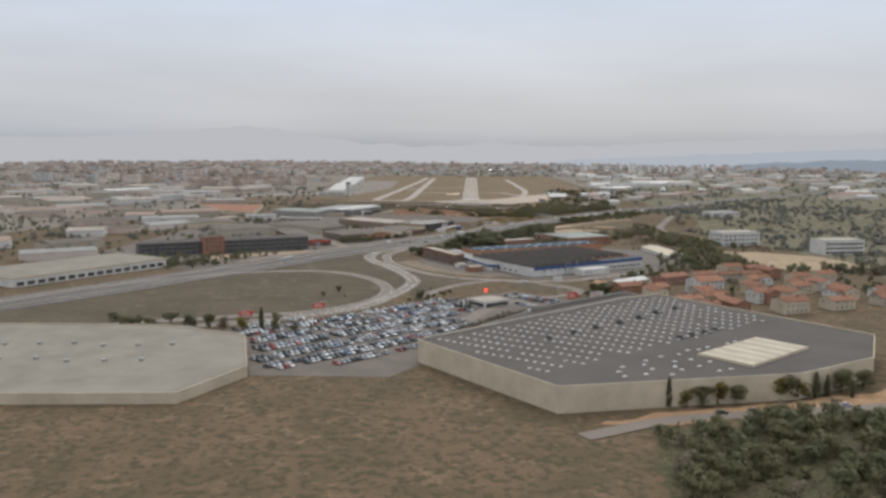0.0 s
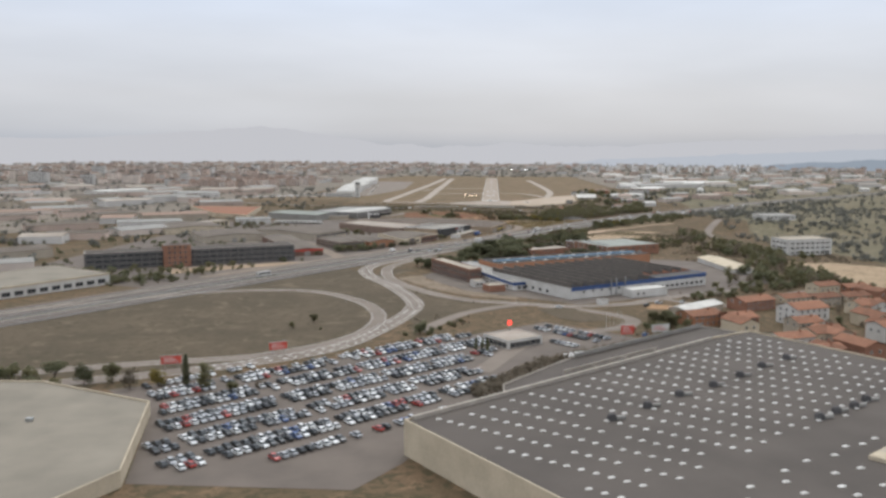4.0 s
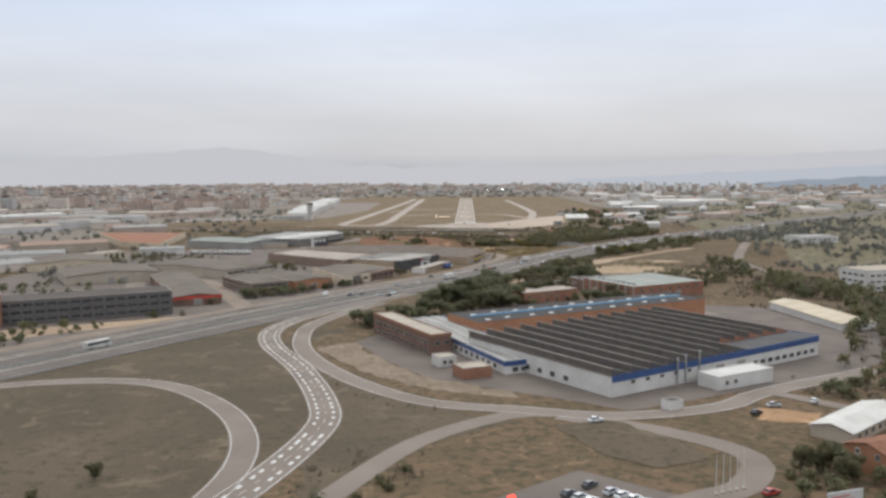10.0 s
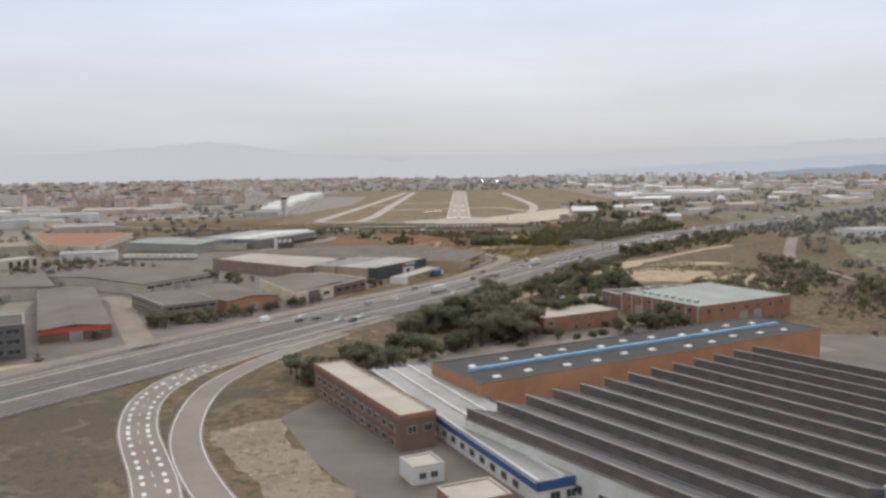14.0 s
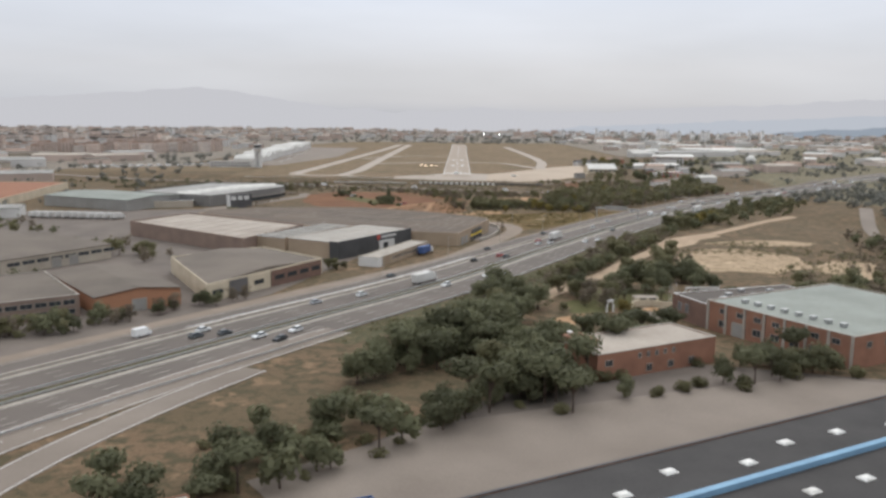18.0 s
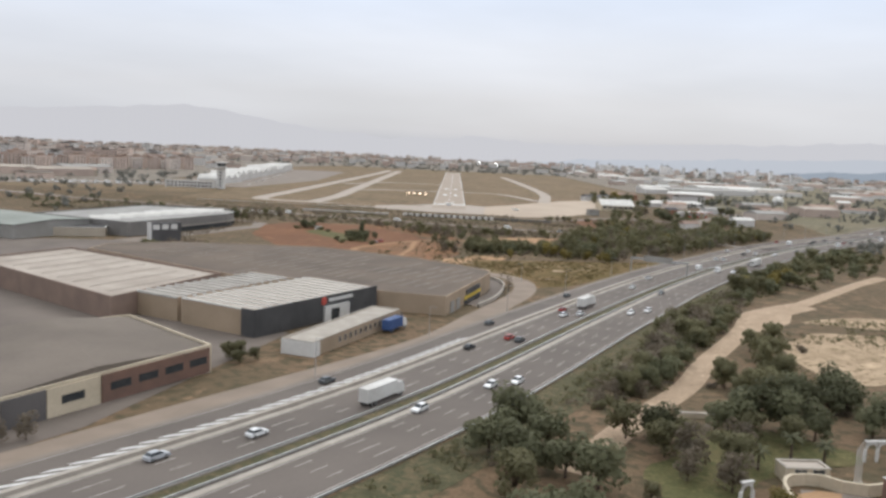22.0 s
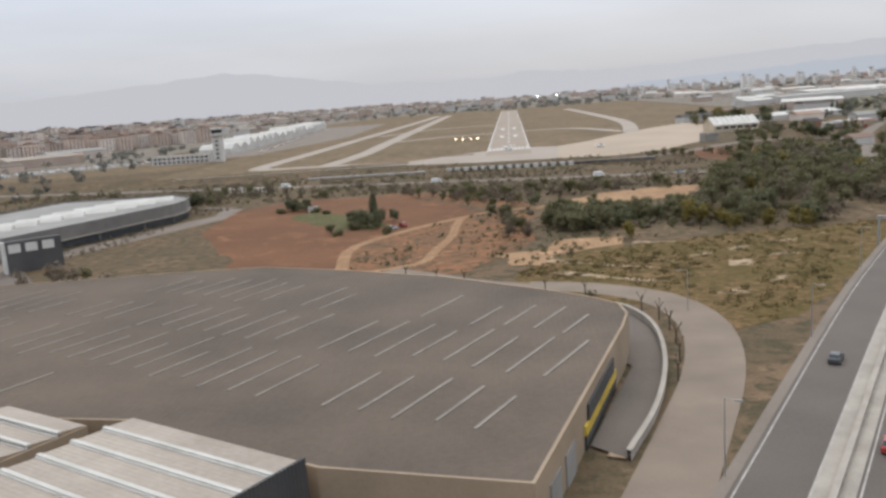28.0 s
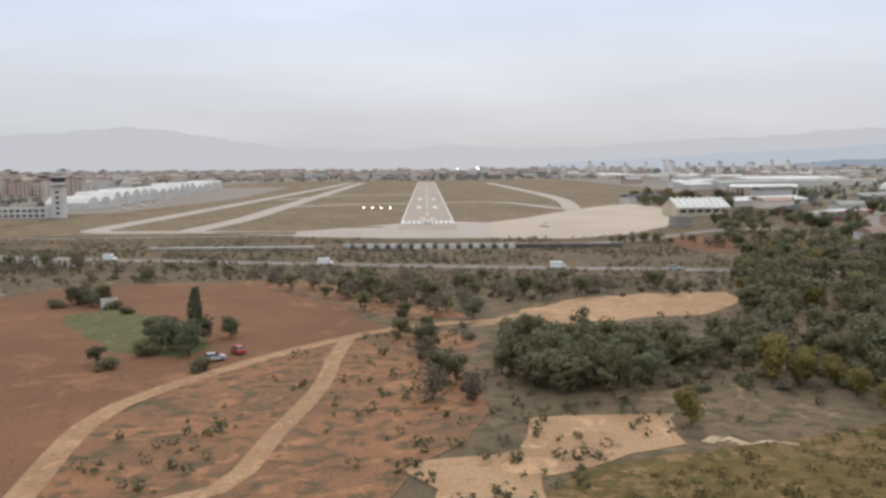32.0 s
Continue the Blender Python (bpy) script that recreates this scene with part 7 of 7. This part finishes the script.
# ---------------------------------------------------------------- vegetation
for clearing in ([(24, -752), (36, -718), (68, -700), (78, -712), (60, -738)], [(36, -642), (44, -628), (52, -612), (68, -610), (82, -622), (78, -633), (60, -637), (46, -654), (38, -654)], [(29, -660), (42, -651), (47, -663), (34, -673)], [(52, -645), (62, -637), (74, -633), (90, -638), (84, -654), (64, -658)], [(26, -640), (40, -628), (30, -618), (18, -632)]):
    for i in range(15, 95):
        for j in range(-755, -605):
            if inside(clearing, i, j):
                claim(i, j)
for i in range(20, 100):
    for j in range(-698 if i < 75 else -673, -604):
        claim(i, j)
grove(["pine", "round", "round"], [(-2, -718), (14, -694), (34, -684), (60, -668), (30, -656), (-4, -690)], 34, 0.8, 1.3)
grove(["round", "pine", "olive"], [(14, -740), (33, -730), (28, -700), (6, -704)], 14, 0.8, 1.2)
grove(["round", "olive"], [(66, -722), (94, -716), (84, -708), (70, -692)], 9, 0.6, 0.95)
grove(["pine", "round"], [(-58, -786), (-42, -800), (4, -752), (36, -742), (20, -728), (-30, -762)], 26, 0.7, 1.1)
grove(["olive", "round", "brown"], [(34, -664), (40, -634), (62, -634), (94, -622), (84, -660), (60, -684)], 26, 0.7, 1.2)
wood(["olive", "brown", "bush", "bush"], [(34, -628), (60, -560), (84, -520), (90, -490), (82, -490), (52, -560), (28, -620)], 80, 0.5, 0.95)
wood(["olive", "round", "bush"], [(110, -470), (128, -440), (180, -395), (260, -290), (272, -260), (236, -236), (180, -318), (128, -402), (104, -450)], 110, 0.5, 1.0)
grove(["yellow", "olive"], [(118, -430), (150, -382), (160, -392), (126, -440)], 10, 0.8, 1.2)
wood(["bush", "olive", "bushb"], [(56, -590), (92, -600), (92, -560), (110, -530), (100, -520), (70, -560)], 44, 0.6, 1.1)
wood(["olive", "brown", "bush", "round"], [(100, -640), (150, -650), (210, -590), (240, -430), (200, -470), (185, -560), (130, -600)], 110, 0.5, 1.0)
WA = [(11, -311), (14, -322), (21, -329), (31, -326), (40, -319), (52, -308), (66, -303), (64, -292), (41, -290), (22, -284), (12, -296)]
WB = [(63, -292), (78, -250), (93, -200), (112, -160), (134, -142), (172, -126), (230, -150), (240, -190), (190, -260), (150, -300), (108, -306), (92, -338), (66, -330)]
wood(["olive", "round", "olive", "tall", "bush"], WA, 105, 0.5, 0.8)
wood(["bush", "olive", "bush", "bushb", "olive"], [(30, -327), (52, -330), (92, -334), (104, -306), (66, -288), (44, -290)], 85, 0.45, 0.8)
grove(["yellow"], [(60, -322), (70, -316), (74, -322), (64, -328)], 3, 0.6, 0.8)
wood(["olive", "tall", "brown", "olive", "brown", "tall", "olive", "round", "yellow", "olive"], WB, 400, 0.6, 1.1)
grove(["yellow"], [(56, -338), (72, -328), (92, -336), (84, -344)], 6, 0.5, 0.9)
grove(["yellow"], [(96, -230), (130, -230), (130, -260), (100, -270)], 5, 0.7, 1.0)
wood(["bushb", "brown", "olive"], [(-58, -190), (20, -206), (88, -222), (84, -230), (32, -236), (2, -262), (-10, -262), (-30, -228)], 120, 0.4, 0.85)
wood(["olive", "brown", "bush"], [(-130, -208), (-60, -188), (-60, -160), (-120, -150), (-240, -140), (-240, -170)], 60, 0.4, 0.85)
grove(["brown", "bushb", "olive"], [(-8, -268), (8, -276), (8, -330), (-2, -335), (-6, -300)], 14, 0.5, 0.8)
grove(["round", "bush", "olive"], [(-98, -232), (-84, -226), (-86, -236)], 5, 0.6, 0.9)
wood(["olive", "brown"], [(98, -78), (60, -84), (60, -96), (150, -120), (150, -100)], 16, 0.5, 0.8)
wood(["round", "tall"], [(180, -60), (205, -30), (250, -60), (220, -120)], 20, 0.7, 1.0)
wood(["round", "olive", "tall"], [(150, 120), (190, 90), (240, 130), (230, 220), (180, 260)], 26, 0.7, 1.2)
for k_, x_, y_, s_ in (("round", -53, -282, 0.85), ("round", -47, -286, 0.75), ("olive", -58, -280, 0.75), ("round", -50, -292, 0.9), ("bush", -54, -296, 1.1), ("olive", -61, -302, 0.5), ("bush", -58, -306, 1.0), ("round", -92, -236, 0.7), ("bush", -96, -240, 1.0)):
    tree(k_, x_, y_, s_)
building("garden_hut", "small pale hut beside the kitchen garden", -83, -243, 20, 4, 3, 2.3, WHITE, METALROOF, "flat")
tree("cypress", -49.5, -277, 0.85), tree("cypress", -50.5, -276, 0.95), tree("round", 10, -262, 0.7), tree("round", -87, -239, 0.7), tree("bush", -80, -242, 1.0), tree("bush", -74, -250, 0.8)
tree("round", -46, -296, 0.8), tree("round", -42, -280, 0.6), tree("round", -56, -284, 0.8), tree("bush", -41, -308, 1.0), tree("olive", -52, -290, 0.6)
wood(["olive", "round", "brown", "tall"], [(152, -850), (200, -860), (330, -900), (300, -790), (262, -700), (240, -580), (190, -620), (200, -740)], 190, 0.6, 1.15)
wood(["round", "bush", "olive"], [(88, -906), (130, -886), (150, -862), (170, -880), (128, -925), (100, -905)], 20, 0.5, 0.8)
grove(["round", "olive"], [(74, -968), (92, -980), (98, -995), (80, -992), (66, -984)], 8, 0.7, 1.0)
wood(["round", "bush", "brown"], [(140, -1020), (300, -960), (300, -860), (150, -930)], 90, 0.35, 0.75)
wood(["olive", "brown", "olive", "bush"], [(60, -1252), (300, -1204), (320, -1300), (60, -1340)], 150, 0.6, 1.2)
for k_, x_, y_, s_ in (("cypress", 75, -1228, 0.9), ("yellow", 82, -1227, 1.1), ("olive", 88, -1226, 1.2), ("yellow", 94, -1224, 1.2), ("olive", 101, -1222, 1.1), ("yellow", 117, -1218, 1.3), ("olive", 123, -1216, 1.4), ("yellow", 128, -1214, 1.2), ("cypress", 134, -1213, 0.9), ("olive", 146, -1207, 1.2), ("olive", 156, -1203, 1.1)):
    tree(k_, x_, y_, s_)
for x_, y_, a_ in ((92, -1236, 12), (104, -1233.5, 14), (140, -1225, 14), (170, -1219, 194)):
    car(x_, y_, a_, lift=0.32)
grove(["cypress"], [(82, -1222), (90, -1228), (160, -1210), (154, -1204)], 3, 0.6, 0.8)
wood(["round"], [(-232, -1004), (-196, -940), (-190, -944), (-226, -1010)], 15, 0.55, 0.8)
wood(["round", "olive"], [(-196, -1100), (-150, -1124), (-140, -1112), (-186, -1086)], 14, 0.5, 0.9)
grove(["round", "bush"], [(-40, -1040), (-22, -1018), (-8, -985), (-20, -975), (-34, -1000)], 9, 0.5, 0.8)
grove(["cypress"], [(-4, -1046), (6, -1060), (10, -1050)], 4, 0.5, 0.6)
grove(["round", "brown"], [(-140, -700), (-120, -690), (-100, -690), (-60, -632), (-66, -626), (-120, -708)], 14, 0.45, 0.75)
wood(["olive", "brown"], [(-178, -545), (-150, -520), (-110, -560), (-120, -580)], 16, 0.5, 1.0)
grove(["olive"], [(-54, -585), (-46, -572), (-40, -576), (-48, -592)], 5, 0.4, 0.7)
wood(["olive", "bush", "brown"], [(-130, -352), (-100, -378), (-62, -406), (-40, -400), (-60, -420), (-120, -424), (-150, -380)], 36, 0.4, 0.8)
grove(["round"], [(-170, -205), (-140, -200), (-140, -214), (-170, -214)], 6, 0.8, 1.1)
grove(["olive", "bush"], [(-100, -1000), (-90, -985), (-70, -1010), (-90, -1020)], 3, 0.4, 0.6)
grove(["round", "pine"], [(20, -742), (34, -726), (66, -700), (80, -694), (60, -690), (34, -704), (10, -722)], 16, 0.8, 1.2)
wood(["pine", "round", "round"], [(-20, -730), (10, -700), (34, -684), (64, -666), (70, -640), (40, -640), (10, -676), (-10, -700)], 60, 0.7, 1.25)
wood(["bush", "round"], [(-60, -780), (-40, -796), (10, -750), (40, -738), (20, -722), (-10, -735), (-40, -760)], 40, 0.5, 0.95)
wood(["round", "olive", "bush"], [(170, -700), (260, -720), (300, -620), (280, -560), (240, -560), (200, -600)], 60, 0.6, 1.1)
wood(["round", "olive", "bush"], [(-260, -900), (-190, -870), (-120, -770), (-130, -764), (-200, -850), (-262, -886)], 40, 0.4, 0.8)
wood(["bush", "olive", "brown"], [(-320, -560), (-240, -540), (-210, -480), (-250, -420), (-330, -440)], 40, 0.5, 0.9)
sheet("bank", [(64, -1256), (120, -1241), (200, -1222), (320, -1200), (330, -1320), (50, -1345)], BANK, 0.1, "rough olive grass under the roadside trees", "bank")
wood(["olive", "round", "bush", "olive"], [(80, -1256), (120, -1246), (200, -1228), (320, -1208), (320, -1300), (60, -1310)], 420, 0.7, 1.2)
wood(["round", "bush", "olive"], [(-286, -842), (-140, -766), (-134, -772), (-200, -850), (-280, -880)], 50, 0.35, 0.75)
wood(["olive", "round", "bush"], [(36, -640), (66, -572), (96, -520), (110, -480), (104, -478), (84, -516), (52, -572), (26, -628)], 70, 0.4, 0.8)
wood(["round", "pine", "round"], [(14, -706), (40, -672), (60, -664), (84, -652), (92, -660), (70, -676), (40, -690), (20, -716)], 44, 0.55, 0.95)
for k_, x_, y_, s_ in (("round", 18, -624, 1.35), ("round", 22, -631, 1.15), ("round", 28.5, -647, 1.35), ("round", 24, -642, 1.15), ("olive", 38, -621, 1.0), ("round", 44, -621, 1.15), ("olive", 48, -624, 0.75), ("brown", 47, -633, 1.15), ("olive", 52, -638, 1.05), ("brown", 50, -645, 0.9), ("brown", 44, -641, 0.7), ("round", 59, -615, 1.2), ("round", 65, -611, 1.3), ("olive", 62, -619, 0.9), ("round", 70, -613, 1.15), ("round", 75, -617, 0.95), ("olive", 69, -621, 0.8), ("round", 88, -613, 1.05), ("round", 93, -614, 0.9), ("bush", 98, -617, 1.2), ("yellow", 54, -656, 0.85), ("bush", 57.5, -655, 1.0), ("round", 17, -640, 1.1), ("round", 12, -632, 1.2), ("olive", 15, -652, 1.1), ("round", 22, -664, 1.2), ("olive", 43, -630, 0.9), ("brown", 57, -628, 0.9), ("olive", 36, -650, 0.45)):
    tree(k_, x_, y_, s_)
for k_, x_, y_, s_ in (("pine", 30, -694, 0.9), ("pine", 36, -691, 0.95), ("pine", 42, -688, 0.88), ("pine", 47, -686, 0.92), ("pine", 53, -683, 0.85), ("pine", 59, -681, 0.88), ("pine", 63, -678, 0.8), ("pine", 50, -691, 0.8), ("pine", 57, -687, 0.8), ("round", 44, -682, 0.65), ("round", 54, -678, 0.6), ("round", 62, -684, 0.7), ("round", 38, -685, 0.65), ("pine", 25, -699, 0.9)):
    tree(k_, x_, y_, s_)
grove(["round"], [(62, -604), (78, -590), (92, -590), (90, -606), (74, -612)], 9, 0.8, 1.15)
wood(["round", "bush", "olive"], [(150, -874), (185, -852), (215, -800), (240, -830), (205, -885), (165, -905)], 60, 0.45, 0.9)
wood(["round", "olive", "bush"], [(60, -975), (90, -985), (112, -1000), (104, -1020), (80, -1012), (70, -1000)], 14, 0.4, 0.7)
for k_, x_, y_, s_ in (("pine", 70, -722, 0.85), ("pine", 76, -716, 0.8), ("round", 89, -714, 1.0), ("round", 63, -722, 0.75), ("bush", 66, -725, 1.2), ("bush", 80, -716, 1.2), ("bush", 53, -728, 0.9), ("bush", 46, -731, 0.8), ("round", 39, -733, 0.6), ("bush", 57, -725, 0.9), ("bush", 96, -716, 1.0), ("round", 71, -709, 0.7), ("round", 77, -706, 0.85), ("pine", 86, -704, 0.9), ("round", 92, -712, 0.6), ("bush", 36, -722, 1.3), ("bush", 40, -720, 1.0), ("bush", 60, -708, 1.0)):
    tree(k_, x_, y_, s_)
wood(["round", "brown", "olive", "bush"], [(-134, -692), (-100, -668), (-92, -672), (-100, -684), (-128, -702)], 26, 0.5, 0.85)
wood(["olive", "round", "brown", "olive"], [(124, -92), (146, -30), (164, 4), (200, 34), (208, 8), (186, -50), (172, -84), (146, -118), (116, -152)], 62, 0.55, 0.95)
for k_, x_, y_, s_ in (("round", 232, 199, 1.7), ("yellow", 191, 207, 1.6), ("yellow", 197, 212, 1.3), ("round", 185, 240, 1.4), ("round", 206, 214, 1.3), ("olive", 172, 236, 1.2), ("round", 214, 224, 1.3), ("cypress", 246, 202, 1.0), ("cypress", 250, 204, 0.9), ("cypress", 287, 194, 1.1), ("cypress", 290, 190, 0.9), ("round", 304, 214, 1.0), ("round", 316, 236, 1.0), ("round", 324, 240, 1.1), ("olive", 334, 232, 0.9), ("round", 184, -57, 1.2), ("round", 189, -60, 1.1), ("round", 188, -84, 1.1), ("round", 194, -80, 1.2), ("olive", 201, -72, 1.0), ("olive", 262, 32, 1.3), ("round", 268, 26, 1.3), ("yellow", 56, -321, 1.15), ("yellow", 58, -325, 0.9), ("yellow", 64, -331, 0.8), ("yellow", 35, -343, 0.8)):
    tree(k_, x_, y_, s_)
plant_woods()
thicket("scrub", "dense brown scrub on the motorway bank", [[(26, -628), (10, -640), (16, -628), (60, -540), (110, -440), (122, -420), (128, -428), (100, -500), (62, -574), (44, -604)]], 0.22, LEAFB, 0.6, 1.8, 88, gap=-0.5, spread=0.9)
thicket("scrub", "dense olive brush along the motorway edge", [[tuple(q + n * 23) for q, n in bl] + [tuple(q + n * 31) for q, n in bl[::-1]]], 0.16, LEAFO, 0.5, 1.9, 55, gap=-0.35, spread=1.0)
thicket("hedge", "bare grey-brown hedge between factory and car lot", [[(0, -1118), (8, -1114), (30, -1068), (102, -1012), (99, -1006), (24, -1064), (-3, -1108)]], 0.6, LEAFB, 1.5, 3.4, 61, gap=-1)
RF = [(-77, -362), (-86, -339), (-98, -316), (-114, -282), (-121, -231), (-108, -205), (-96, -198), (-56, -200), (-23, -241), (-9, -274), (-34, -312), (-46, -333), (-42, -378), (-62, -394)]
OL = [(8, -272), (20, -256), (34, -240), (48, -231), (82, -228), (82, -240), (72, -256), (47, -266), (24, -271)]
thicket("scrub", "brown scrub and hedges in the valley", [[(-300, -90), (-120, -136), (2, -170), (110, -190), (100, -226), (-10, -215), (-60, -192), (-140, -200), (-300, -180)], [(-210, -66), (100, -70), (110, -96), (-210, -92)], [(-260, -96), (-120, -124), (2, -160), (110, -182), (104, -110), (0, -100), (-200, -92)]], 0.09, LEAFB, 0.5, 1.9, 5, clear=(RF, OL))
thicket("scrub", "low olive scrub in the valley", [[(-300, -90), (-120, -136), (2, -170), (110, -190), (100, -226), (-10, -215), (-60, -192), (-140, -200), (-300, -180)], [(-48, -340), (-30, -300), (-5, -270), (60, -262), (100, -240), (100, -330), (40, -345), (0, -380), (-20, -392), (-60, -410)], [(-260, -96), (-120, -124), (2, -160), (110, -182), (104, -110), (0, -100), (-200, -92)]], 0.06, LEAFO, 0.5, 1.7, 15, clear=(RF, OL))
thicket("scrub", "scrubby hedge behind the warehouse", [[(-150, -350), (-100, -378), (-60, -404), (-20, -386), (10, -396), (24, -412), (-10, -404), (-60, -398), (-110, -418), (-170, -400)], [(-150, -345), (-138, -300), (-130, -230), (-120, -212), (-140, -205), (-146, -260), (-165, -320)]], 0.1, LEAFB, 0.4, 1.6, 16, clear=(RF,))
thicket("scrub", "olive tufts on the meadow", [[(-2, -402), (4, -380), (16, -362), (60, -345), (125, -330), (112, -352), (84, -392), (52, -432), (38, -440), (30, -418)]], 0.13, LEAFM, 0.25, 0.75, 6, 0.8, gap=-0.2, leaves=22, spread=2.0)
thicket("scrub", "dry brown tufts on the meadow", [[(-2, -402), (4, -380), (16, -362), (60, -345), (125, -330), (112, -352), (84, -392), (52, -432), (38, -440), (30, -418)], [(40, -445), (90, -395), (128, -335), (134, -345), (92, -420), (52, -480), (36, -500)]], 0.1, LEAFM, 0.25, 0.8, 26, 0.8, leaves=22, spread=1.8)
thicket("scrub", "tufts on the sandy waste lots", [[(72, -590), (84, -552), (104, -522), (124, -486), (200, -470), (200, -540), (170, -640), (110, -600)]], 0.1, LEAFO, 0.4, 1.6, 36, gap=0.0, spread=1.0)
thicket("scrub", "low hedge plants on the motorway banks", [[(26, -628), (130, -412), (150, -410), (90, -500), (50, -600)], [(60, -440), (130, -330), (120, -326), (50, -436)], [(128, -412), (180, -330), (260, -235), (280, -240), (200, -330), (140, -420)]], 0.2, LEAFO, 0.6, 2.1, 9, gap=-0.3, spread=0.9)
thicket("scrub", "brown undergrowth on the eastern slope", [[(100, -640), (240, -430), (330, -600), (280, -780), (170, -760)], [(70, -1250), (320, -1206), (320, -1300), (60, -1340)], [(88, -912), (150, -868), (190, -880), (130, -940)], [(150, -870), (200, -860), (330, -900), (300, -790), (200, -760)]], 0.07, LEAFB, 0.6, 2.2, 12)
thicket("scrub", "hedge plants between the slip roads and the factory", [[(-50, -1040), (-20, -1010), (0, -980), (-20, -960), (-40, -990)], [(-60, -870), (-30, -905), (10, -930), (-10, -940), (-44, -910), (-66, -880)], [(60, -1020), (100, -990), (120, -1010), (130, -1040), (100, -1050)]], 0.07, LEAFB, 0.4, 1.5, 42)
thicket("far_trees", "far belts of trees paled by painted haze between the buildings", [[(-1400, -900), (-330, -800), (-260, -300), (-330, 380), (-1400, 380)], [(260, -300), (1500, 300), (1500, 1500), (330, 600)], [(-1300, 1130), (1300, 1130), (1500, 2600), (-1500, 2600)], [(-1500, 400), (-430, 400), (-720, 1300), (-1500, 1600)], [(240, -60), (560, 200), (420, 420), (250, 330)]], 0.0014, LEAFD, 3, 6.5, 7, 0.6, leaves=24)
thicket("far_trees", "olive trees over the eastern slopes", [[(290, -960), (900, -900), (900, -200), (460, -60), (300, -230), (280, -420), (330, -640)], [(240, -230), (330, -140), (520, 60), (600, 40), (420, -140), (300, -280)]], 0.0095, LEAFD, 2.5, 6, 71, 0.6, leaves=20)
thicket("far_trees", "hedge trees of the industrial estate", [[(-420, -1000), (-190, -880), (-120, -760), (-160, -520), (-300, -380), (-600, -300), (-700, -900)], [(-330, -60), (-250, -100), (-180, -130), (-180, -180), (-330, -190), (-420, -120)]], 0.0035, LEAF, 1.8, 4.5, 72, 0.6, leaves=22)
